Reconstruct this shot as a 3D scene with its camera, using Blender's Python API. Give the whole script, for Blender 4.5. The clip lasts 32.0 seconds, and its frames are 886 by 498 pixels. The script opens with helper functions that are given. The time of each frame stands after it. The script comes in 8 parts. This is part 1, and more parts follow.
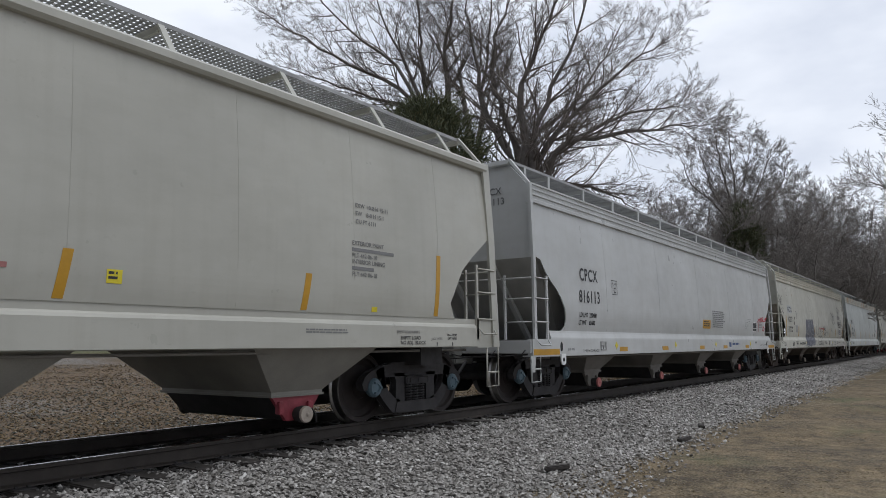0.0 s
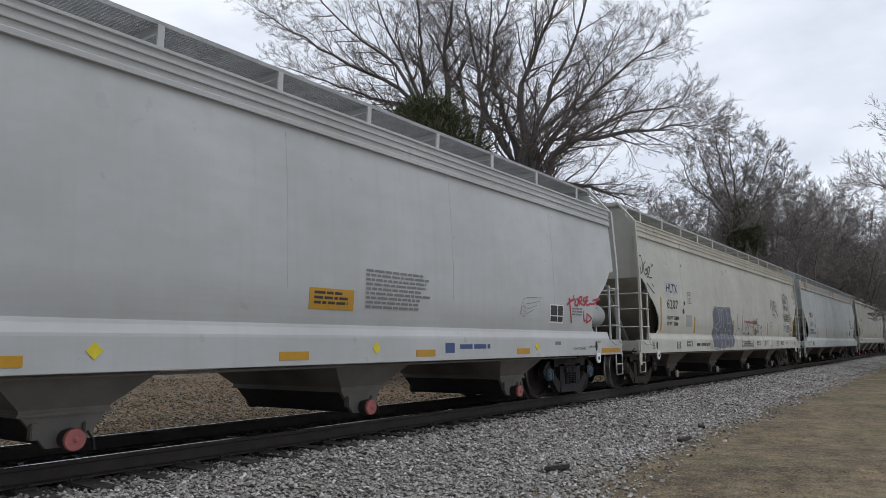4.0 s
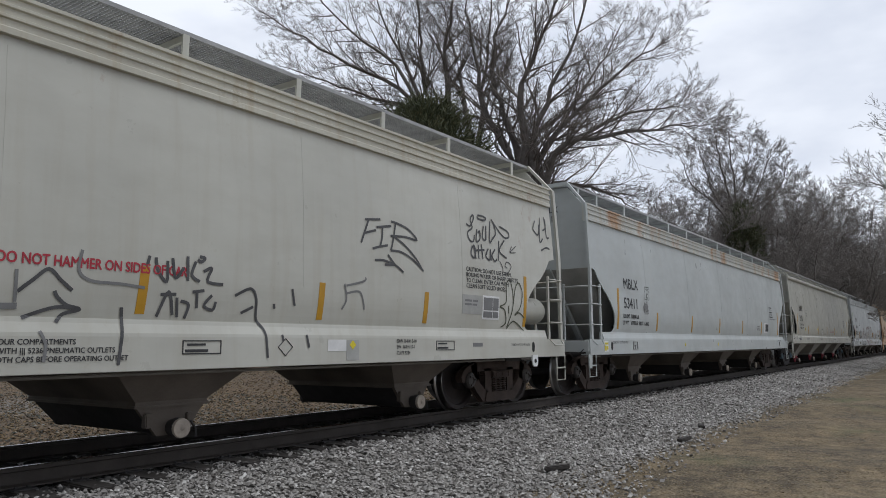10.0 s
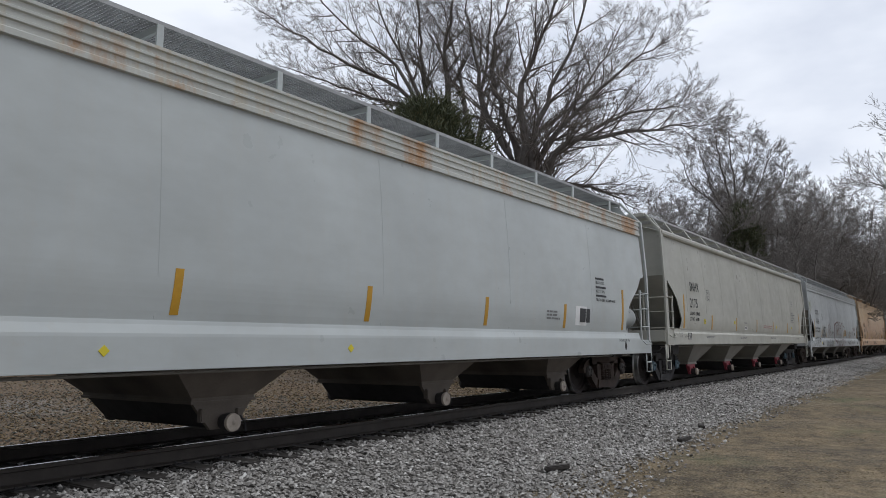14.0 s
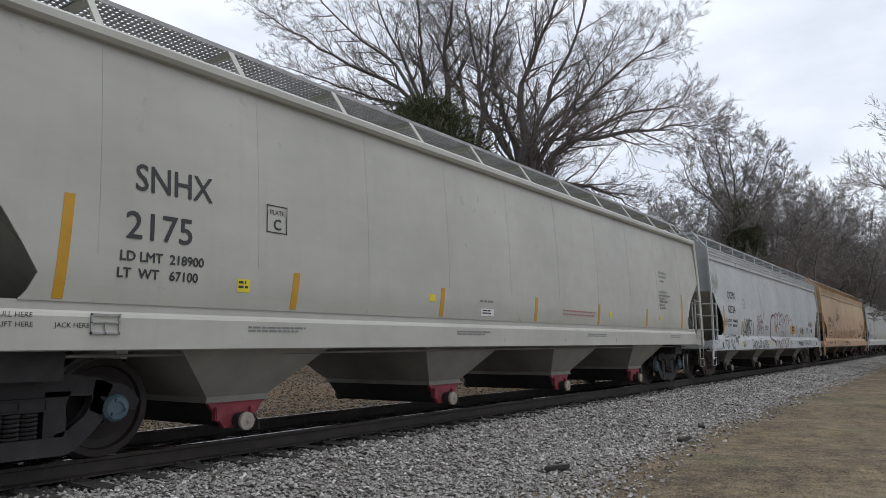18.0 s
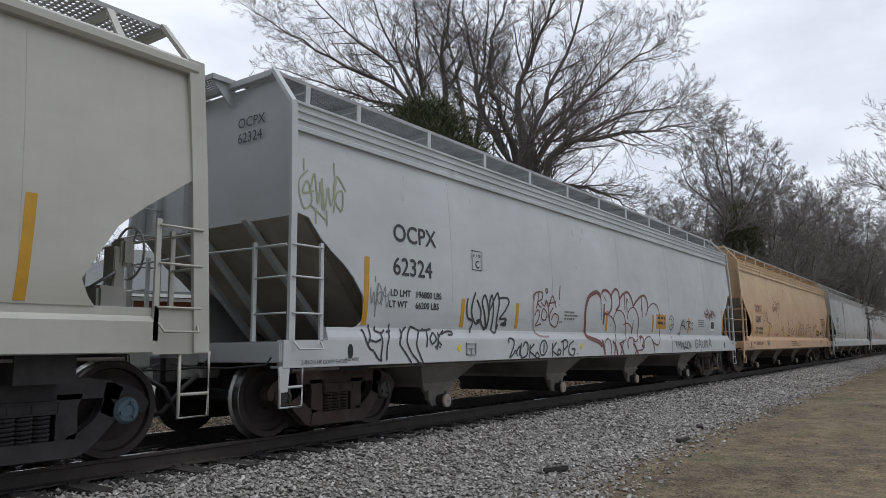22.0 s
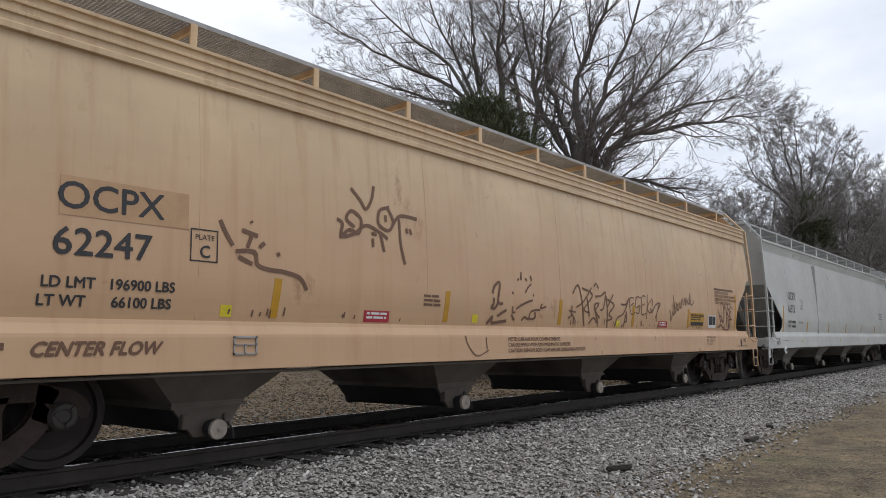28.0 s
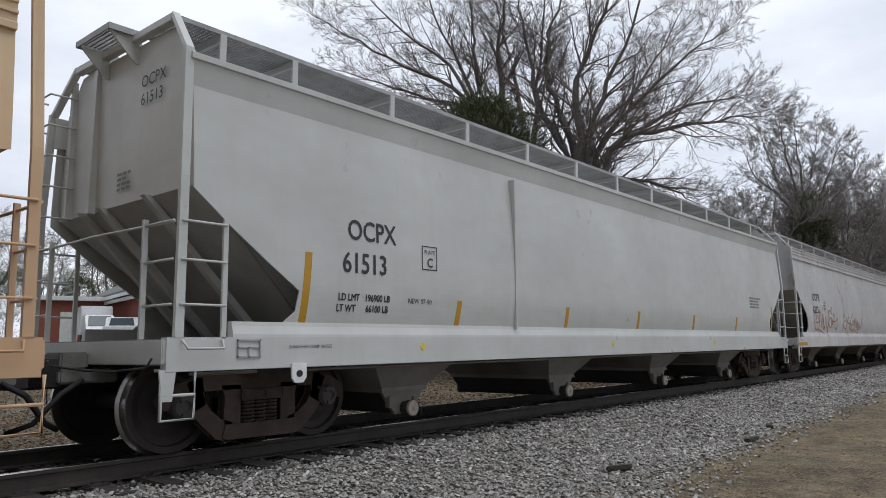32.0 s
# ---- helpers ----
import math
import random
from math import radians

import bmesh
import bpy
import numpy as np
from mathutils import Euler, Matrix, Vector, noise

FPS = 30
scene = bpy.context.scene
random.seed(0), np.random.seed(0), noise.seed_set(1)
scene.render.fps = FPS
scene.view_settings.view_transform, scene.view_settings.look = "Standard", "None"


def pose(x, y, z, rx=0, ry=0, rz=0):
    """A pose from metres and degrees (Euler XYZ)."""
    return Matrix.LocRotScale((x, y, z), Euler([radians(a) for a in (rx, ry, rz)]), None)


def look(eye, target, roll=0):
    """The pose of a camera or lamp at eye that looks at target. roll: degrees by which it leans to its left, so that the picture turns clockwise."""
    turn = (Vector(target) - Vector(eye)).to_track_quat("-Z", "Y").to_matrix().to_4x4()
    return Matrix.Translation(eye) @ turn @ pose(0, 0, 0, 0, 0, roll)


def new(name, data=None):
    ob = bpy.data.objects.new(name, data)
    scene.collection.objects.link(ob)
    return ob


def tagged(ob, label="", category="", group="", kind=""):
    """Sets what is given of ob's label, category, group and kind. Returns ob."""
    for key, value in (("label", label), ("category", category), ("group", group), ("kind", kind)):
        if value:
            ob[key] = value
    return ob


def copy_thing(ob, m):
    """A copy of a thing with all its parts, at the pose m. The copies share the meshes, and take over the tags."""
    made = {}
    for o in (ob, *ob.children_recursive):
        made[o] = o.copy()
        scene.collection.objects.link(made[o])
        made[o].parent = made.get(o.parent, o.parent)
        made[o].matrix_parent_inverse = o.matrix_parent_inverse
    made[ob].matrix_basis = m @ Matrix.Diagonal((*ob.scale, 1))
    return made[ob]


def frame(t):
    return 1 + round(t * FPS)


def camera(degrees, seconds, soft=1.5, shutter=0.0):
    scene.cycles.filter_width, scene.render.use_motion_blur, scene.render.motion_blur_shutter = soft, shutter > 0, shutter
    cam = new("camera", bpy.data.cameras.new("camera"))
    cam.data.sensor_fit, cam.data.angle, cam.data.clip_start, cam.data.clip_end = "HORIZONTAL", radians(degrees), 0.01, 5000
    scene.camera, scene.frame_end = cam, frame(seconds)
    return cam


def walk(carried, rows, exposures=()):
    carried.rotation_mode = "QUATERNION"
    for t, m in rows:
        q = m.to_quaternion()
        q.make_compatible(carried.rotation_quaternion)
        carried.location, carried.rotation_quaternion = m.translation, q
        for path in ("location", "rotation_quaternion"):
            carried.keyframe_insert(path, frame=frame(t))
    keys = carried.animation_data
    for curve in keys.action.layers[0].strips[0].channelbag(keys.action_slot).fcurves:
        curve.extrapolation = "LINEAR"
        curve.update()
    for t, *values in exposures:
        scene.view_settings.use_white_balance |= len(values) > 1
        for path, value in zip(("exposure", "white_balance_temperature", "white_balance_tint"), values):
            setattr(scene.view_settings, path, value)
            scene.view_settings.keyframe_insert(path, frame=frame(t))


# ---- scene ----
EYE = Vector((0.0, -7.475, 1.000))
cam = camera(62.99, 32.0, soft=0.6)


def aim(yaw, pitch, roll):
    """A camera pose at EYE: yaw from the track's +x towards +y, pitch up, in degrees."""
    y, p = radians(yaw), radians(pitch)
    return look(EYE, EYE + Vector((math.cos(y) * math.cos(p), math.sin(y) * math.cos(p), math.sin(p))), roll)


walk(cam, [
    (0.0, aim(35.697, 7.625, -0.450)),
    (10.0, aim(35.697, 7.625, -0.450)),
    (20.2, aim(35.697, 7.625, -0.450)),
    (20.5, aim(35.785, 7.659, -0.378)),
    (21, aim(35.647, 7.670, -0.472)),
    (21.5, aim(35.656, 7.637, -0.486)),
    (22, aim(35.532, 7.755, -0.700)),
    (22.5, aim(35.514, 7.792, -0.698)),
    (23, aim(35.683, 7.786, -0.767)),
    (23.5, aim(35.734, 7.792, -0.860)),
    (24, aim(35.662, 7.756, -0.713)),
    (24.5, aim(35.826, 7.680, -0.750)),
    (25, aim(38.971, 7.545, -1.001)),
    (25.5, aim(40.201, 7.590, -0.763)),
    (28.0, aim(40.201, 7.590, -0.763)),
    (32.0, aim(40.201, 7.590, -0.763)),
], exposures=[(0.0, -0.10, 6150, 10), (14.0, -0.11, 6150, 10), (17.0, -0.02, 6150, 10), (19.5, -0.03, 6150, 10), (22.0, -0.10, 6150, 10), (24.5, -0.13, 6150, 10), (25.5, -0.10, 6200, 10), (27.5, 0.01, 6200, 10), (32.0, -0.04, 6200, 10)])

# how far the train has rolled towards -x, in metres, at each time in seconds
ROLLED = [(0, 0.00), (0.5, 1.87), (1, 3.74), (1.5, 5.59), (2, 7.44), (2.5, 9.28), (3, 11.12), (3.5, 12.96), (5.5, 20.36), (6, 22.23), (6.5, 24.10), (7, 25.97), (7.5, 27.85), (8, 29.75), (8.5, 31.66), (9, 33.58), (9.5, 35.49), (10, 37.41), (10.5, 39.35), (11, 41.30), (11.5, 43.23), (12, 45.16), (12.5, 47.10), (13, 49.06), (13.5, 50.98), (14, 52.90), (14.5, 54.83), (16.5, 62.75), (17, 64.74), (17.5, 66.76), (18, 68.80), (18.5, 70.81), (19, 72.79), (19.5, 74.78), (20, 76.78), (20.5, 78.80), (21, 80.80), (21.5, 82.80), (22, 84.80), (22.5, 86.82), (23, 88.89), (23.5, 90.91), (24, 92.91), (24.5, 94.94), (25, 96.99), (25.5, 99.06), (27.5, 107.38), (28, 109.46), (28.5, 111.56), (29, 113.68), (29.5, 115.81), (30, 117.96), (30.5, 120.10), (31, 122.22), (31.5, 124.33), (32, 126.43)]


def rolled(t):
    return float(np.interp(t, [a for a, b in ROLLED], [b for a, b in ROLLED]))

# ---- light: an overcast sky with broken, bright cloud, and a veiled high sun overhead ----
world = bpy.data.worlds.new("overcast")
scene.world = world
world.use_nodes = True
wn, wl = world.node_tree.nodes, world.node_tree.links
wn.clear()
w_out = wn.new("ShaderNodeOutputWorld")
w_bg = wn.new("ShaderNodeBackground")
w_sky = wn.new("ShaderNodeTexSky")
w_sky.sky_type, w_sky.sun_disc = "NISHITA", False
w_sky.sun_elevation, w_sky.sun_rotation = radians(70), radians(171.9)
w_sky.air_density, w_sky.dust_density = 1.0, 3.0
w_tc = wn.new("ShaderNodeTexCoord")
w_map = wn.new("ShaderNodeMapping")
w_map.inputs["Scale"].default_value = (1.0, 1.0, 2.4)
w_noise = wn.new("ShaderNodeTexNoise")
w_noise.inputs["Scale"].default_value, w_noise.inputs["Detail"].default_value = 3.2, 5.0
w_noise.inputs["Roughness"].default_value = 0.52
w_ramp = wn.new("ShaderNodeValToRGB")
w_ramp.color_ramp.elements[0].position, w_ramp.color_ramp.elements[1].position = 0.36, 0.66
w_ramp.color_ramp.elements[0].color, w_ramp.color_ramp.elements[1].color = (11.6, 12.1, 13.3, 1), (16.2, 16.4, 16.9, 1)
w_mix = wn.new("ShaderNodeMix")
w_mix.data_type = "RGBA"
w_mix.inputs[0].default_value = 0.9
w_bg.inputs["Strength"].default_value = 0.083
wl.new(w_tc.outputs["Generated"], w_map.inputs["Vector"])
wl.new(w_map.outputs["Vector"], w_noise.inputs["Vector"])
wl.new(w_noise.outputs["Fac"], w_ramp.inputs["Fac"])
wl.new(w_sky.outputs["Color"], w_mix.inputs[6])
wl.new(w_ramp.outputs["Color"], w_mix.inputs[7])
# the cloud is thinnest, and so brightest, down the line
w_dot = wn.new("ShaderNodeVectorMath")
w_dot.operation = "DOT_PRODUCT"
w_dot.inputs[1].default_value = (0.87, 0.36, 0.33)
w_glow = wn.new("ShaderNodeMapRange")
w_glow.interpolation_type = "SMOOTHSTEP"
for w_key, w_val in (("From Min", -0.9), ("From Max", 0.9), ("To Min", 0.36), ("To Max", 0.83)):
    w_glow.inputs[w_key].default_value = w_val
w_mul = wn.new("ShaderNodeMix")
w_mul.data_type, w_mul.blend_type = "RGBA", "MULTIPLY"
w_mul.inputs[0].default_value = 1.0
wl.new(w_tc.outputs["Generated"], w_dot.inputs[0])
wl.new(w_dot.outputs["Value"], w_glow.inputs["Value"])
wl.new(w_mix.outputs[2], w_mul.inputs[6])
wl.new(w_glow.outputs["Result"], w_mul.inputs[7])
wl.new(w_mul.outputs[2], w_bg.inputs["Color"])
wl.new(w_bg.outputs["Background"], w_out.inputs["Surface"])

sun = new("sun", bpy.data.lights.new("sun", "SUN"))
sun.data.energy, sun.data.angle, sun.data.color = 1.35, radians(45), (1.0, 0.98, 0.95)
sun.matrix_world = look((2, -14, 39), (0, 0, 0))


# ---- materials ----
def shader(name, rough=0.7, metal=0.0):
    m = bpy.data.materials.new(name)
    m.use_nodes = True
    b = m.node_tree.nodes["Principled BSDF"]
    b.inputs["Roughness"].default_value, b.inputs["Metallic"].default_value = rough, metal
    return m, m.node_tree.nodes, m.node_tree.links, b


def coords(n, l, scale=(1, 1, 1), space="Object"):
    tc, mp = n.new("ShaderNodeTexCoord"), n.new("ShaderNodeMapping")
    mp.inputs["Scale"].default_value = scale
    l.new(tc.outputs[space], mp.inputs["Vector"])
    return mp.outputs["Vector"]


def noise_node(n, l, vec, scale, detail=5.0, rough=0.55):
    t = n.new("ShaderNodeTexNoise")
    t.inputs["Scale"].default_value, t.inputs["Detail"].default_value, t.inputs["Roughness"].default_value = scale, detail, rough
    l.new(vec, t.inputs["Vector"])
    return t.outputs["Fac"]


def ramp_node(n, l, fac, stops):
    r = n.new("ShaderNodeValToRGB")
    e = r.color_ramp.elements
    while len(e) < len(stops):
        e.new(0.5)
    for k, (p, c) in enumerate(stops):
        e[k].position, e[k].color = p, (*c, 1)
    l.new(fac, r.inputs["Fac"])
    return r.outputs["Color"]


def mix_node(n, l, fac, a, b, kind="MIX"):
    x = n.new("ShaderNodeMix")
    x.data_type, x.blend_type = "RGBA", kind
    for k, v in ((0, fac), (6, a), (7, b)):
        if isinstance(v, bpy.types.NodeSocket):
            l.new(v, x.inputs[k])
        elif k == 0:
            x.inputs[k].default_value = v
        else:
            x.inputs[k].default_value = (*v, 1)
    return x.outputs[2]


def bump_node(n, l, b, height, strength, dist):
    u = n.new("ShaderNodeBump")
    u.inputs["Strength"].default_value, u.inputs["Distance"].default_value = strength, dist
    l.new(height, u.inputs["Height"])
    l.new(u.outputs["Normal"], b.inputs["Normal"])


G = (1.0, 1.0, 1.0)


def matte(name, colour, rough=0.7, metal=0.0, vary=0.2, scale=4.0, bump=0.15, fine=60.0):
    """A surface with blotches at one scale and grain at another."""
    m, n, l, b = shader(name, rough, metal)
    v = coords(n, l)
    lo, hi = tuple(c * (1 - vary) for c in colour), tuple(min(0.95, c * (1 + vary)) for c in colour)
    c = ramp_node(n, l, noise_node(n, l, v, scale), [(0.3, lo), (0.7, hi)])
    g = noise_node(n, l, v, fine, 3.0)
    c = mix_node(n, l, 0.25, c, ramp_node(n, l, g, [(0.3, lo), (0.7, hi)]))
    l.new(c, b.inputs["Base Color"])
    if bump:
        bump_node(n, l, b, g, bump, 0.004)
    return m


def paint(name, colour, dirt, streak=0.35, rust=0.0, rough=0.35, wash=None, rust_tone=(0.27, 0.12, 0.045)):
    """Weathered car paint: faded blotches, dirt that has run down in streaks, road grime and rust spots."""
    m, n, l, b = shader(name, rough)
    v, vs = coords(n, l), coords(n, l, (7.0, 7.0, 0.35))
    fade = ramp_node(n, l, noise_node(n, l, v, 0.55, 4.0), [(0.28, tuple(c * 0.87 for c in colour)), (0.72, tuple(min(0.9, c * 1.06) for c in colour))])
    fade = mix_node(n, l, 0.5, fade, ramp_node(n, l, noise_node(n, l, coords(n, l, (0.9, 0.9, 2.2)), 1.7, 6.0, 0.62), [(0.3, (0.84, 0.83, 0.81)), (0.62, G)]), "MULTIPLY")
    run = ramp_node(n, l, noise_node(n, l, vs, 1.0, 6.0, 0.6), [(0.5, (0, 0, 0)), (0.78, (streak, streak, streak))])
    c = mix_node(n, l, run, fade, dirt)
    spot = ramp_node(n, l, noise_node(n, l, v, 9.0, 8.0, 0.7), [(0.62, (0, 0, 0)), (0.74, (0.35, 0.35, 0.35))])
    c = mix_node(n, l, spot, c, dirt)
    if wash:
        # a broad ragged stain across the middle of the side
        sp, mr, ad = n.new("ShaderNodeSeparateXYZ"), n.new("ShaderNodeMapRange"), n.new("ShaderNodeMath")
        l.new(v, sp.inputs[0])
        ad.operation, ad.inputs[1].default_value = "MULTIPLY_ADD", 1.5
        l.new(noise_node(n, l, coords(n, l, (0.6, 0.6, 0.25)), 1.0, 6.0, 0.6), ad.inputs[0])
        l.new(sp.outputs["Z"], ad.inputs[2])
        mr.inputs["From Min"].default_value, mr.inputs["From Max"].default_value = 3.95, 2.85
        mr.inputs["To Min"].default_value, mr.inputs["To Max"].default_value = 0.0, 0.62
        l.new(ad.outputs[0], mr.inputs["Value"])
        c = mix_node(n, l, mr.outputs["Result"], c, wash)
    if rust:
        r = ramp_node(n, l, noise_node(n, l, coords(n, l, (1.0, 1.0, 0.5)), 1.1, 7.0, 0.68), [(0.66 - rust * 0.16, (0, 0, 0)), (0.76 - rust * 0.14, (0.85, 0.85, 0.85))])
        c = mix_node(n, l, r, c, rust_tone)
    l.new(c, b.inputs["Base Color"])
    l.new(ramp_node(n, l, noise_node(n, l, v, 3.0, 5.0), [(0.3, (rough - 0.08,) * 3), (0.7, (rough + 0.18,) * 3)]), b.inputs["Roughness"])
    bump_node(n, l, b, noise_node(n, l, v, 1.4, 3.0), 0.25, 0.012)
    return m


def flat(name, colour, rough=0.6, metal=0.0, vary=0.12):
    return matte(name, colour, rough, metal, vary, 6.0, 0.05, 40.0)


def ground_material():
    """Grey crushed stone by the track, brown leaf litter and dirt beyond it, dry grass on the near side."""
    m, n, l, b = shader("ground_cover", 0.95)
    tc = n.new("ShaderNodeTexCoord")
    v = tc.outputs["Object"]
    sep = n.new("ShaderNodeSeparateXYZ")
    l.new(v, sep.inputs[0])

    def vor(scale):
        t = n.new("ShaderNodeTexVoronoi")
        t.inputs["Scale"].default_value = scale
        l.new(v, t.inputs["Vector"])
        return t

    st = vor(26.0)
    cell = n.new("ShaderNodeSeparateColor")
    l.new(st.outputs["Color"], cell.inputs[0])
    stone = ramp_node(n, l, cell.outputs[0], [(0.0, (0.10, 0.09, 0.08)), (0.5, (0.26, 0.245, 0.225)), (1.0, (0.45, 0.43, 0.40))])
    gaps = ramp_node(n, l, st.outputs["Distance"], [(0.35, G), (0.75, (0.25, 0.24, 0.23))])
    stone = mix_node(n, l, 1.0, stone, gaps, "MULTIPLY")
    leaf = vor(19.0)
    lcell = n.new("ShaderNodeSeparateColor")
    l.new(leaf.outputs["Color"], lcell.inputs[0])
    litter = ramp_node(n, l, lcell.outputs[1], [(0.0, (0.046, 0.033, 0.02)), (0.5, (0.130, 0.086, 0.047)), (1.0, (0.22, 0.145, 0.08))])
    dirt = ramp_node(n, l, noise_node(n, l, v, 0.33, 6.0), [(0.3, (0.080, 0.058, 0.036)), (0.7, (0.125, 0.092, 0.058))])
    far = mix_node(n, l, ramp_node(n, l, noise_node(n, l, v, 0.7, 5.0), [(0.4, (0.15,) * 3), (0.6, (0.8,) * 3)]), dirt, litter)
    far = mix_node(n, l, ramp_node(n, l, noise_node(n, l, v, 0.16, 3.0), [(0.30, (0.3, 0.3, 0.3)), (0.44, G)]), stone, far)
    grass = ramp_node(n, l, noise_node(n, l, v, 2.2, 8.0, 0.65), [(0.3, (0.135, 0.106, 0.068)), (0.55, (0.178, 0.142, 0.092)), (0.75, (0.24, 0.195, 0.132))])
    for turn, sc in ((0.5, (9.0, 90.0, 1.0)), (-0.7, (12.0, 110.0, 1.0))):
        mp = n.new("ShaderNodeMapping")
        mp.inputs["Scale"].default_value, mp.inputs["Rotation"].default_value = sc, (0, 0, turn)
        l.new(v, mp.inputs["Vector"])
        grass = mix_node(n, l, 0.55, grass, ramp_node(n, l, noise_node(n, l, mp.outputs["Vector"], 1.0, 4.0), [(0.32, (0.62, 0.60, 0.57)), (0.68, (1.22, 1.20, 1.16))]), "MULTIPLY")
    for sc, lo, hi in ((0.9, (0.56, 0.57, 0.60), (1.30, 1.27, 1.20)), (5.0, (0.60, 0.60, 0.62), (1.32, 1.32, 1.30))):
        grass = mix_node(n, l, 1.0, grass, ramp_node(n, l, noise_node(n, l, v, sc, 6.0, 0.62), [(0.34, lo), (0.66, hi)]), "MULTIPLY")
    green = ramp_node(n, l, noise_node(n, l, v, 0.5, 6.0), [(0.56, (0, 0, 0)), (0.70, (0.6, 0.6, 0.6))])
    grass = mix_node(n, l, green, grass, (0.09, 0.11, 0.045))

    def side(lo, hi):
        r = n.new("ShaderNodeMapRange")
        r.inputs["From Min"].default_value, r.inputs["From Max"].default_value = lo, hi
        l.new(wob, r.inputs["Value"])
        return r.outputs["Result"]

    wn_ = noise_node(n, l, v, 1.1, 6.0)
    ad = n.new("ShaderNodeMath")
    ad.operation = "MULTIPLY_ADD"
    ad.inputs[1].default_value = 1.6
    l.new(wn_, ad.inputs[0])
    l.new(sep.outputs["Y"], ad.inputs[2])
    wob = ad.outputs[0]
    # the far side is bare gravel at first, leaf-strewn further along
    along = n.new("ShaderNodeMath")
    along.operation, along.inputs[1].default_value = "MULTIPLY_ADD", 4.0
    l.new(noise_node(n, l, v, 0.6, 4.0), along.inputs[0])
    l.new(sep.outputs["X"], along.inputs[2])
    leafy = n.new("ShaderNodeMapRange")
    leafy.inputs["From Min"].default_value, leafy.inputs["From Max"].default_value = 3.6, 6.6
    l.new(along.outputs[0], leafy.inputs["Value"])
    far = mix_node(n, l, leafy.outputs["Result"], mix_node(n, l, 1.0, stone, (0.42, 0.43, 0.36), "MULTIPLY"), far)
    c = mix_node(n, l, side(2.6, 3.6), stone, far)
    # the grass creeps towards the track further down the line
    creep = n.new("ShaderNodeMapRange")
    for key, val in (("From Min", 5.0), ("From Max", 61.0), ("To Min", 0.07), ("To Max", -0.94)):
        creep.inputs[key].default_value = val
    l.new(sep.outputs["X"], creep.inputs["Value"])
    near = n.new("ShaderNodeMath")
    near.operation = "ADD"
    l.new(wob, near.inputs[0])
    l.new(creep.outputs["Result"], near.inputs[1])
    wob = near.outputs[0]
    c = mix_node(n, l, side(-2.5, -3.1), c, grass)
    c = mix_node(n, l, side(24.0, 30.0), c, (0.075, 0.095, 0.035))
    l.new(c, b.inputs["Base Color"])
    bump_node(n, l, b, st.outputs["Distance"], 0.9, 0.03)
    return m


def random_tint(name, stops, rough=0.9, island=True, grain=0.6):
    """Colours that change from piece to piece."""
    m, n, l, b = shader(name, rough)
    if island:
        r = n.new("ShaderNodeNewGeometry").outputs["Random Per Island"]
    else:
        r = n.new("ShaderNodeObjectInfo").outputs["Random"]
    c = ramp_node(n, l, r, stops)
    g = noise_node(n, l, coords(n, l), 45.0, 4.0)
    c = mix_node(n, l, grain, c, ramp_node(n, l, g, [(0.25, (0.45,) * 3), (0.75, G)]), "MULTIPLY")
    l.new(c, b.inputs["Base Color"])
    return m


M_GROUND = ground_material()
M_STONE = random_tint("ballast_stone", [(0.0, (0.15, 0.138, 0.124)), (0.25, (0.30, 0.284, 0.264)), (0.8, (0.41, 0.392, 0.366)), (1.0, (0.66, 0.64, 0.61))])
M_GRAVEL = random_tint("grey_green_gravel", [(0.0, (0.045, 0.047, 0.038)), (0.5, (0.098, 0.100, 0.082)), (0.9, (0.165, 0.165, 0.14)), (1.0, (0.30, 0.295, 0.27))])
# oily stone between the rails, its colour also darkened for the shade there
M_CRIB = random_tint("shaded_oily_stone", [(0.0, (0.03, 0.028, 0.026)), (0.6, (0.07, 0.066, 0.06)), (1.0, (0.13, 0.125, 0.12))])
M_LITTER = random_tint("leaf_litter", [(0.0, (0.048, 0.035, 0.022)), (0.5, (0.134, 0.094, 0.049)), (0.9, (0.22, 0.156, 0.080)), (1.0, (0.32, 0.27, 0.20))])
M_GRASS = random_tint("dry_grass", [(0.0, (0.18, 0.142, 0.09)), (0.45, (0.27, 0.215, 0.142)), (0.94, (0.37, 0.30, 0.205)), (1.0, (0.16, 0.17, 0.08))], grain=0.15)
M_TIE = matte("creosoted_timber", (0.048, 0.042, 0.037), 0.85, 0, 0.35, 7.0, 0.6, 30.0)
M_RAIL = matte("rusty_rail_web", (0.055, 0.046, 0.040), 0.7, 0.3, 0.3, 5.0, 0.2)
M_RAILTOP = flat("polished_rail_head", (0.55, 0.54, 0.53), 0.22, 1.0)
M_STEEL_DARK = matte("sooty_steel", (0.045, 0.042, 0.042), 0.75, 0.2, 0.35, 6.0, 0.25)
M_TRUCK = matte("dusty_cast_steel", (0.045, 0.042, 0.043), 0.8, 0.1, 0.4, 5.0, 0.3)
M_TRUCK_RUST = matte("rusty_cast_steel", (0.062, 0.044, 0.036), 0.85, 0.1, 0.4, 5.0, 0.3)
M_DECK = matte("dusty_grey_deck_paint", (0.20, 0.20, 0.185), 0.75, 0.0, 0.3, 5.0, 0.25)
M_WHEEL = matte("brown_wheel_steel", (0.040, 0.032, 0.030), 0.7, 0.3, 0.3, 4.0, 0.15)
M_TREAD = flat("bright_wheel_tread", (0.42, 0.41, 0.40), 0.28, 1.0)
M_CAP = flat("blue_grey_bearing_cap", (0.10, 0.155, 0.19), 0.5)
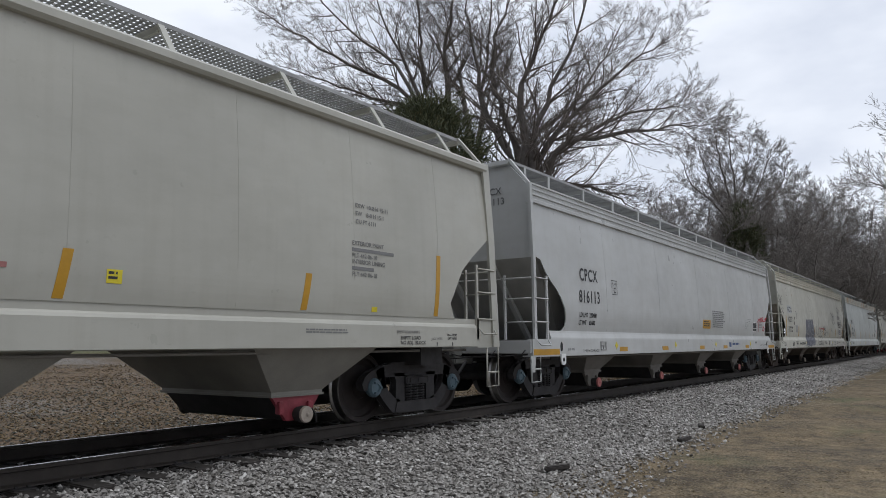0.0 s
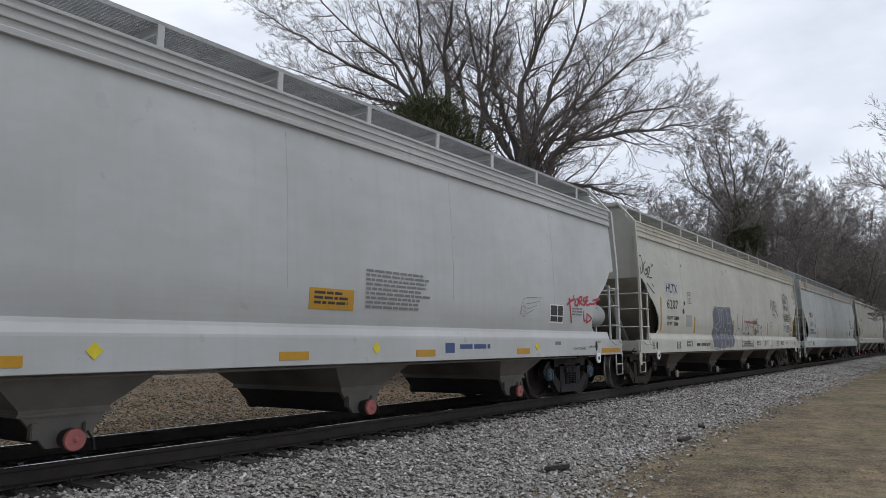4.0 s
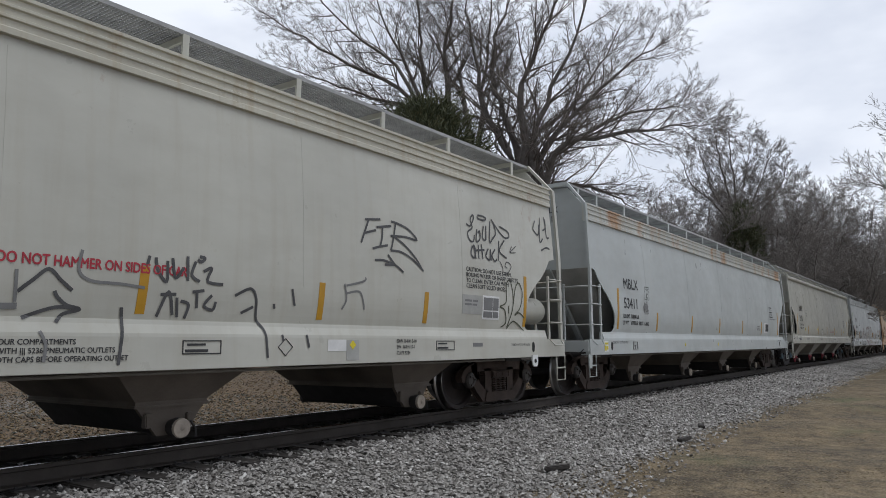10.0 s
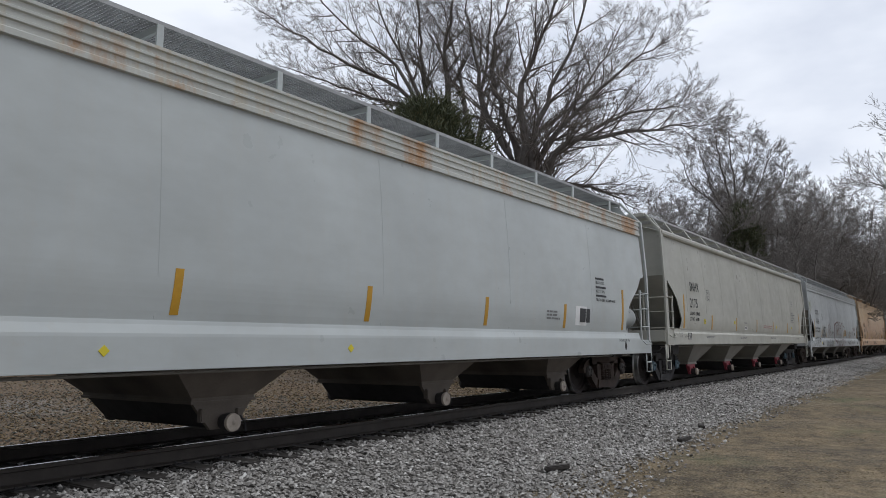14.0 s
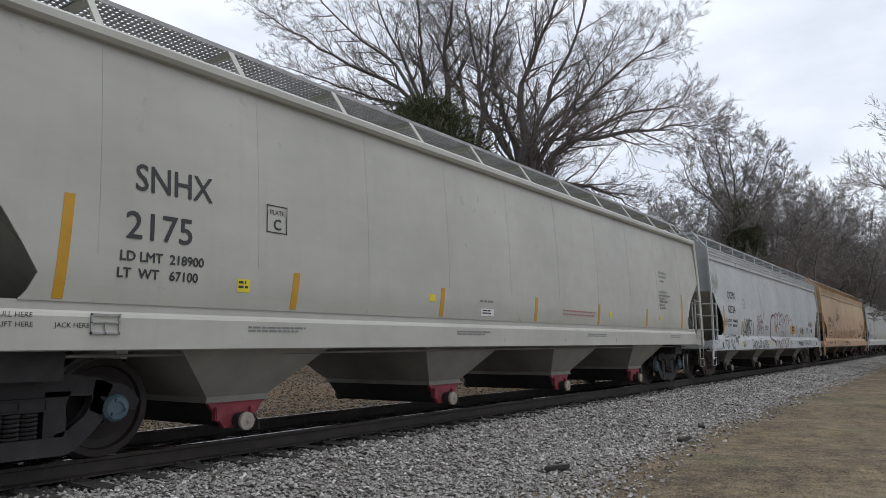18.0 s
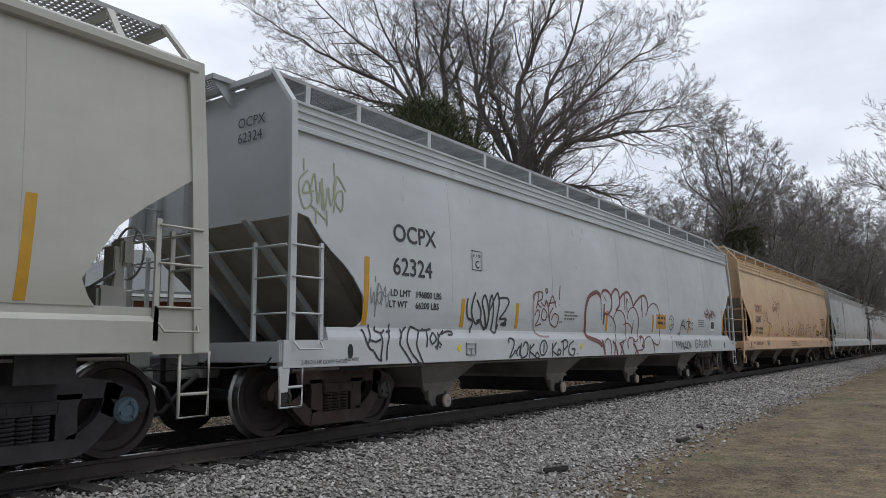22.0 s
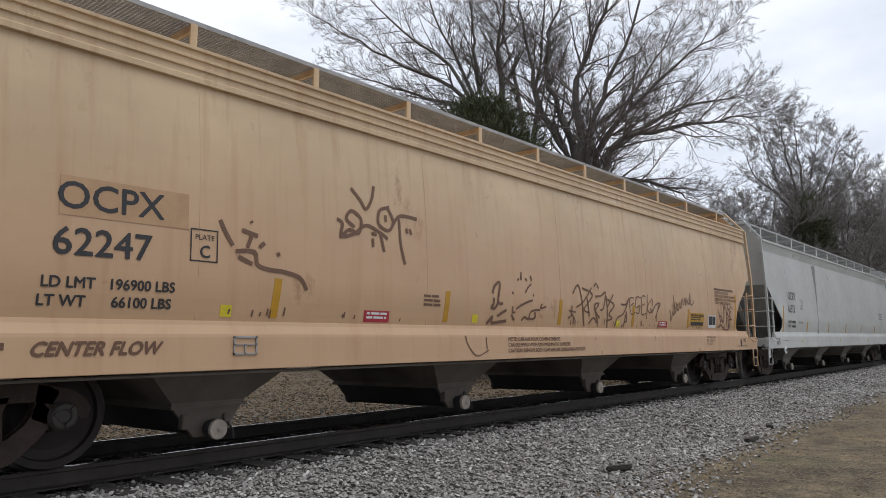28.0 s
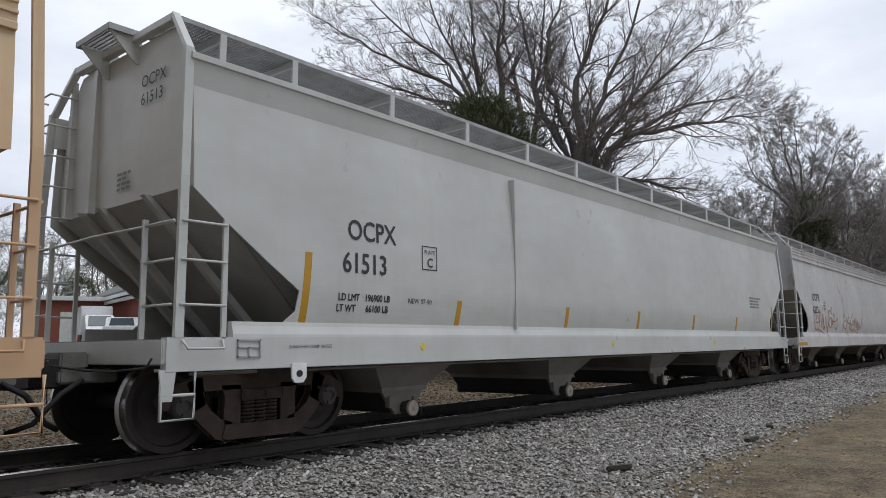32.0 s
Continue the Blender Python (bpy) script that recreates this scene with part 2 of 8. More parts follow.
M_CAP_DARK = flat("dull_bearing_cap", (0.055, 0.048, 0.044), 0.6)
M_HOSE = flat("black_rubber", (0.02, 0.02, 0.02), 0.7)
M_YELLOW = flat("amber_reflective_tape", (0.50, 0.265, 0.012), 0.45)
M_YELLOWB = flat("yellow_vinyl", (0.72, 0.60, 0.03), 0.5)
M_BLACK = flat("black_stencil_paint", (0.035, 0.035, 0.038), 0.6)
M_GREYINK = flat("grey_stencil_paint", (0.20, 0.20, 0.20), 0.6)
M_WHITEINK = flat("white_sticker", (0.78, 0.78, 0.77), 0.5)
M_REDINK = flat("red_spray_paint", (0.42, 0.03, 0.05), 0.55)
M_MAROON = flat("maroon_spray_paint", (0.16, 0.06, 0.055), 0.6)
M_RUSTINK = flat("faded_red_spray_paint", (0.38, 0.16, 0.10), 0.6)
M_BROWNINK = flat("brown_spray_paint", (0.17, 0.09, 0.055), 0.6)
M_BLUEINK = flat("blue_grey_spray_paint", (0.118, 0.124, 0.160), 0.6, vary=0.3)
M_PALEINK = flat("pale_spray_paint", (0.36, 0.36, 0.35), 0.6)
M_TAGGREEN = flat("faded_green_spray_paint", (0.30, 0.32, 0.21), 0.6)
M_PATCH = flat("grey_patch_paint", (0.40, 0.40, 0.38), 0.6, vary=0.15)
M_PATCHPALE = flat("pale_patch_paint", (0.50, 0.515, 0.53), 0.6)
M_DARKINK = flat("worn_black_spray_paint", (0.075, 0.075, 0.078), 0.6, vary=0.3)
M_PALERED = flat("faint_red_spray_paint", (0.36, 0.26, 0.26), 0.6)
M_FAINTRED = flat("faded_red_stencil_paint", (0.40, 0.17, 0.16), 0.6)
M_RIMINK = flat("grey_outline_spray_paint", (0.27, 0.275, 0.28), 0.6, vary=0.25)
M_OLIVE = flat("dark_olive_spray_paint", (0.07, 0.075, 0.045), 0.6)
M_NAVY = flat("blue_vinyl_mark", (0.05, 0.09, 0.22), 0.5)
M_RUSTPATCH = flat("browned_tan_paint", (0.50, 0.31, 0.17), 0.6)
M_REDPAINT = matte("worn_red_gate_paint", (0.33, 0.055, 0.075), 0.6, 0, 0.35, 9.0)
M_CAPPALE = flat("pale_outlet_cap", (0.40, 0.345, 0.29), 0.6, vary=0.3)
M_CAPRED = flat("red_outlet_cap", (0.50, 0.16, 0.15), 0.6, vary=0.25)
M_GRATE = matte("galvanised_grating", (0.36, 0.36, 0.36), 0.55, 0.3, 0.25)
M_BARK = matte("grey_brown_bark", (0.175, 0.157, 0.145), 0.95, 0, 0.35, 3.0, 0.8, 25.0)
M_TWIG = matte("brown_twigs", (0.20, 0.176, 0.16), 0.95, 0, 0.25, 3.0, 0)
# paler than the near twigs: distance haze is put into the colour
M_FARTWIG = matte("haze_tinted_twigs", (0.245, 0.224, 0.208), 0.95, 0, 0.25, 0.5, 0)
M_CEDAR = random_tint("cedar_needles", [(0.0, (0.055, 0.068, 0.036)), (0.6, (0.115, 0.13, 0.065)), (1.0, (0.19, 0.18, 0.09))], 0.8)
M_MORTAR = matte("brick_wall", (0.27, 0.085, 0.058), 0.9, 0, 0.25, 12.0)
M_FASCIA = flat("white_painted_trim", (0.72, 0.73, 0.72), 0.6)
M_DOOR = flat("drab_door_paint", (0.20, 0.17, 0.12), 0.6)
M_SHINGLE = matte("grey_shingle", (0.16, 0.17, 0.17), 0.9, 0, 0.2, 8.0)
M_WHITECAR = flat("white_car_paint", (0.78, 0.79, 0.80), 0.25)
M_GLASS = flat("dark_window_glass", (0.05, 0.07, 0.08), 0.08)
M_POLE = matte("weathered_pole", (0.10, 0.075, 0.055), 0.9, 0, 0.3, 5.0)
M_BLUEBIN = flat("blue_painted_steel", (0.035, 0.055, 0.10), 0.5)
M_CHROME = flat("grey_bumper_steel", (0.30, 0.30, 0.31), 0.35, 0.8)

PAINTS = {
    "cream": paint("cream_grey_paint", (0.475, 0.468, 0.415), (0.33, 0.31, 0.26), 0.22),
    "grey": paint("light_grey_paint", (0.53, 0.54, 0.535), (0.38, 0.37, 0.34), 0.25),
    "ivory": paint("dirty_ivory_paint", (0.565, 0.56, 0.50), (0.40, 0.36, 0.28), 0.32, 0.05),
    "white": paint("cool_white_paint", (0.515, 0.545, 0.54), (0.48, 0.46, 0.41), 0.22),
    "snow": paint("clean_white_paint", (0.53, 0.552, 0.56), (0.45, 0.44, 0.43), 0.22),
    "tan": paint("rusty_tan_paint", (0.70, 0.515, 0.315), (0.42, 0.20, 0.10), 0.55, 0.2, wash=(0.56, 0.33, 0.19)),
    "pale": paint("pale_grey_paint", (0.585, 0.595, 0.575), (0.44, 0.43, 0.39), 0.25),
    "pink": paint("stained_white_paint", (0.62, 0.62, 0.62), (0.45, 0.25, 0.18), 0.5, 0.35),
}
CHORDS = {
    "white": paint("rust_stained_white_paint", (0.58, 0.59, 0.55), (0.50, 0.37, 0.19), 0.6, 0.95, rust_tone=(0.44, 0.225, 0.075)),
    "ivory": paint("stained_ivory_paint", (0.59, 0.57, 0.48), (0.40, 0.30, 0.16), 0.6, 0.2),
}


# ---- mesh helpers ----
def finish(bm, name, material, smooth=False):
    me = bpy.data.meshes.new(name)
    bmesh.ops.recalc_face_normals(bm, faces=bm.faces[:])
    bm.to_mesh(me)
    bm.free()
    for mt in (material if isinstance(material, (list, tuple)) else [material]):
        me.materials.append(mt)
    if smooth:
        for p in me.polygons:
            p.use_smooth = True
    return me


def part(name, me, parent, label="", kind=""):
    """Links a mesh as one part under a thing or a part."""
    ob = new(name, me)
    ob.parent = parent
    return tagged(ob, label, kind=kind)


def raw_mesh(name, verts, faces, material, smooth=False):
    me = bpy.data.meshes.new(name)
    me.from_pydata(verts, [], faces)
    me.materials.append(material)
    if smooth:
        me.polygons.foreach_set("use_smooth", [True] * len(me.polygons))
    me.update()
    return me


def box(bm, x0, x1, y0, y1, z0, z1, bevel=0.0):
    vs = [bm.verts.new((x, y, z)) for x in (x0, x1) for y in (y0, y1) for z in (z0, z1)]
    fs = [bm.faces.new([vs[i] for i in q]) for q in ((0, 1, 3, 2), (4, 6, 7, 5), (0, 4, 5, 1), (2, 3, 7, 6), (0, 2, 6, 4), (1, 5, 7, 3))]
    if bevel:
        es = list({e for f in fs for e in f.edges})
        bmesh.ops.bevel(bm, geom=es, offset=bevel, segments=2, affect="EDGES")


def prism(bm, poly, y0, y1):
    """A polygon in x, z pushed from y0 to y1."""
    a = [bm.verts.new((x, y0, z)) for x, z in poly]
    b = [bm.verts.new((x, y1, z)) for x, z in poly]
    k = len(poly)
    bm.faces.new(a)
    bm.faces.new(b[::-1])
    for i in range(k):
        bm.faces.new((a[i], a[(i + 1) % k], b[(i + 1) % k], b[i]))


def extrude_x(bm, poly, x0, x1, steps=1):
    """A closed profile in y, z drawn along x."""
    k = len(poly)
    rings = [[bm.verts.new((x0 + (x1 - x0) * i / steps, y, z)) for y, z in poly] for i in range(steps + 1)]
    bm.faces.new(rings[0])
    bm.faces.new(rings[-1][::-1])
    for a, b in zip(rings, rings[1:]):
        for i in range(k):
            bm.faces.new((a[i], b[i], b[(i + 1) % k], a[(i + 1) % k]))


def rod(bm, points, r, sides=6):
    """A bent round bar through the points."""
    pts = [Vector(p) for p in points]
    rings = []
    for i, p in enumerate(pts):
        d = (pts[min(i + 1, len(pts) - 1)] - pts[max(i - 1, 0)]).normalized()
        u = d.cross(Vector((0, 0, 1)) if abs(d.z) < 0.9 else Vector((1, 0, 0))).normalized()
        w = d.cross(u)
        rings.append([bm.verts.new(p + (u * math.cos(a) + w * math.sin(a)) * r) for a in [2 * math.pi * k / sides for k in range(sides)]])
    for a, b in zip(rings, rings[1:]):
        for k in range(sides):
            bm.faces.new((a[k], a[(k + 1) % sides], b[(k + 1) % sides], b[k]))
    bm.faces.new(rings[0][::-1])
    bm.faces.new(rings[-1])


def lathe_y(bm, profile, sides=28, mat=None):
    """Turns (radius, y) pairs round the y axis. mat: a material index for each strip."""
    rings = [[bm.verts.new((r * math.cos(a), y, r * math.sin(a))) for a in [2 * math.pi * k / sides for k in range(sides)]] for r, y in profile]
    for i, (a, b) in enumerate(zip(rings, rings[1:])):
        for k in range(sides):
            f = bm.faces.new((a[k], a[(k + 1) % sides], b[(k + 1) % sides], b[k]))
            if mat:
                f.material_index = mat[i]
    bm.faces.new(rings[0])
    bm.faces.new(rings[-1][::-1])


def slab(bm, rows, off):
    """A plate with thickness: rows of points, pushed by the vector off for its back."""
    off = Vector(off)
    f = [[bm.verts.new(p) for p in r] for r in rows]
    g = [[bm.verts.new(Vector(p) + off) for p in r] for r in rows]
    nr, nc = len(rows), len(rows[0])
    for i in range(nr - 1):
        for j in range(nc - 1):
            bm.faces.new((f[i][j], f[i][j + 1], f[i + 1][j + 1], f[i + 1][j]))
            bm.faces.new((g[i][j], g[i + 1][j], g[i + 1][j + 1], g[i][j + 1]))
    for i in range(nr - 1):
        for j in (0, nc - 1):
            bm.faces.new((f[i][j], f[i + 1][j], g[i + 1][j], g[i][j]))
    for j in range(nc - 1):
        for i in (0, nr - 1):
            bm.faces.new((f[i][j], f[i][j + 1], g[i][j + 1], g[i][j]))


# ---- ground: one sheet, from the ballast bed to the horizon ----
def smooth_step(a, b, x):
    t = np.clip((x - a) / (b - a), 0, 1)
    return t * t * (3 - 2 * t)


def ground_z(x, y):
    x, y = np.asarray(x, float), np.asarray(y, float)
    z = np.full(np.broadcast(x, y).shape, -0.212)
    z = z - 0.293 * smooth_step(-1.45, -3.3, y)
    z = z - 0.10 * smooth_step(1.5, 3.0, y) + 1.75 * smooth_step(4.0, 42.0, y)
    z = z + 0.10 * smooth_step(-4.2, -6.5, y) * np.sin(x * 0.35) * 0.6
    return z + 0.03 * np.sin(x * 1.3 + y) * smooth_step(-1.6, -2.4, y) + 0.05 * np.sin(x * 0.9) * np.sin(y * 0.8) * smooth_step(2.5, 5.0, y)


gx = np.concatenate([[-2500, -900, -300, -120, -60], np.arange(-30, 70, 0.5), np.arange(70, 160, 4.0), [200, 320, 600, 1200, 2600]])
gy = np.concatenate([[-2500, -900, -300, -100, -40], np.arange(-20, -8, 1.0), np.arange(-8, 10, 0.3), np.arange(10, 60, 2.0), [70, 100, 200, 500, 1200, 2600]])
GX, GY = np.meshgrid(gx, gy)
GZ = ground_z(GX, GY)
nx_, ny_ = len(gx), len(gy)
gf = [(j * nx_ + i, j * nx_ + i + 1, (j + 1) * nx_ + i + 1, (j + 1) * nx_ + i) for j in range(ny_ - 1) for i in range(nx_ - 1)]
ground = new("ground", raw_mesh("ground", np.stack([GX, GY, GZ], -1).reshape(-1, 3).tolist(), gf, M_GROUND, True))
tagged(ground, "ground of grey gravel, brown leaf litter and dry winter grass", "ground", kind="structure")


def tri_mesh(name, V, F, material):
    """A mesh of flat triangles from arrays."""
    me = bpy.data.meshes.new(name)
    me.vertices.add(len(V))
    me.vertices.foreach_set("co", V.ravel())
    me.loops.add(F.size)
    me.loops.foreach_set("vertex_index", F.ravel().astype(np.int32))
    me.polygons.add(len(F))
    me.polygons.foreach_set("loop_start", np.arange(0, F.size, 3, dtype=np.int32))
    me.update(calc_edges=True)
    me.shade_flat()
    me.materials.append(material)
    return me


def scatter_stones(name, count, x0, x1, y_of, size, lift, material, seed, flatness=0.7):
    """Many small angular stones joined in one mesh, denser towards the camera's end."""
    rng = np.random.default_rng(seed)
    x = x0 + (x1 - x0) * rng.random(count) ** 1.9
    y = y_of(rng, x)
    r = size * (0.55 + 0.9 * rng.random(count) ** 1.6) * (1 + 0.012 * np.abs(x - x0))
    z = ground_z(x, y) + lift * r * rng.random(count)
    base = np.array([(1, 0, 0), (0.2, 0.95, 0), (-0.9, 0.3, 0), (-0.3, -0.9, 0), (0.15, 0.1, 1), (-0.1, 0, -0.9), (0.6, 0.55, 0.55), (-0.5, -0.35, 0.6)])
    tris = np.array([(0, 6, 4), (0, 1, 6), (1, 4, 6), (1, 2, 4), (2, 7, 4), (2, 3, 7), (3, 4, 7), (3, 0, 4), (1, 0, 5), (2, 1, 5), (3, 2, 5), (0, 3, 5)])
    jit = base[None] * (0.65 + 0.7 * rng.random((count, 8, 1))) * np.array([1, 1, flatness])
    a = rng.random(count) * 6.283
    ca, sa = np.cos(a)[:, None], np.sin(a)[:, None]
    px = jit[:, :, 0] * ca - jit[:, :, 1] * sa
    py = jit[:, :, 0] * sa + jit[:, :, 1] * ca
    tilt = (rng.random((count, 1)) - 0.5) * 1.2
    pz = jit[:, :, 2] + px * tilt
    V = np.stack([px * r[:, None] + x[:, None], py * r[:, None] + y[:, None], pz * r[:, None] + z[:, None]], -1).reshape(-1, 3)
    F = (tris[None] + 8 * np.arange(count)[:, None, None]).reshape(-1, 3)
    return new(name, tri_mesh(name, V, F, material))


def grass_edge(x):
    """Where the near ballast gives way to grass."""
    return -3.38 - 1.5 * np.exp(-np.maximum(x - 5.0, 0) / 2.4) + 0.018 * np.clip(x - 9.0, -4, 52)


ballast = scatter_stones("ballast", 84000, 1.5, 75.0, lambda g, x: -1.0 + (grass_edge(x) + 0.80 - 0.75 * g.random(len(x)) ** 3) * g.random(len(x)) ** 0.9,
                         0.0215, 1.0, M_STONE, 3)
tagged(ballast, "light grey crushed stone ballast along the near rail", "ballast", kind="stuff")
ballast = scatter_stones("ballast", 9000, 2.2, -16.0, lambda g, x: -1.0 + (grass_edge(x) + 0.80 - 0.9 * g.random(len(x)) ** 2) * g.random(len(x)) ** 0.9, 0.027, 1.0, M_STONE, 9)
tagged(ballast, "light grey crushed stone ballast thinning out beside the rail", "ballast", kind="stuff")
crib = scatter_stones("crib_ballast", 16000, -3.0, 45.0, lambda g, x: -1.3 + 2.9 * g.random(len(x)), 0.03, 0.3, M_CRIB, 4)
tagged(crib, "oily crushed stone between the ties, darkened for the shade there", "ballast", kind="stuff")
lot = scatter_stones("gravel_lot", 62000, 2.2, 50.0, lambda g, x: 1.5 + 19.0 * g.random(len(x)) ** 1.4, 0.027, 0.6, M_LITTER, 5, 0.45)
tagged(lot, "brown leaves and gravel scattered beyond the track", "leaf litter", kind="stuff")
lot2 = scatter_stones("loose_gravel", 17000, -5.0, 13.0, lambda g, x: 1.5 + 13.0 * g.random(len(x)) ** 1.4, 0.022, 0.6, M_GRAVEL, 6, 0.6)
tagged(lot2, "grey gravel scattered beyond the track", "gravel", kind="stuff")


def grass_field():
    """Short, matted dry blades that lie this way and that, thicker in tufts."""
    rng = np.random.default_rng(8)
    count = 110000
    x = 4.0 + 72.0 * rng.random(count) ** 2.2 - np.where(rng.random(count) < 0.12, 9.0 * rng.random(count) ** 1.5, 0.0)
    e = grass_edge(x) + 0.12 + 0.30 * np.sin(x * 2.1) * np.exp(-x / 30) + 0.2 * np.sin(x * 5.3) * np.exp(-x / 20)
    far = np.minimum(-7.7 + 0.055 * x, -4.4) - 1.6 * rng.random(count) ** 3
    y = e + (far - e) * rng.random(count) ** 0.9
    tuft = 0.5 + 0.5 * np.sin(x * 2.3 + 1.7 * np.sin(y * 1.9)) * np.sin(y * 3.1 + 1.3 * np.sin(x * 1.1))
    z = ground_z(x, y)
    w = 0.0013 + 0.0012 * rng.random(count) + 0.00012 * np.abs(x)
    a = rng.normal(0.4, 1.3, count) + 2.0 * np.sin(x * 0.8) + np.where(rng.random(count) < 0.5, 3.14, 0.0)
    lean = 0.02 + 0.06 * rng.random(count)
    h = lean * (0.04 + 0.22 * tuft * rng.random(count))
    dx, dy = np.cos(a), np.sin(a)
    A_ = np.stack([x - dy * w, y + dx * w, z], -1)
    B_ = np.stack([x + dy * w, y - dx * w, z], -1)
    C_ = np.stack([x + dx * lean * 0.5 + dy * w * 0.8, y + dy * lean * 0.5 - dx * w * 0.8, z + h * 0.85], -1)
    D_ = np.stack([x + dx * lean, y + dy * lean, z + h], -1)
    V = np.stack([A_, B_, C_, D_], 1).reshape(-1, 3)
    k = 4 * np.arange(count)
    F = np.stack([np.stack([k, k + 1, k + 2], -1), np.stack([k, k + 2, k + 3], -1)], 1).reshape(-1, 3)
    return tagged(new("dry_grass", tri_mesh("dry_grass", V, F, M_GRASS)), "short dry tan grass beside the ballast", "grass", kind="stuff")


grass_field()

# ---- track ----
track = tagged(new("railway_track"), "single railway track on dark timber ties", "railway track", kind="structure")


def rail_mesh(y, x0, x1):
    bm = bmesh.new()
    prof = [(-0.075, -0.172), (0.075, -0.172), (0.075, -0.158), (0.012, -0.145), (0.010, -0.045), (0.036, -0.036), (0.036, -0.006), (-0.036, -0.006), (-0.036, -0.036), (-0.010, -0.045), (-0.012, -0.145), (-0.075, -0.158)]
    extrude_x(bm, [(y + a, b) for a, b in prof], x0, x1)
    return finish(bm, "rail", M_RAIL)


def rail_top_mesh(y, x0, x1):
    bm = bmesh.new()
    extrude_x(bm, [(y - 0.030, -0.006), (y + 0.030, -0.006), (y + 0.024, 0.0), (y - 0.024, 0.0)], x0, x1)
    return finish(bm, "rail_head", M_RAILTOP)


for y_ in (-0.7525, 0.7525):
    r_ = part("rail", rail_mesh(y_, -60, 260), track, "dark rusty steel rail")
    part("rail_head", rail_top_mesh(y_, -60, 260), r_, "polished running surface")

tie_meshes = []
for k in range(5):
    bm = bmesh.new()
    box(bm, -0.115, 0.115, -1.32 - 0.05 * (k % 3), 1.32 + 0.04 * (k % 2), -0.36, -0.175, 0.012)
    for v in bm.verts:
        v.co += Vector((noise.noise(v.co * 3 + Vector((k, 0, 0))), noise.noise(v.co * 3 + Vector((0, k, 5))), noise.noise(v.co * 3 + Vector((9, 0, k))) * 0.5)) * 0.022
    tie_meshes.append(finish(bm, "tie", M_TIE))
bm = bmesh.new()
box(bm, -0.095, 0.095, -0.17, 0.17, -0.178, -0.166, 0.003)
for sx in (-0.05, 0.05):
    for sy in (-0.1, 0.1):
        box(bm, sx - 0.012, sx + 0.012, sy - 0.014, sy + 0.014, -0.168, -0.148)
plate_mesh = finish(bm, "tie_plate", M_STEEL_DARK)
for k in range(150):
    x_ = -6.0 + 0.53 * k
    t_ = part("tie", tie_meshes[k % 5], track)
    t_.matrix_basis = pose(x_ + 0.03 * math.sin(k * 2.3), 0.05 * math.sin(k * 1.7), 0, 0, 0, 1.2 * math.sin(k * 3.1))
    if x_ < 40:
        for y_ in (-0.7525, 0.7525):
            p_ = part("tie_plate", plate_mesh, t_)
            p_.matrix_basis = pose(0, y_, 0)


def litter_stick(x, y, length, turn, name="wood_scrap"):
    bm = bmesh.new()
    box(bm, -length / 2, length / 2, -0.05, 0.05, 0, 0.055, 0.012)
    for v in bm.verts:
        v.co.z += 0.012 * math.sin(v.co.x * 9)
        v.co.y += 0.02 * math.sin(v.co.x * 7)
    ob = new(name, finish(bm, name, M_TIE))
    ob.matrix_basis = pose(x, y, float(ground_z(x, y)) + 0.02, 0, 0, turn)
    return tagged(ob, "dark broken scrap of tie wood lying on the ballast", "wood scrap")


litter_stick(7.95, -3.40, 0.30, -52)
litter_stick(11.7, -3.72, 0.30, -20)
litter_stick(13.2, -3.55, 0.22, 15)


# ---- trees ----
def tube(V, F, pts, radii, sides):
    """Adds a tapered tube along the points."""
    start, k = len(V), len(pts)
    for i in range(k):
        a, b = pts[max(i - 1, 0)], pts[min(i + 1, k - 1)]
        dx, dy, dz = b[0] - a[0], b[1] - a[1], b[2] - a[2]
        m = math.sqrt(dx * dx + dy * dy + dz * dz) or 1.0
        dx, dy, dz = dx / m, dy / m, dz / m
        ux, uy, uz = (-dy, dx, 0.0) if abs(dz) < 0.95 else (1.0, 0.0, 0.0)
        m = math.sqrt(ux * ux + uy * uy) or 1.0
        ux, uy = ux / m, uy / m
        wx, wy, wz = dy * uz - dz * uy, dz * ux - dx * uz, dx * uy - dy * ux
        p, r = pts[i], radii[i]
        for s_ in range(sides):
            c, d = math.cos(6.28319 * s_ / sides) * r, math.sin(6.28319 * s_ / sides) * r
            V.append((p[0] + ux * c + wx * d, p[1] + uy * c + wy * d, p[2] + uz * c + wz * d))
    for i in range(k - 1):
        for s_ in range(sides):
            q = start + i * sides
            F.append((q + s_, q + (s_ + 1) % sides, q + sides + (s_ + 1) % sides, q + sides + s_))


def unit(x, y, z):
    m = math.sqrt(x * x + y * y + z * z) or 1.0
    return x / m, y / m, z / m


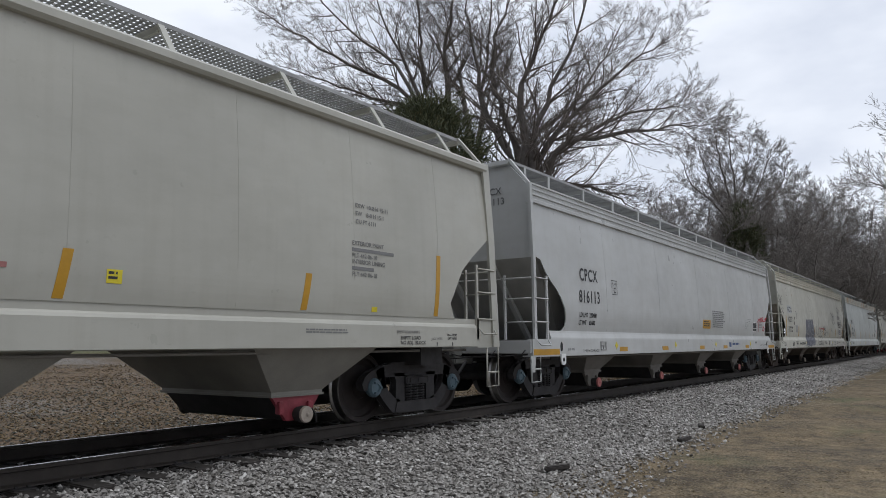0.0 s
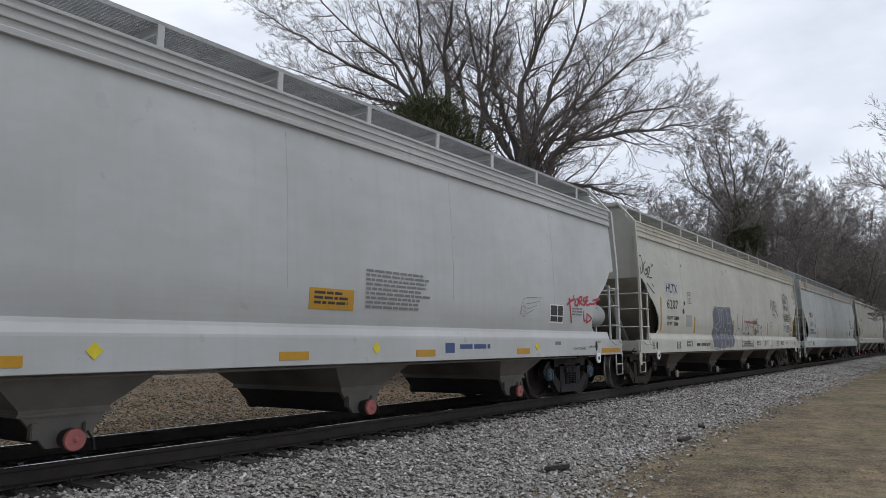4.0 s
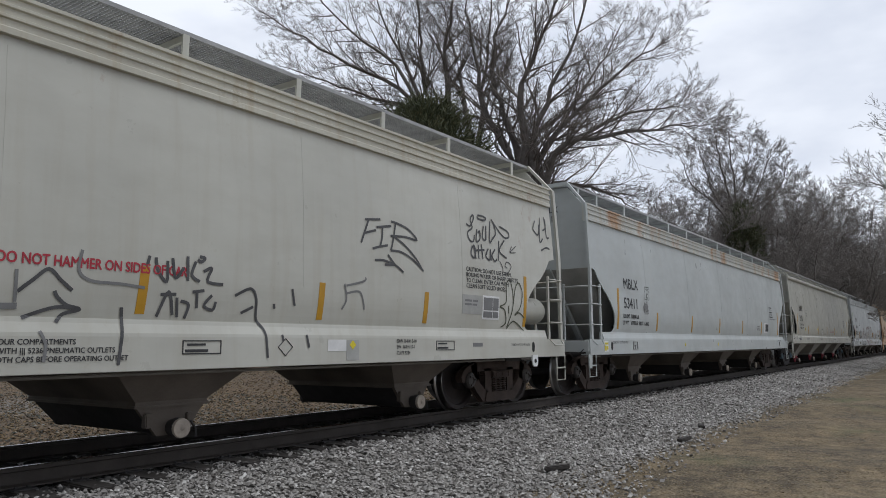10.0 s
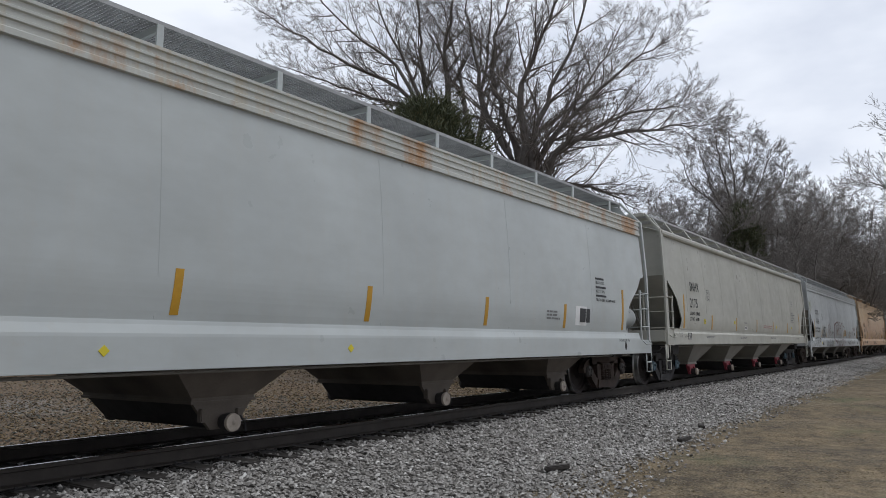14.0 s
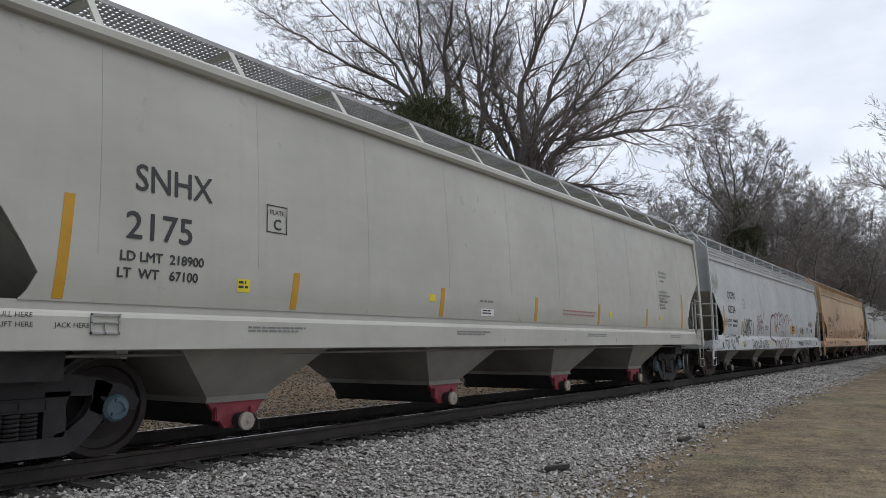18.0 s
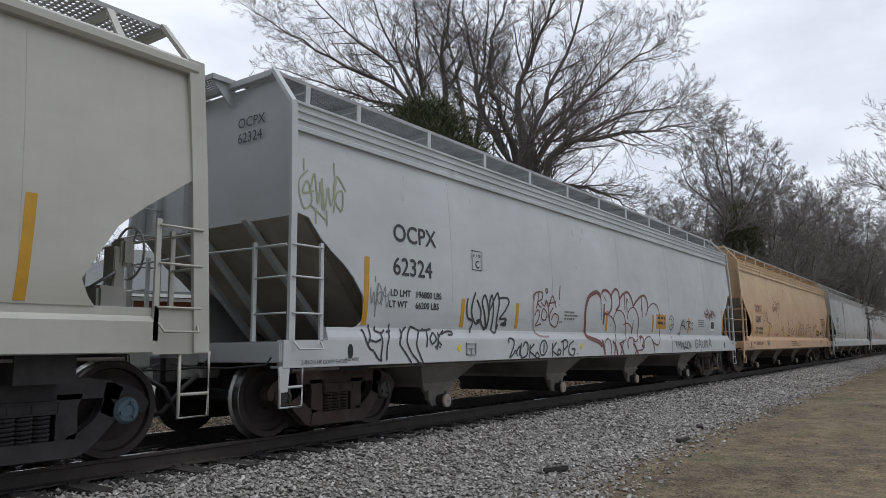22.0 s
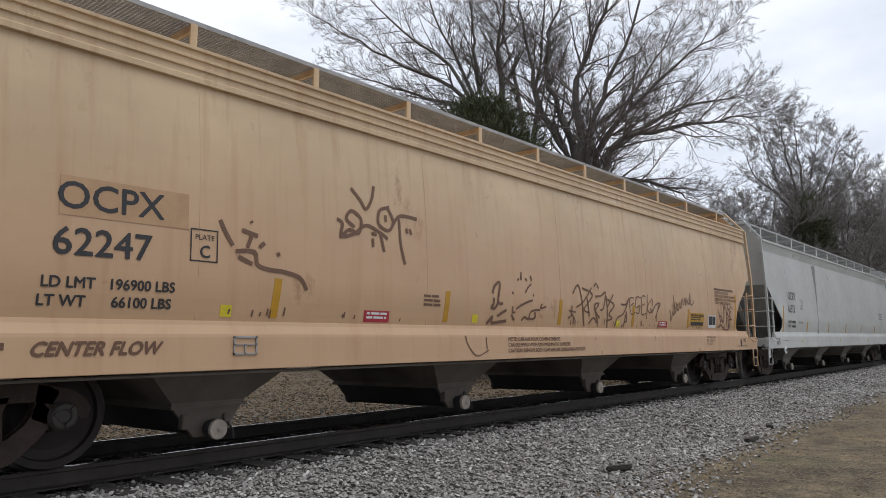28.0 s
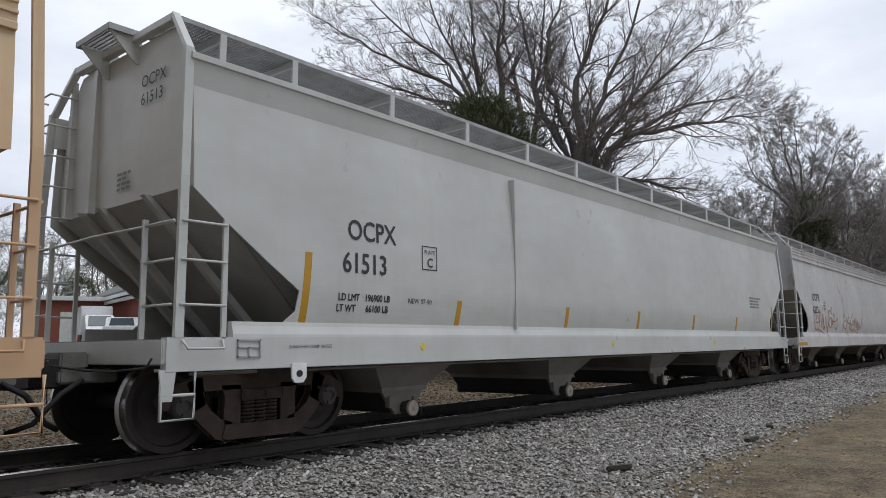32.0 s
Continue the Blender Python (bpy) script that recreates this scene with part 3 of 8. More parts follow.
def grow(rng, V, F, p, d, length, r, level, depth, kids, fine, lift=0.10, coarse=False):
    """A branch with side branches set at a narrow angle, down to fine straight twigs."""
    n_ = (3 if level < 3 else 2 if level < depth else 1) if coarse else (5 if level < 2 else 4 if level < 3 else 3 if level < depth else 2)
    pts, radii, dirs = [p], [r], []
    wob = 0.10 if level < 3 else 0.08
    for i in range(n_):
        d = unit(d[0] + rng.gauss(0, wob), d[1] + rng.gauss(0, wob), d[2] + rng.gauss(0, wob) + lift * (0.4 if d[2] > 0.7 else 1.0))
        p = (p[0] + d[0] * length / n_, p[1] + d[1] * length / n_, p[2] + d[2] * length / n_)
        pts.append(p)
        dirs.append(d)
        radii.append(max(fine, r * (1 - 0.80 * (i + 1) / n_)))
    tube(V, F, pts, radii, 5 if level <= 1 and not coarse else 4 if level == 2 and not coarse else 3)
    if level >= depth:
        return
    k_n = kids[min(level, len(kids) - 1)]
    for k in range(k_n):
        u = 0.15 + 0.84 * (k + rng.random()) / k_n
        i = min(n_ - 1, int(u * n_))
        f = u * n_ - i
        q = tuple(pts[i][c] + (pts[i + 1][c] - pts[i][c]) * f for c in range(3))
        e = dirs[i]
        s_ = (rng.gauss(0, 1), rng.gauss(0, 1), rng.gauss(0.15, 0.8))
        dot = s_[0] * e[0] + s_[1] * e[1] + s_[2] * e[2]
        s_ = unit(s_[0] - dot * e[0], s_[1] - dot * e[1], s_[2] - dot * e[2])
        a = rng.uniform(0.55, 1.05)
        nd = unit(e[0] + s_[0] * a, e[1] + s_[1] * a, e[2] + s_[2] * a)
        grow(rng, V, F, q, nd, length * (0.62 - 0.24 * u) * rng.uniform(0.7, 1.15) * (0.8 if level + 1 == depth else 1.0), max(fine, radii[i] * 0.52), level + 1, depth, kids, fine, lift, coarse)


def tree_thing(name, label, trunk, crown, m):
    ob = tagged(new(name), label, "tree")
    part("trunk", trunk, ob)
    part("crown", crown, ob)
    ob.matrix_basis = m
    return ob


def stemmed_tree(seed, stems, girth, reach, kids, fine, lift=0.10, twig=None, coarse=False):
    """A hardwood of several rising stems. Local x runs across the view, y away from it. Each stem: (x, height) pairs."""
    rng = random.Random(seed)
    TV, TF, V, F = [], [], [], []
    tube(TV, TF, [(0, 0, -1.2), (0, 0, 0.2), (0, 0, 1.4), (0, 0, 3.0)], [girth * 2.2, girth * 1.7, girth * 1.5, girth * 1.4], 12)
    for si, st in enumerate(stems):
        side = (-1) ** si * (0.4 + 0.55 * (si % 3))
        full = [(0.0, 0.0, 2.2), (st[0][0] * 0.45, side * 0.4, 2.2 + (st[0][1] - 2.2) * 0.5)] + [(x, side * (1 + 0.35 * k), h) for k, (x, h) in enumerate(st)]
        pts = []
        for i in range(len(full) - 1):
            p0, p1, p2, p3 = full[max(i - 1, 0)], full[i], full[i + 1], full[min(i + 2, len(full) - 1)]
            for k in range(4):
                u = k / 4
                pts.append(tuple(0.5 * (2 * b + (c - a) * u + (2 * a - 5 * b + 4 * c - e) * u * u + (3 * b - a - 3 * c + e) * u ** 3) + rng.gauss(0, 0.05) for a, b, c, e in zip(p0, p1, p2, p3)))
        pts.append(full[-1])
        n_ = len(pts)
        radii = [0.016 + girth * (1 - i / n_) ** 1.45 * (1.0 if abs(st[-1][0]) < 4.5 else 0.72) for i in range(n_)]
        tube(TV, TF, pts, radii, 8)
        for i in range(6, n_):
            a, b = pts[i - 1], pts[min(i + 1, n_ - 1)]
            d = unit(b[0] - a[0], b[1] - a[1], b[2] - a[2])
            u = i / n_
            for _ in range(1 if i < 9 else 2):
                s_ = (rng.gauss(0.12 * (1 if st[-1][0] > 0 else -1), 1), rng.gauss(0, 1), rng.gauss(0.1, 0.6))
                dot = s_[0] * d[0] + s_[1] * d[1] + s_[2] * d[2]
                s_ = unit(s_[0] - dot * d[0], s_[1] - dot * d[1], s_[2] - dot * d[2])
                nd = unit(d[0] + s_[0] * 0.95, d[1] + s_[1] * 0.95, d[2] + s_[2] * 0.95)
                grow(rng, V, F, pts[i], nd, reach * (1.15 - 0.5 * u) * rng.uniform(0.6, 1.1), min(0.055, radii[i] * 0.5), 1, 4, kids, fine, lift, coarse)
    return raw_mesh("trunk", TV, TF, M_BARK, True), raw_mesh("crown", V, F, twig or M_TWIG)


def far_tree(seed, height, spread, stems, kids, fine):
    """A woodland tree, thinner in detail."""
    rng = random.Random(seed)
    rows = []
    for k in range(stems):
        lean = spread * (-1 + 2 * (k + 0.5) / stems) + rng.uniform(-0.4, 0.4)
        top = height * (0.86 - 0.25 * abs(lean) / spread)
        rows.append([(lean * 0.25, height * 0.38), (lean * 0.6, height * 0.60), (lean, top)])
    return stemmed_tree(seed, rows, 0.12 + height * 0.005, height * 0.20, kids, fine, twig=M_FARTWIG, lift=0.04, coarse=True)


def at_view(yaw, dist):
    """A place on the ground, seen from the camera's standing point in this direction."""
    x, y = dist * math.cos(radians(yaw)), EYE.y + dist * math.sin(radians(yaw))
    return x, y, float(ground_z(x, y))


bx, by, bz = at_view(29.6, 30.0)
tree_thing("bare_tree", "large leafless many-stemmed hardwood tree behind the track", *stemmed_tree(21, [
    [(0.2, 8.4), (-0.45, 10.9), (-1.0, 12.8), (-0.9, 14.4), (-0.3, 16.5), (0.2, 18.5)], [(0.35, 8.8), (0.1, 11.2), (0.9, 13.3), (1.9, 15.5), (2.6, 18.0)], [(0.7, 8.8), (1.9, 10.9), (3.2, 13.0), (4.4, 15.0), (5.2, 16.6)],
    [(0.9, 8.9), (3.0, 11.3), (4.8, 12.8), (6.3, 13.6)], [(1.0, 8.8), (3.7, 10.8), (5.9, 11.5), (7.2, 11.7)], [(1.5, 8.8), (3.6, 9.4), (5.4, 9.4), (6.6, 9.3)], [(-0.2, 9.0), (-1.2, 10.9), (-1.7, 13.2), (-2.0, 15.6), (-2.2, 18.0)],
    [(0.5, 8.6), (1.2, 11.0), (2.5, 13.8), (3.6, 17.5)], [(1.3, 8.0), (2.8, 8.3), (4.2, 7.9), (5.4, 7.3)]],
    0.30, 2.8, [5, 5, 6, 5], 0.0040, lift=0.03), pose(bx, by, bz, 0, 0, 29.6 - 90))
bx, by, bz = at_view(33.6, 32.5)
tree_thing("bare_tree", "tall leafless hardwood tree with a long low limb, beside a cedar", *stemmed_tree(22, [
    [(-1.8, 12.4), (-2.2, 14.7), (-2.3, 16.8), (-2.6, 19.5)], [(-0.8, 11.9), (-1.0, 14.5), (-0.5, 16.8), (-0.3, 19.5)], [(0.0, 11.7), (-0.3, 14.2), (-0.8, 16.8), (-1.2, 19.0)], [(0.6, 11.9), (0.9, 14.2), (1.2, 18.5)],
    [(-2.3, 11.9), (-4.6, 13.2), (-6.9, 14.2), (-9.4, 15.2)], [(-2.6, 12.8), (-5.2, 15.2), (-7.2, 17.2)], [(-2.6, 12.6), (-5.6, 14.6), (-8.4, 16.4), (-10.2, 17.6)], [(-2.4, 13.2), (-3.6, 15.4), (-4.6, 18.0)], [(-3.0, 11.8), (-5.2, 12.6), (-7.4, 13.2)]],
    0.25, 2.8, [5, 5, 6, 5], 0.0040, lift=0.03), pose(bx, by, bz, 0, 0, 33.6 - 90))

far_meshes = [far_tree(31, 16.0, 3.6, 7, [6, 6, 5, 3], 0.0068), far_tree(32, 14.0, 3.4, 6, [6, 6, 5, 3], 0.0068), far_tree(33, 11.0, 3.0, 5, [6, 6, 5, 3], 0.0065), far_tree(34, 7.0, 2.6, 5, [6, 6, 5, 3], 0.006)]
far_tops = [max(v.co.z for v in c.vertices) for t, c in far_meshes]


def plant(yaw, dist, height, kind, turn, label="bare grey-brown winter tree at the edge of the woods"):
    x, y, z = at_view(yaw, dist)
    ob = tree_thing("woodland_tree", label, *far_meshes[kind], pose(x, y, z - 0.2, 0, 0, turn))
    k = height / far_tops[kind]
    ob.scale = (k, k, k)
    ob["group"] = "bare woodland trees"


bx, by, bz = at_view(13.35, 55.0)
tree_thing("bare_tree", "bare hardwood with a fan-shaped crown beside the winter woods", *stemmed_tree(35, [
    [(0.0, 10.9), (0.1, 14.0), (-0.1, 16.6), (0.0, 18.6)], [(-0.1, 11.5), (-0.6, 14.1), (-0.9, 16.4), (-1.1, 18.3)], [(0.1, 11.7), (0.7, 14.1), (1.1, 16.4), (1.3, 18.2)], [(-0.1, 10.3), (-1.3, 13.0), (-1.8, 15.0), (-2.3, 17.2)],
    [(0.1, 10.6), (1.5, 13.2), (2.2, 15.3), (2.7, 16.8)], [(-0.2, 9.4), (-1.1, 11.7), (-2.7, 13.5), (-3.3, 15.3)], [(0.2, 9.2), (1.1, 11.5), (3.0, 13.5), (3.4, 15.0)], [(0.2, 8.3), (1.3, 9.9), (1.9, 11.7), (4.1, 13.0)], [(-0.2, 8.6), (-1.2, 10.1), (-1.9, 11.7), (-4.0, 12.8)]],
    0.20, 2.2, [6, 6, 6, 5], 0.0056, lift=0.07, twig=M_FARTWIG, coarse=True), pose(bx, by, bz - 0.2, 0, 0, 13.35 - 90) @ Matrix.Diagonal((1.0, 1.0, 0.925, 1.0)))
for i_, (yw, ds, ht, kd) in enumerate([
        (11.5, 62, 15.2, 0), (10.0, 63, 15.6, 1), (8.3, 70, 16.8, 0), (6.6, 78, 16.2, 1), (5.2, 88, 15.0, 0), (4.2, 104, 15.0, 1), (16.0, 53, 13.0, 1), (18.0, 51, 12.0, 2), (20.0, 50, 11.5, 2),
        (22.5, 52, 10.0, 2), (12.6, 66, 14.0, 1), (9.2, 74, 15.0, 1), (7.4, 80, 15.0, 0), (14.8, 60, 12.0, 2), (17.0, 60, 11.0, 2), (11.0, 52, 9.5, 3), (13.0, 50, 8.5, 3), (15.0, 48, 8.0, 3),
        (9.0, 58, 10.0, 2), (7.6, 64, 10.0, 3), (6.2, 70, 10.5, 2), (5.4, 76, 10.0, 3), (17.6, 47, 8.0, 3), (19.4, 46, 8.0, 3), (21.5, 46, 8.5, 3), (24.0, 50, 8.5, 3), (10.2, 56, 9.0, 3), (8.4, 62, 9.0, 3),
        (26.5, 56, 8.5, 3), (32.0, 62, 9.0, 2), (37.0, 60, 9.0, 3), (4.6, 90, 10.0, 2)]):
    plant(yw, ds, ht, kd, 47 * i_)
plant(0.9, 46, 15.5, 0, 80, "bare winter tree standing beside the grass")
for i_, (yw, ds, ht, kd) in enumerate([(47, 86, 14, 1), (52, 90, 15, 1), (57, 88, 15, 0), (61, 92, 14, 1), (65, 86, 14, 1), (69, 84, 13, 2), (73, 80, 14, 1), (78, 80, 14, 1), (84, 84, 15, 0)]):
    plant(yw, ds, ht, kd, 63 * i_, "bare winter tree behind the brick building")


def cedar(name, label, x, y, z, height, width, seed, clumps=420, taper=0.6):
    """A dense evergreen of many drooping sprays."""
    rng = np.random.default_rng(seed)
    TV, TF, V, F = [], [], [], []
    tube(TV, TF, [(0, 0, -0.3), (0, 0, height * 0.5), (0.1, 0, height * 0.95)], [0.16, 0.11, 0.02], 7)
    for _ in range(clumps):
        h = rng.random() ** 0.8
        rad = width * (1 - h) ** taper * (0.45 + 0.55 * rng.random() ** 0.5) * (1 + 0.25 * math.sin(h * 17))
        a = rng.random() * 6.283
        c = np.array([rad * math.cos(a), rad * math.sin(a), height * (0.08 + 0.92 * h)])
        for _ in range(52):
            p = c + rng.normal(0, 0.30, 3)
            d = np.array([math.cos(a), math.sin(a), 0.95]) * 0.6 + rng.normal(0, 0.45, 3)
            d = d / np.linalg.norm(d) * (0.18 + 0.30 * rng.random())
            w = np.cross(d, rng.normal(0, 1, 3))
            w = w / np.linalg.norm(w) * 0.013
            k = len(V)
            V += [tuple(p - w), tuple(p + w), tuple(p + d * 0.6 + w), tuple(p + d), tuple(p + d * 0.6 - w)]
            F.append((k, k + 1, k + 2, k + 3, k + 4))
    ob = tagged(new(name), label, "evergreen tree")
    part("trunk", raw_mesh("trunk", TV, TF, M_BARK), ob)
    part("foliage", raw_mesh("foliage", V, F, M_CEDAR), ob, "dark green needle sprays")
    ob.matrix_basis = pose(x, y, z)
    return ob


cx, cy, cz = at_view(36.7, 27.0)
cedar("cedar", "dark green cedar growing beside the bare tree", cx, cy, cz, 10.4, 2.9, 41, 700, 0.33)
cx, cy, cz = at_view(13.0, 53.0)
cedar("cedar", "dark evergreen among the bare trees", cx, cy, cz, 10.5, 2.2, 42, 260)
for i_, (yw, ds, hh) in enumerate([(63.5, 80, 7.5), (67, 78, 6.5), (59, 82, 7.0), (71, 78, 7.0), (55, 84, 7.0), (75, 76, 6.5)]):
    cx, cy, cz = at_view(yw, ds)
    cedar("evergreen_shrub", "dark evergreen shrub behind the brick building", cx, cy, cz, hh, 3.6, 50 + i_, 160)


for i_, (yw, ds, hh) in enumerate([(6.3, 108, 9.0), (7.1, 98, 8.5), (5.7, 122, 9.5), (8.2, 92, 8.0)]):
    cx, cy, cz = at_view(yw, ds)
    cedar("cedar", "dark evergreen at the edge of the woods", cx, cy, cz, hh, 2.6, 60 + i_, 170)
# evergreens added out of view, to block sky light from the distant cars
shade_trees = [cedar("cedar", "unseen evergreen added to shade the far end of the train", 46 + 7 * k, -11.0, float(ground_z(46 + 7 * k, -11.0)), 13.5 + k, 3.5, 70 + k, 210, 0.45) for k in range(2)]
for k in range(13):
    cx, cy = 60 + 6.5 * k, -10.6 - 0.8 * math.sin(2.1 * k)
    copy_thing(shade_trees[k % 2], pose(cx, cy, float(ground_z(cx, cy)), 0, 0, 77 * k))


# ---- the brick building across the lot, and the vehicles before it ----
def building():
    """Local x runs along the front from the wing's corner, y away from the track; z = 0 at the lot."""
    ob = tagged(new("brick_building"), "low red brick building with white eaves and grey roof", "building")
    bm = bmesh.new()
    box(bm, 0, 4.40, 0, 9, -0.6, 2.86)
    part("wing_wall", finish(bm, "wing_wall", M_MORTAR), ob)
    bm = bmesh.new()
    box(bm, -0.3, 4.40, -0.35, 9.3, 2.86, 3.16, 0.03)
    part("wing_roof", finish(bm, "wing_roof", M_FASCIA), ob, "flat roof with white fascia")
    bm = bmesh.new()
    box(bm, 4.403, 26.0, -8.1, 6.0, -0.6, 2.85)
    part("main_wall", finish(bm, "main_wall", M_MORTAR), ob)
    bm = bmesh.new()
    for y0, y1 in ((-8.85, -1.1), (6.7, -1.1)):
        slab(bm, [[(3.75, y0, 3.10), (26.7, y0, 3.10)], [(9.6, y1, 6.6), (20.9, y1, 6.6)]], (0, 0, 0.14))
    for x0, x1 in ((3.75, 9.6), (26.7, 20.9)):
        slab(bm, [[(x0, -8.85, 3.10), (x0, 6.7, 3.10)], [(x1, -1.15, 6.6), (x1, -1.05, 6.6)]], (0, 0, 0.14))
    part("roof", finish(bm, "roof", M_SHINGLE), ob, "grey shingle hip roof")
    for k in range(2):
        bm = bmesh.new()
        d, z0 = 0.28 * k, 2.86 - 0.24 * k
        box(bm, 3.68 + d, 26.75 - d, -8.93 + d, -8.85 + d, z0, z0 + 0.22)
        box(bm, 3.62 + d, 3.70 + d, -8.84 + d, 6.6, z0, z0 + 0.22)
        part("fascia", finish(bm, "fascia", M_FASCIA), ob, "white painted eaves board")
    for x0, x1, z0, z1, y, mt, nm in ((1.25, 2.35, 0.0, 2.1, -0.06, M_FASCIA, "garage_door"), (6.05, 6.95, 0.05, 2.05, -8.16, M_DOOR, "door"), (10.6, 11.4, 0.05, 1.95, -8.16, M_STEEL_DARK, "door"),
                                     (16.6, 17.5, 0.05, 1.95, -8.16, M_STEEL_DARK, "door"), (4.85, 5.15, 1.05, 1.45, -8.14, M_FASCIA, "notice_board"), (7.75, 7.85, 0.0, 2.7, -8.22, M_FASCIA, "downpipe")):
        bm = bmesh.new()
        box(bm, x0, x1, y, y + 0.055, z0, z1, 0.02)
        part(nm, finish(bm, nm, mt), ob)
    return ob


hx, hy, hz = at_view(69.4, 54.2)
building().matrix_basis = pose(hx, hy, 1.42, 0, 0, -13.0)


def vehicle(name, label, pickup, m):
    ob = tagged(new(name), label, "truck")
    bm = bmesh.new()
    if pickup:
        prism(bm, [(-2.6, 0.5), (2.5, 0.5), (2.55, 0.95), (1.3, 1.1), (0.7, 1.75), (-0.7, 1.75), (-0.95, 1.15), (-2.6, 1.15)], -0.95, 0.95)
    else:
        prism(bm, [(-0.2, 0.5), (2.6, 0.5), (2.6, 1.0), (2.1, 1.25), (1.5, 2.15), (-0.2, 2.2)], -1.0, 1.0)
    bmesh.ops.bevel(bm, geom=bm.edges[:], offset=0.06, segments=2, affect="EDGES")
    part("body", finish(bm, "body", M_WHITECAR), ob)
    if not pickup:
        bm = bmesh.new()
        box(bm, -4.0, -0.3, -1.15, 1.15, 0.7, 2.95, 0.05)
        part("cargo_box", finish(bm, "cargo_box", M_WHITECAR), ob)
    bm = bmesh.new()
    if pickup:
        slab(bm, [[(-0.93, -0.75, 1.2), (-0.93, 0.75, 1.2)], [(-0.73, -0.65, 1.68), (-0.73, 0.65, 1.68)]], (-0.02, 0, 0.01))
    else:
        slab(bm, [[(2.09, -0.85, 1.3), (2.09, 0.85, 1.3)], [(1.56, -0.78, 2.08), (1.56, 0.78, 2.08)]], (0.03, 0, 0.02))
    part("windscreen", finish(bm, "windscreen", M_GLASS), ob)
    bm = bmesh.new()
    box(bm, -2.72, -2.6, -0.9, 0.9, 0.5, 0.72, 0.02) if pickup else box(bm, 2.58, 2.7, -0.95, 0.95, 0.45, 0.7, 0.02)
    part("bumper", finish(bm, "bumper", M_CHROME), ob)
    for wx in (-1.7, 1.75):
        for wy in (-0.85, 0.85):
            bm = bmesh.new()
            lathe_y(bm, [(0.2, -0.11), (0.34, -0.11), (0.37, -0.07), (0.37, 0.07), (0.34, 0.11), (0.2, 0.11)], 16)
            w_ = part("wheel", finish(bm, "wheel", M_HOSE), ob)
            w_.matrix_basis = pose(wx, wy, 0.37)
    ob.matrix_basis = m


for nm, lb, pk, yw, ds, rz, size in (("box_truck", "white box truck parked by the brick building", False, 65.75, 49.5, -108, 0.78), ("pickup_truck", "white pickup truck parked by the brick building", True, 64.05, 47.5, 60, 0.92)):
    vx, vy, vz = at_view(yw, ds)
    vehicle(nm, lb, pk, pose(vx, vy, vz, 0, 0, rz) @ Matrix.Scale(size, 4))

bm = bmesh.new()
prism(bm, [(-0.72, 0.05), (0.72, 0.05), (0.80, 1.45), (-0.80, 1.45)], -0.85, 0.85)
bx2, by2, bz2 = at_view(60.0, 44.0)
ob = new("refuse_skip", finish(bm, "refuse_skip", M_BLUEBIN))
ob.matrix_basis = pose(bx2, by2, bz2, 0, 0, -28)
tagged(ob, "dark blue steel refuse skip by the building", "skip")
bm = bmesh.new()
box(bm, -0.16, 0.16, -0.86, -0.852, 0.75, 1.10)
part("notice", finish(bm, "notice", M_FASCIA), ob, "white notice")
for yw, wd in ((61.35, 2.0), (62.7, 0.8)):
    px_, py_, pz_ = at_view(yw, 45.0)
    bm = bmesh.new()
    box(bm, -wd / 2, wd / 2, -0.1, 0.1, 0, 0.42, 0.02)
    ob = new("concrete_barrier", finish(bm, "concrete_barrier", M_FASCIA))
    ob.matrix_basis = pose(px_, py_, pz_, 0, 0, -28)
    tagged(ob, "low white concrete barrier", "barrier")


def utility_pole(yaw, dist):
    x, y, z = at_view(yaw, dist)
    ob = tagged(new("utility_pole"), "weathered timber utility pole with a grey transformer", "utility pole")
    bm = bmesh.new()
    rod(bm, [(0, 0, -0.5), (0, 0, 5.0), (0, 0, 10.5)], 0.13, 10)
    part("pole", finish(bm, "pole", M_POLE), ob)
    bm = bmesh.new()
    box(bm, 0.2, 0.75, -0.3, 0.3, 5.2, 6.0, 0.06)
    part("transformer", finish(bm, "transformer", M_FASCIA), ob)
    bm = bmesh.new()
    rod(bm, [(-1.1, 0, 9.9), (1.1, 0, 9.9)], 0.06)
    part("crossarm", finish(bm, "crossarm", M_POLE), ob)
    ob.matrix_basis = pose(x, y, z, 0, 0, -30)
    return x, y, z


utility_pole(59.3, 74.0)


# ---- the train: covered hopper cars. A car's space: x = 0 at the end that leads, 18.65 at the other, z = 0 at the rail's top ----
LONG = 18.65
CACHE = {}


def cached(key, make):
    key = (LONG, key)
    if key not in CACHE:
        CACHE[key] = make()
    return CACHE[key]


def side_y(z, flare=0.0):
    """How far out the near side sheet stands at a height."""
    if z < 1.75:
        return -(1.60 - 0.045 * min(1.2, (1.75 - z) / 0.5) ** 2)
    return -(1.60 - 0.135 * ((z - 1.75) / 2.05) ** 2)


def sill_y(z):
    """How far out the rolled sill under the side sheet stands at a height."""
    return -float(np.interp(z, (0.0, 1.10, 1.13, 1.21, 1.25), (1.60, 1.60, 1.597, 1.570, 1.563)))


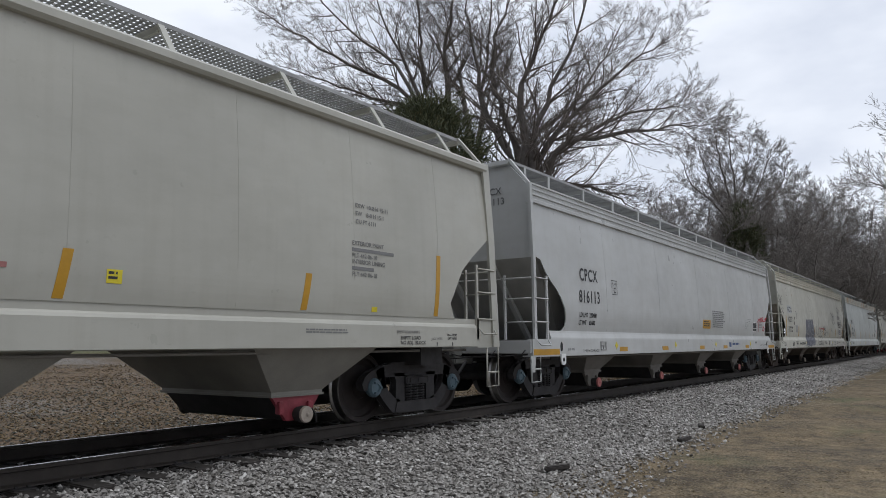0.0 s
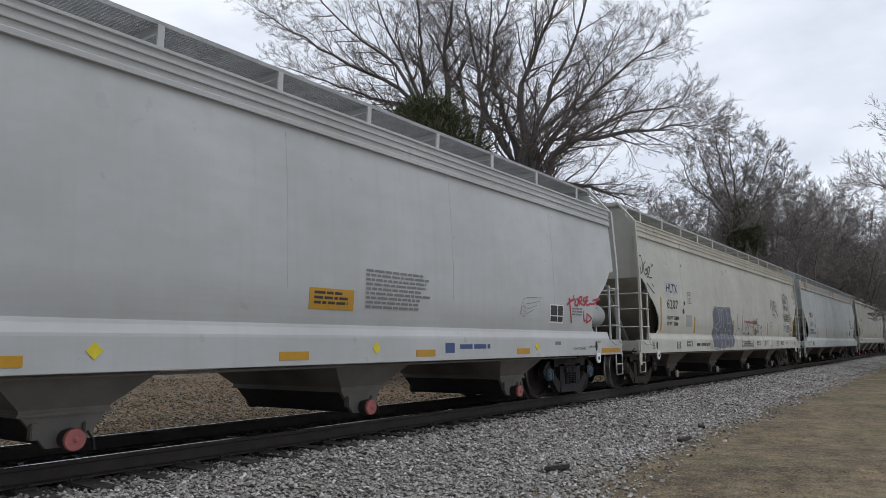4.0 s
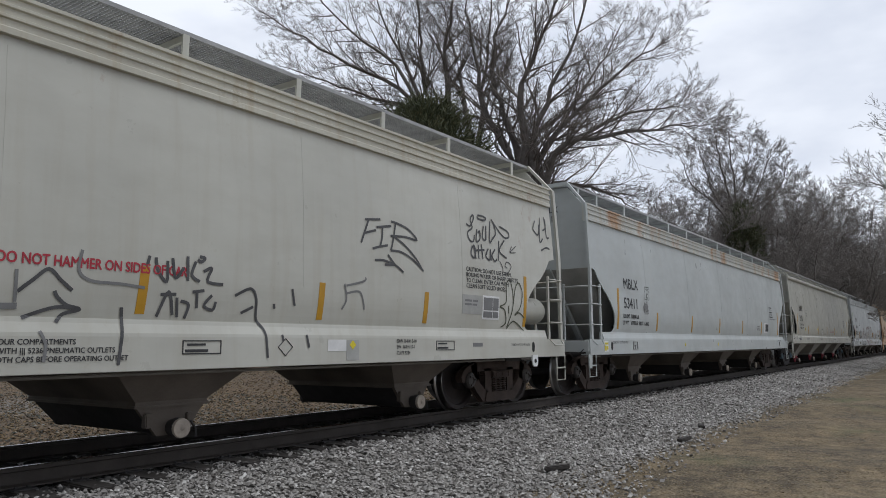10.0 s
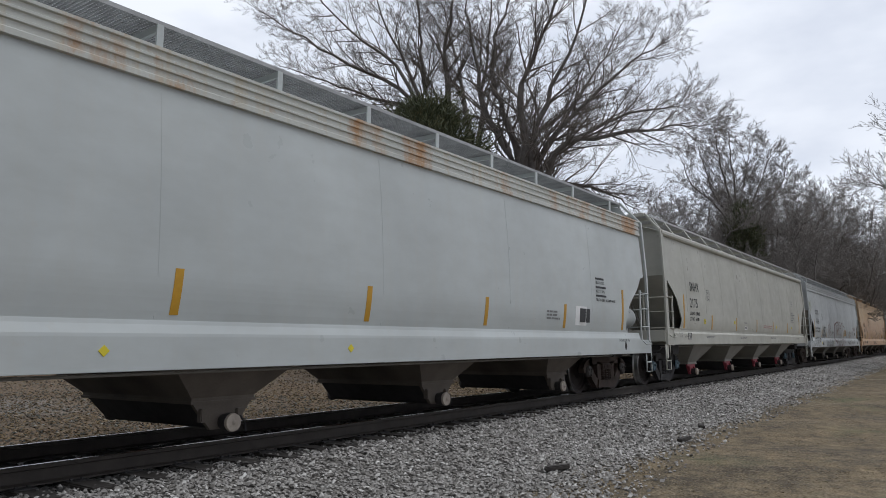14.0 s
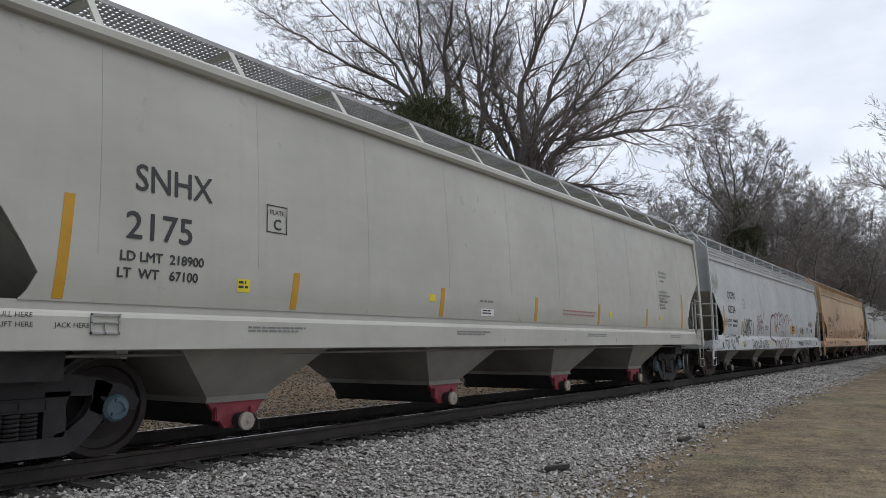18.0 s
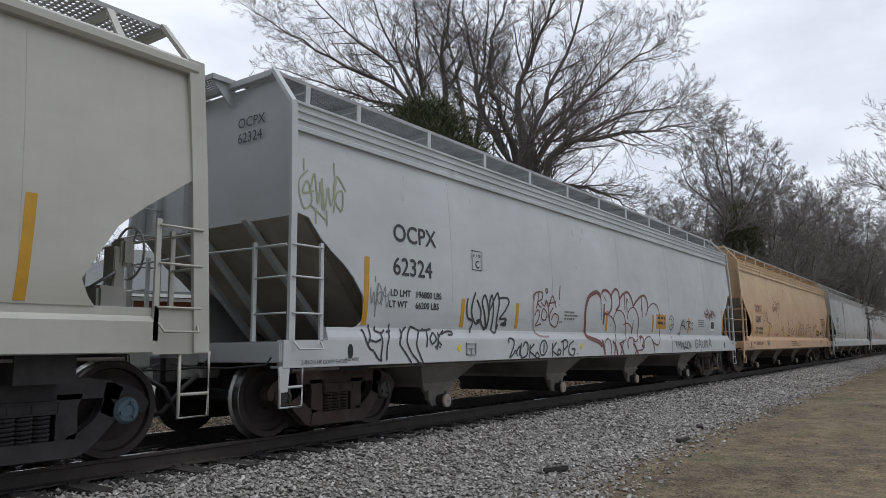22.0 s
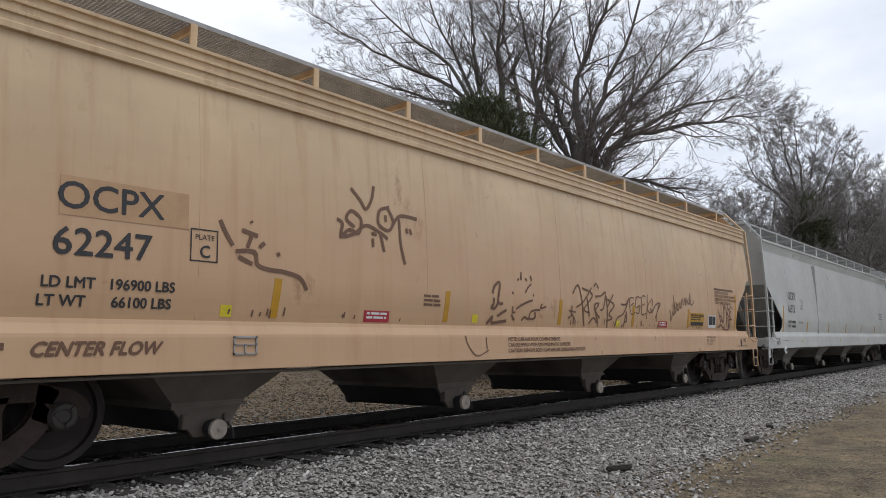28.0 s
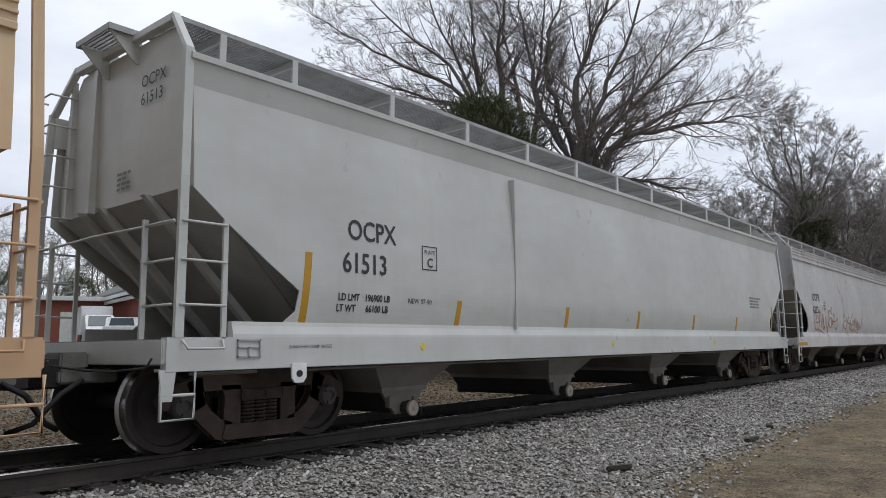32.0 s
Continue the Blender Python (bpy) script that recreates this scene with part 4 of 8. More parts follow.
CUTS = {
    "teardrop": [(1.22, 1.05), (1.27, 1.20), (1.33, 1.27), (1.45, 1.29), (1.64, 1.25), (1.85, 1.08), (2.0, 0.90), (2.11, 0.73), (2.26, 0.54), (2.42, 0.40), (2.47, 0.36), (2.51, 0.17), (2.8, 0.17), (3.1, 0.17), (3.45, 0.17)],
    "hexagon": [(1.38, 1.12), (1.45, 1.18), (1.60, 1.25), (1.85, 1.10), (2.08, 0.95), (2.14, 0.88), (2.30, 0.68), (2.63, 0.20), (2.9, 0.20), (3.2, 0.20), (3.45, 0.20), (3.76, 0.20)],
    "triangle": [(1.20, 1.20), (1.36, 1.40), (1.57, 1.43), (1.84, 1.03), (2.12, 0.64), (2.30, 0.42), (2.46, 0.22), (2.8, 0.22), (3.1, 0.22), (3.45, 0.22)],
}


def side_mesh(cut, far, mat):
    def make():
        bm = bmesh.new()
        rows = []
        edge = CUTS[cut] + ([(3.50, 0.17)] if cut == "teardrop" else [])
        for (z0, x0), (z1, x1) in zip(edge, edge[1:]):
            count = max(1, int((z1 - z0) / 0.06))
            rows += [(z0 + (z1 - z0) * k / count, x0 + (x1 - x0) * k / count) for k in range(count)]
        short = 0.13 if cut == "teardrop" else 0.0
        rows = [[(x + (LONG - 2 * x - short) * u / 6, side_y(z) * (-1 if far else 1), z) for u in range(7)] for z, x in rows + edge[-1:]]
        slab(bm, rows, (0, 0.02 * (-1 if far else 1), 0))
        return finish(bm, "side_sheet", mat)
    return cached(("side", cut, far, mat.name), make)


def roof_mesh(eave_z, mat, crown=0.27):
    def make():
        bm = bmesh.new()
        rows, start = [], 0.17 if crown > 0.2 else 0.33
        for k in range(13):
            u = -1 + k / 6
            rows.append([(start + (LONG - 2 * start) * i / 4, 1.47 * u, eave_z + crown * (1 - abs(u) ** 2.2)) for i in range(5)])
        slab(bm, rows, (0, 0, -0.02))
        return finish(bm, "roof", mat, True)
    return cached(("roof", eave_z, crown, mat.name), make)


def end_mesh(rear, eave_z, mat, foot=2.52, arch=True):
    """The upper end sheet, with an arched top, or one that leans in at the corners and runs level under the end beam."""
    def make():
        bm = bmesh.new()
        def fx(x):
            return LONG - x if rear else x
        rows = []
        for k in range(8):
            z = foot + (eave_z - foot) * min(1.0, k / 6)
            w = -side_y(z) - 0.04
            row = []
            for j in range(17):
                u = -1 + j / 8
                top = 0.25 * (1 - abs(u) ** 2.2) if arch else 0.42 * min(1.0, (1 - abs(u)) / 0.26)
                row.append((fx(0.30), w * u, z + (top if k == 7 else 0)))
            rows.append(row)
        slab(bm, rows, (-0.02 if rear else 0.02, 0, 0))
        return finish(bm, "end_sheet", mat)
    return cached(("end", rear, eave_z, foot, arch, mat.name), make)


def slope_mesh(rear, mat, top=2.52):
    def make():
        bm = bmesh.new()
        def fx(x):
            return LONG - x if rear else x
        rows = []
        for k in range(6):
            v = k / 5
            w = 1.53 - 0.55 * v
            rows.append([(fx(0.30 + 2.05 * v), w * (-1 + j / 4), top - (top - 0.90) * v) for j in range(9)])
        slab(bm, rows, (-0.02 if rear else 0.02, 0, 0.02))
        for s_ in (-1, 1):
            slab(bm, [[(fx(0.30), s_ * 1.53, top), (fx(2.35), s_ * 1.53, top)], [(fx(2.35), s_ * 0.98, 0.90), (fx(2.40), s_ * 0.98, 0.90)]], (0, -0.02 * s_, 0))
        return finish(bm, "slope_sheet", mat)
    return cached(("slope", rear, top, mat.name), make)


def sill_mesh(kind, far, mat):
    def make():
        bm = bmesh.new()
        s_ = -1 if far else 1
        if kind == "hexagon":
            prof = [(-1.60, 0.99), (-1.60, 1.26), (-1.585, 1.29), (-1.565, 1.31), (-1.565, 1.385), (-1.52, 1.385), (-1.52, 1.01), (-1.42, 1.01), (-1.42, 0.98), (-1.58, 0.98)]
            extrude_x(bm, [(y * s_, z) for y, z in prof], 0.58, LONG - 0.58)
            for x0, x1 in ((0.0, 0.58), (LONG - 0.58, LONG)):
                extrude_x(bm, [(y * s_, z) for y, z in ((-1.60, 0.97), (-1.60, 1.40), (-1.57, 1.40), (-1.57, 0.97))], x0, x1)
        else:
            for x0, x1, top in ((0.0, 0.66, 1.10), (0.66, LONG - 0.66, 1.25), (LONG - 0.66, LONG, 1.10)):
                face = [(sill_y(z), z) for z in (0.825, 1.06, 1.10, 1.115, 1.13, 1.17, 1.21, 1.235, 1.25) if z <= top]
                prof = [(-1.595, 0.80), (-1.60, 0.805)] + face + [(-1.50, top), (-1.50, 0.825), (-1.40, 0.825), (-1.40, 0.80)]
                extrude_x(bm, [(y * s_, z) for y, z in prof], x0, x1)
        return finish(bm, "side_sill", mat)
    return cached(("sill", kind, far, mat.name), make)


def chord_mesh(kind, far, mat):
    def make():
        bm = bmesh.new()
        s_ = -1 if far else 1
        if kind == "teardrop":
            prof = [(-1.495, 3.40), (-1.545, 3.41), (-1.545, 3.47), (-1.53, 3.485), (-1.53, 3.55), (-1.55, 3.56), (-1.55, 3.585), (-1.525, 3.60), (-1.525, 3.66), (-1.545, 3.67), (-1.545, 3.695),
                    (-1.52, 3.71), (-1.52, 3.765), (-1.545, 3.775), (-1.545, 3.81), (-1.48, 3.82), (-1.44, 3.80), (-1.44, 3.40)]
        elif kind == "triangle":
            prof = [(-1.495, 3.39), (-1.50, 3.40), (-1.548, 3.68), (-1.57, 3.69), (-1.57, 3.75), (-1.45, 3.76), (-1.44, 3.39)]
        else:
            prof = [(-1.475, 3.68), (-1.53, 3.69), (-1.555, 3.73), (-1.55, 3.80), (-1.50, 3.84), (-1.43, 3.84), (-1.43, 3.68)]
        if kind == "teardrop":
            prof = [(y, 3.82 - (3.82 - z) * 0.86) for y, z in prof]
        extrude_x(bm, [(y * s_, z) for y, z in prof], 0.17, LONG - (0.30 if kind == "teardrop" else 0.17))
        return finish(bm, "top_chord", mat)
    return cached(("chord", kind, far, mat.name), make)


def post_mesh(kind, far, rear, mat):
    """The corner post with its foot and its head that leans in to the running board."""
    def make():
        bm = bmesh.new()
        s_ = -1 if far else 1
        def fx(x):
            return LONG - x if rear else x
        def bar(pts, w):
            a = [Vector((fx(x), y * s_, z)) for x, y, z in pts]
            for p, q in zip(a, a[1:]):
                d = (q - p).normalized()
                u = Vector((1, 0, 0)) * w / 2
                v = d.cross(Vector((1, 0, 0))).normalized() * 0.022
                r1 = [bm.verts.new(p + i * u + j * v) for i, j in ((-1, -1), (1, -1), (1, 1), (-1, 1))]
                r2 = [bm.verts.new(q + i * u + j * v) for i, j in ((-1, -1), (1, -1), (1, 1), (-1, 1))]
                for k in range(4):
                    bm.faces.new((r1[k], r1[(k + 1) % 4], r2[(k + 1) % 4], r2[k]))
                bm.faces.new(r1)
                bm.faces.new(r2[::-1])
        if kind == "hexagon":
            bar([(0.09, -1.61, 0.98), (0.10, -1.60, 1.40), (0.14, -1.575, 2.63), (0.18, -1.51, 3.84)], 0.17)
            bar([(0.20, -1.50, 3.78), (0.28, -1.08, 4.295)], 0.06)
            if not rear:
                prism(bm, [(fx(-0.03), 0.98), (fx(0.16), 0.98), (fx(0.10), 0.66), (fx(0.03), 0.66)], s_ * -1.595, s_ * -1.575)
        else:
            bar([(0.11, -1.585, 1.10), (0.12, -1.585, 2.55), (0.16, -1.52, 3.80)], 0.085)
            bar([(0.17, -1.52, 3.78), (0.25, -1.08, 4.295)], 0.08)
            if not rear:
                prism(bm, [(fx(-0.06), 0.82), (fx(0.1), 0.82), (fx(0.07), 0.55), (fx(-0.02), 0.55)], s_ * -1.595, s_ * -1.575)
        return finish(bm, "corner_post", mat)
    return cached(("post", kind, far, rear, mat.name), make)


def end_beam_mesh(x, mat):
    """The flat bar that stiffens the top of an end."""
    bm = bmesh.new()
    box(bm, x - 0.045, x + 0.045, -1.08, 1.08, 4.215, 4.30, 0.008)
    return finish(bm, "end_beam", mat)


def rods_mesh(key, lists, r, mat):
    def make():
        bm = bmesh.new()
        for pts in lists:
            rod(bm, pts, r)
        return finish(bm, key[0], mat, True)
    return cached((*key, mat.name), make)


def bars_mesh(name, boxes, mat):
    """Many thin bars joined as one grating."""
    V, F = [], []
    for x0, x1, y0, y1, z0, z1 in boxes:
        k = len(V)
        V.extend([(x, y, z) for x in (x0, x1) for y in (y0, y1) for z in (z0, z1)])
        F.extend([tuple(k + i for i in q) for q in ((0, 1, 3, 2), (4, 6, 7, 5), (0, 4, 5, 1), (2, 3, 7, 6), (0, 2, 6, 4), (1, 5, 7, 3))])
    return raw_mesh(name, V, F, mat)


def grate_mesh(pitch, width):
    """Running board grating: thin bars along and across with open holes, an edge strip."""
    def make():
        out = []
        count = int(0.63 / pitch) + 1
        for k in range(count):
            y = -1.055 + 0.635 * k / (count - 1)
            out.append((0.25, LONG - 0.25, y - width / 2, y + width / 2, 4.272, 4.282))
        for k in range(int((LONG - 0.5) / pitch)):
            out.append((0.25 + pitch * k, 0.25 + pitch * k + width, -1.06, -0.42, 4.268, 4.286))
        out += [(0.25, LONG - 0.25, -1.078, -1.062, 4.255, 4.302), (0.25, LONG - 0.25, -0.42, -0.405, 4.245, 4.30)]
        return bars_mesh("grating", out, M_GRATE)
    return cached(("grate", pitch), make)


def platform_mesh():
    """The grating step that crosses over the car's end, on tapered brackets."""
    def make():
        out = [(-0.04 + 0.05 * k, -0.025 + 0.05 * k, -0.30, 0.42, 4.315, 4.325) for k in range(8)]
        out += [(-0.04, 0.34, -0.30 + 0.047 * k, -0.288 + 0.047 * k, 4.315, 4.33) for k in range(16)]
        out += [(-0.06, -0.04, -0.32, 0.44, 4.28, 4.345), (-0.06, 0.34, 0.43, 0.45, 4.28, 4.345), (-0.06, 0.34, -0.33, -0.31, 4.28, 4.345)]
        return bars_mesh("end_platform", out, M_GRATE)
    return cached("platform", make)


def platform_bracket_mesh(rear, y, mat):
    bm = bmesh.new()
    def fx(x):
        return LONG - x if rear else x
    prism(bm, [(fx(-0.05), 4.31), (fx(0.32), 4.31), (fx(0.32), 4.0), (fx(0.26), 4.0)], y - 0.012, y + 0.012)
    return finish(bm, "platform_bracket", mat)


def wheel_mesh():
    def make():
        bm = bmesh.new()
        prof = [(0.09, -0.10), (0.13, -0.10), (0.15, -0.05), (0.30, -0.02), (0.375, -0.04), (0.39, -0.082), (0.448, -0.085), (0.455, -0.075), (0.460, 0.02), (0.487, 0.04), (0.487, 0.055), (0.40, 0.06), (0.37, 0.03), (0.15, 0.05), (0.09, 0.09)]
        lathe_y(bm, prof, 64, [0, 0, 0, 0, 0, 0, 1, 1, 1, 1, 0, 0, 0, 0])
        return finish(bm, "wheel", [M_WHEEL, M_TREAD], False)
    return cached("wheel", make)


def axle_mesh():
    def make():
        bm = bmesh.new()
        lathe_y(bm, [(0.07, -1.02), (0.08, -0.9), (0.085, -0.6), (0.07, 0.0), (0.085, 0.6), (0.08, 0.9), (0.07, 1.02)], 14)
        return finish(bm, "wheelset", M_STEEL_DARK, True)
    return cached("axle", make)


def cap_mesh(mat):
    def make():
        bm = bmesh.new()
        lathe_y(bm, [(0.10, 0.07), (0.125, 0.03), (0.125, -0.02), (0.10, -0.05), (0.06, -0.055), (0.05, -0.04)], 18)
        for a in (0, 2.094, 4.189):
            box(bm, 0.075 * math.cos(a) - 0.014, 0.075 * math.cos(a) + 0.014, -0.075, -0.045, 0.075 * math.sin(a) - 0.014, 0.075 * math.sin(a) + 0.014)
        return finish(bm, "bearing_cap", mat)
    return cached(("cap", mat.name), make)


def frame_mesh(mat):
    """A cast truck side frame with its two windows and the spring opening."""
    def make():
        bm = bmesh.new()
        def mirror(poly):
            return [(-x, z) for x, z in poly][::-1]
        y0, y1 = -0.06, 0.06
        prism(bm, [(-0.80, 0.57), (-0.70, 0.595), (-0.45, 0.60), (0.45, 0.60), (0.70, 0.595), (0.80, 0.57), (0.84, 0.66), (0.72, 0.725), (0.52, 0.757), (0.30, 0.77), (-0.30, 0.77), (-0.52, 0.757), (-0.72, 0.725), (-0.84, 0.66)], y0, y1)
        prism(bm, [(-0.46, 0.12), (-0.40, 0.095), (0.40, 0.095), (0.46, 0.12), (0.42, 0.235), (-0.42, 0.235)], y0 - 0.02, y1)
        end = [(0.70, 0.71), (0.80, 0.695), (0.95, 0.66), (1.06, 0.59), (1.11, 0.51), (1.09, 0.43), (1.03, 0.43), (0.98, 0.53), (0.90, 0.565), (0.80, 0.53), (0.75, 0.42), (0.66, 0.46)]
        leg = [(0.70, 0.60), (0.78, 0.50), (0.79, 0.40), (0.70, 0.29), (0.52, 0.13), (0.44, 0.10), (0.36, 0.12), (0.36, 0.26), (0.47, 0.29), (0.60, 0.39), (0.66, 0.48)]
        col = [(0.26, 0.20), (0.40, 0.22), (0.43, 0.30), (0.42, 0.52), (0.46, 0.62), (0.26, 0.62)]
        for p in (end, leg, col):
            prism(bm, p, y0, y1)
            prism(bm, mirror(p), y0, y1)
        box(bm, -0.26, 0.26, -0.10, 0.10, 0.47, 0.585, 0.015)
        box(bm, -0.17, -0.02, -0.11, -0.09, 0.49, 0.565)
        box(bm, 0.02, 0.17, -0.11, -0.09, 0.49, 0.565)
        bmesh.ops.bevel(bm, geom=[e for e in bm.edges if e.calc_length() > 0.075], offset=0.012, segments=2, affect="EDGES")
        return finish(bm, "side_frame", mat)
    return cached(("frame", mat.name), make)


def spring_mesh(mat):
    def make():
        bm = bmesh.new()
        for k in range(6):
            ring = []
            z = 0.25 + 0.037 * k
            for j in range(13):
                a = 6.2832 * j / 12
                ring.append((0.062 * math.cos(a), 0.062 * math.sin(a), z + 0.02 * j / 12))
            rod(bm, ring, 0.014, 5)
        return finish(bm, "spring", mat)
    return cached(("spring", mat.name), make)


def hopper_mesh(mat):
    def make():
        bm = bmesh.new()
        rings = []
        for z, hx, hy in ((1.40, 1.50, 1.53), (1.22, 1.26, 1.50), (0.97, 0.96, 1.42), (0.49, 0.40, 1.05), (0.43, 0.40, 1.05)):
            rings.append([bm.verts.new((sx * hx, sy * hy, z)) for sx, sy in ((-1, -1), (1, -1), (1, 1), (-1, 1))])
        for a, b in zip(rings, rings[1:]):
            for k in range(4):
                bm.faces.new((a[k], a[(k + 1) % 4], b[(k + 1) % 4], b[k]))
        bm.faces.new(rings[0][::-1])
        bm.faces.new(rings[-1])
        box(bm, -0.415, 0.415, -1.065, 1.065, 0.43, 0.455)
        return finish(bm, "hopper", mat)
    return cached(("hopper", mat.name), make)


def gate_mesh(mat):
    def make():
        bm = bmesh.new()
        prism(bm, [(-0.37, 0.43), (0.37, 0.43), (0.17, 0.155), (-0.15, 0.155)], -1.03, -0.98)
        box(bm, -0.30, -0.22, -1.08, -1.0, 0.24, 0.38, 0.01)
        box(bm, 0.16, 0.24, -1.07, -1.02, 0.26, 0.36, 0.01)
        return finish(bm, "outlet_gate", mat)
    return cached(("gate", mat.name), make)


def trough_mesh():
    def make():
        bm = bmesh.new()
        prism(bm, [(-0.35, 0.43), (0.35, 0.43), (0.12, 0.19), (-0.12, 0.19)], -0.978, 1.03)
        return finish(bm, "outlet_trough", M_STEEL_DARK)
    return cached("trough", make)


def pipe_mesh():
    def make():
        bm = bmesh.new()
        lathe_y(bm, [(0.088, -1.16), (0.098, -1.15), (0.098, -1.10), (0.082, -1.09), (0.082, 1.09), (0.098, 1.10), (0.098, 1.15), (0.088, 1.16)], 20)
        rod(bm, [(0.14, -1.12, 0.06), (0.19, -1.14, -0.02), (0.2, -1.14, -0.11)], 0.012)
        return finish(bm, "outlet_pipe", M_STEEL_DARK, False)
    return cached("pipe", make)


def outcap_mesh(mat):
    def make():
        bm = bmesh.new()
        lathe_y(bm, [(0.092, -1.155), (0.098, -1.17), (0.092, -1.195), (0.03, -1.20), (0.01, -1.212)], 20)
        return finish(bm, "outlet_cap", mat)
    return cached(("outcap", mat.name), make)


def strip_mesh(name, x0, x1, z0, z1, mat, lift=0.004, skew=0.0, sill=False):
    """A thin rectangle that follows the side sheet (or lies on the sill's face)."""
    bm = bmesh.new()
    k = 5
    rows = []
    for i in range(k + 1):
        z = z0 + (z1 - z0) * i / k
        y = -1.604 if sill else side_y(z) - lift
        rows.append([(x0 + skew * i / k, y, z), (x1 + skew * i / k, y, z)])
    slab(bm, rows, (0, 0.003, 0))
    return finish(bm, name, mat)


def letters(text, x, z, h, mat, stretch=1.0, lift=0.005, sill=False, shear=0.0, bold=0.0, space=1.0, y_at=None):
    """Stencilled lettering as a mesh that lies on the side sheet, its lower left corner at x, z."""
    def make():
        cu = bpy.data.curves.new("letters", "FONT")
        cu.body, cu.size, cu.shear, cu.space_character = text, h / 0.69, shear, space
        cu.resolution_u = 3
        tmp = bpy.data.objects.new("letters_tmp", cu)
        me = bpy.data.meshes.new_from_object(tmp)
        bpy.data.objects.remove(tmp)
        for v in me.vertices:
            a, b = v.co.x * stretch, v.co.y
            if y_at is not None:
                v.co = (y_at, -(x + a), z + b)
            else:
                v.co = (x + a, -1.605 if sill else side_y(z + b) - lift, z + b)
        if bold:
            # a heavier face: the outline laid again a little up and across
            bm = bmesh.new()
            bm.from_mesh(me)
            src = [(list(f.verts)) for f in bm.faces]
            for ox, oz, oy in ((bold * 2, 0, 0.0004), (bold, bold, 0.0008), (bold, -bold, 0.0012)):
                made = {}
                for vs in src:
                    for v in vs:
                        if v not in made:
                            made[v] = bm.verts.new(v.co + (Vector((-oy, -ox, oz)) if y_at is not None else Vector((ox, -oy, oz))))
                    bm.faces.new([made[v] for v in vs])
            bm.to_mesh(me)
            bm.free()
        me.materials.clear()
        me.materials.append(mat)
        return me
    return make()


def bars(x, z, w, h, lines, mat, seed=1, sill=False, gap=0.45):
    """Lines of lettering too small to read, as plain bars."""
    rng = random.Random(seed)
    bm = bmesh.new()
    step = h / lines
    for i in range(lines):
        z1 = z + h - i * step
        z0 = z1 - step * (1 - gap)
        a = x
        stop = x + w * rng.uniform(0.72, 1.0)
        while a < stop:
            b = min(stop, a + step * rng.uniform(1.0, 3.6))
            y = [(-1.604 if sill else side_y(q) - 0.005) for q in (z0, z1)]
            bm.faces.new([bm.verts.new(p) for p in ((a, y[0], z0), (b, y[0], z0), (b, y[1], z1), (a, y[1], z1))])
            a = b + step * 0.35
    return finish(bm, "small_print", mat)


def stroke_mesh(name, strokes, x, z, w, h, mat, thick=0.03, lift=0.006, sag=0.0, slant=0.0):
    """Spray-paint lines: each stroke is a list of (u, v) in the unit square, smoothed and laid on the side sheet."""
    V, F = [], []
    for st in strokes:
        P = [Vector((x + u * w + slant * v * h, z + v * h)) for u, v in st]
        S = []
        for i in range(len(P) - 1):
            p0, p1, p2, p3 = P[max(i - 1, 0)], P[i], P[i + 1], P[min(i + 2, len(P) - 1)]
            for k in range(6):
                t = k / 6
                S.append(0.5 * ((2 * p1) + (p2 - p0) * t + (2 * p0 - 5 * p1 + 4 * p2 - p3) * t * t + (3 * p1 - p0 - 3 * p2 + p3) * t ** 3))
        S.append(P[-1])
        start = len(V)
        for i, p in enumerate(S):
            d = (S[min(i + 1, len(S) - 1)] - S[max(i - 1, 0)])
            d = d.normalized() if d.length > 1e-6 else Vector((1, 0))
            q = Vector((-d.y, d.x)) * thick / 2
            for e in (p + q, p - q):
                V.append((e.x, (side_y(e.y) if e.y > 1.25 else sill_y(e.y)) - lift, e.y))
        for i in range(len(S) - 1):
            k = start + 2 * i
            F.append((k, k + 1, k + 3, k + 2))
    return raw_mesh(name, V, F, mat)


def fill_mesh(name, outline, mat, lift=0.0045, rows=28):
    """A painted area inside an outline of (x, z), laid on the side sheet and the sill in level strips."""
    z0, z1 = min(q[1] for q in outline) + 0.002, max(q[1] for q in outline) - 0.002
    zs = sorted({z0 + (z1 - z0) * i / rows for i in range(rows + 1)} | {z for z in (1.10, 1.13, 1.21, 1.25) if z0 < z < z1})
    V, F = [], []
    for i, z in enumerate(zs):
        cut = [p[0] + (q[0] - p[0]) * (z - p[1]) / (q[1] - p[1]) for p, q in zip(outline, outline[1:] + outline[:1]) if (p[1] > z) != (q[1] > z)]
        y = (side_y(z) if z > 1.25 else sill_y(z)) - lift
        V += [(min(cut), y, z), (max(cut), y, z)]
        if i:
            k = 2 * i
            F.append((k - 2, k - 1, k + 1, k))
    return raw_mesh(name, V, F, mat)


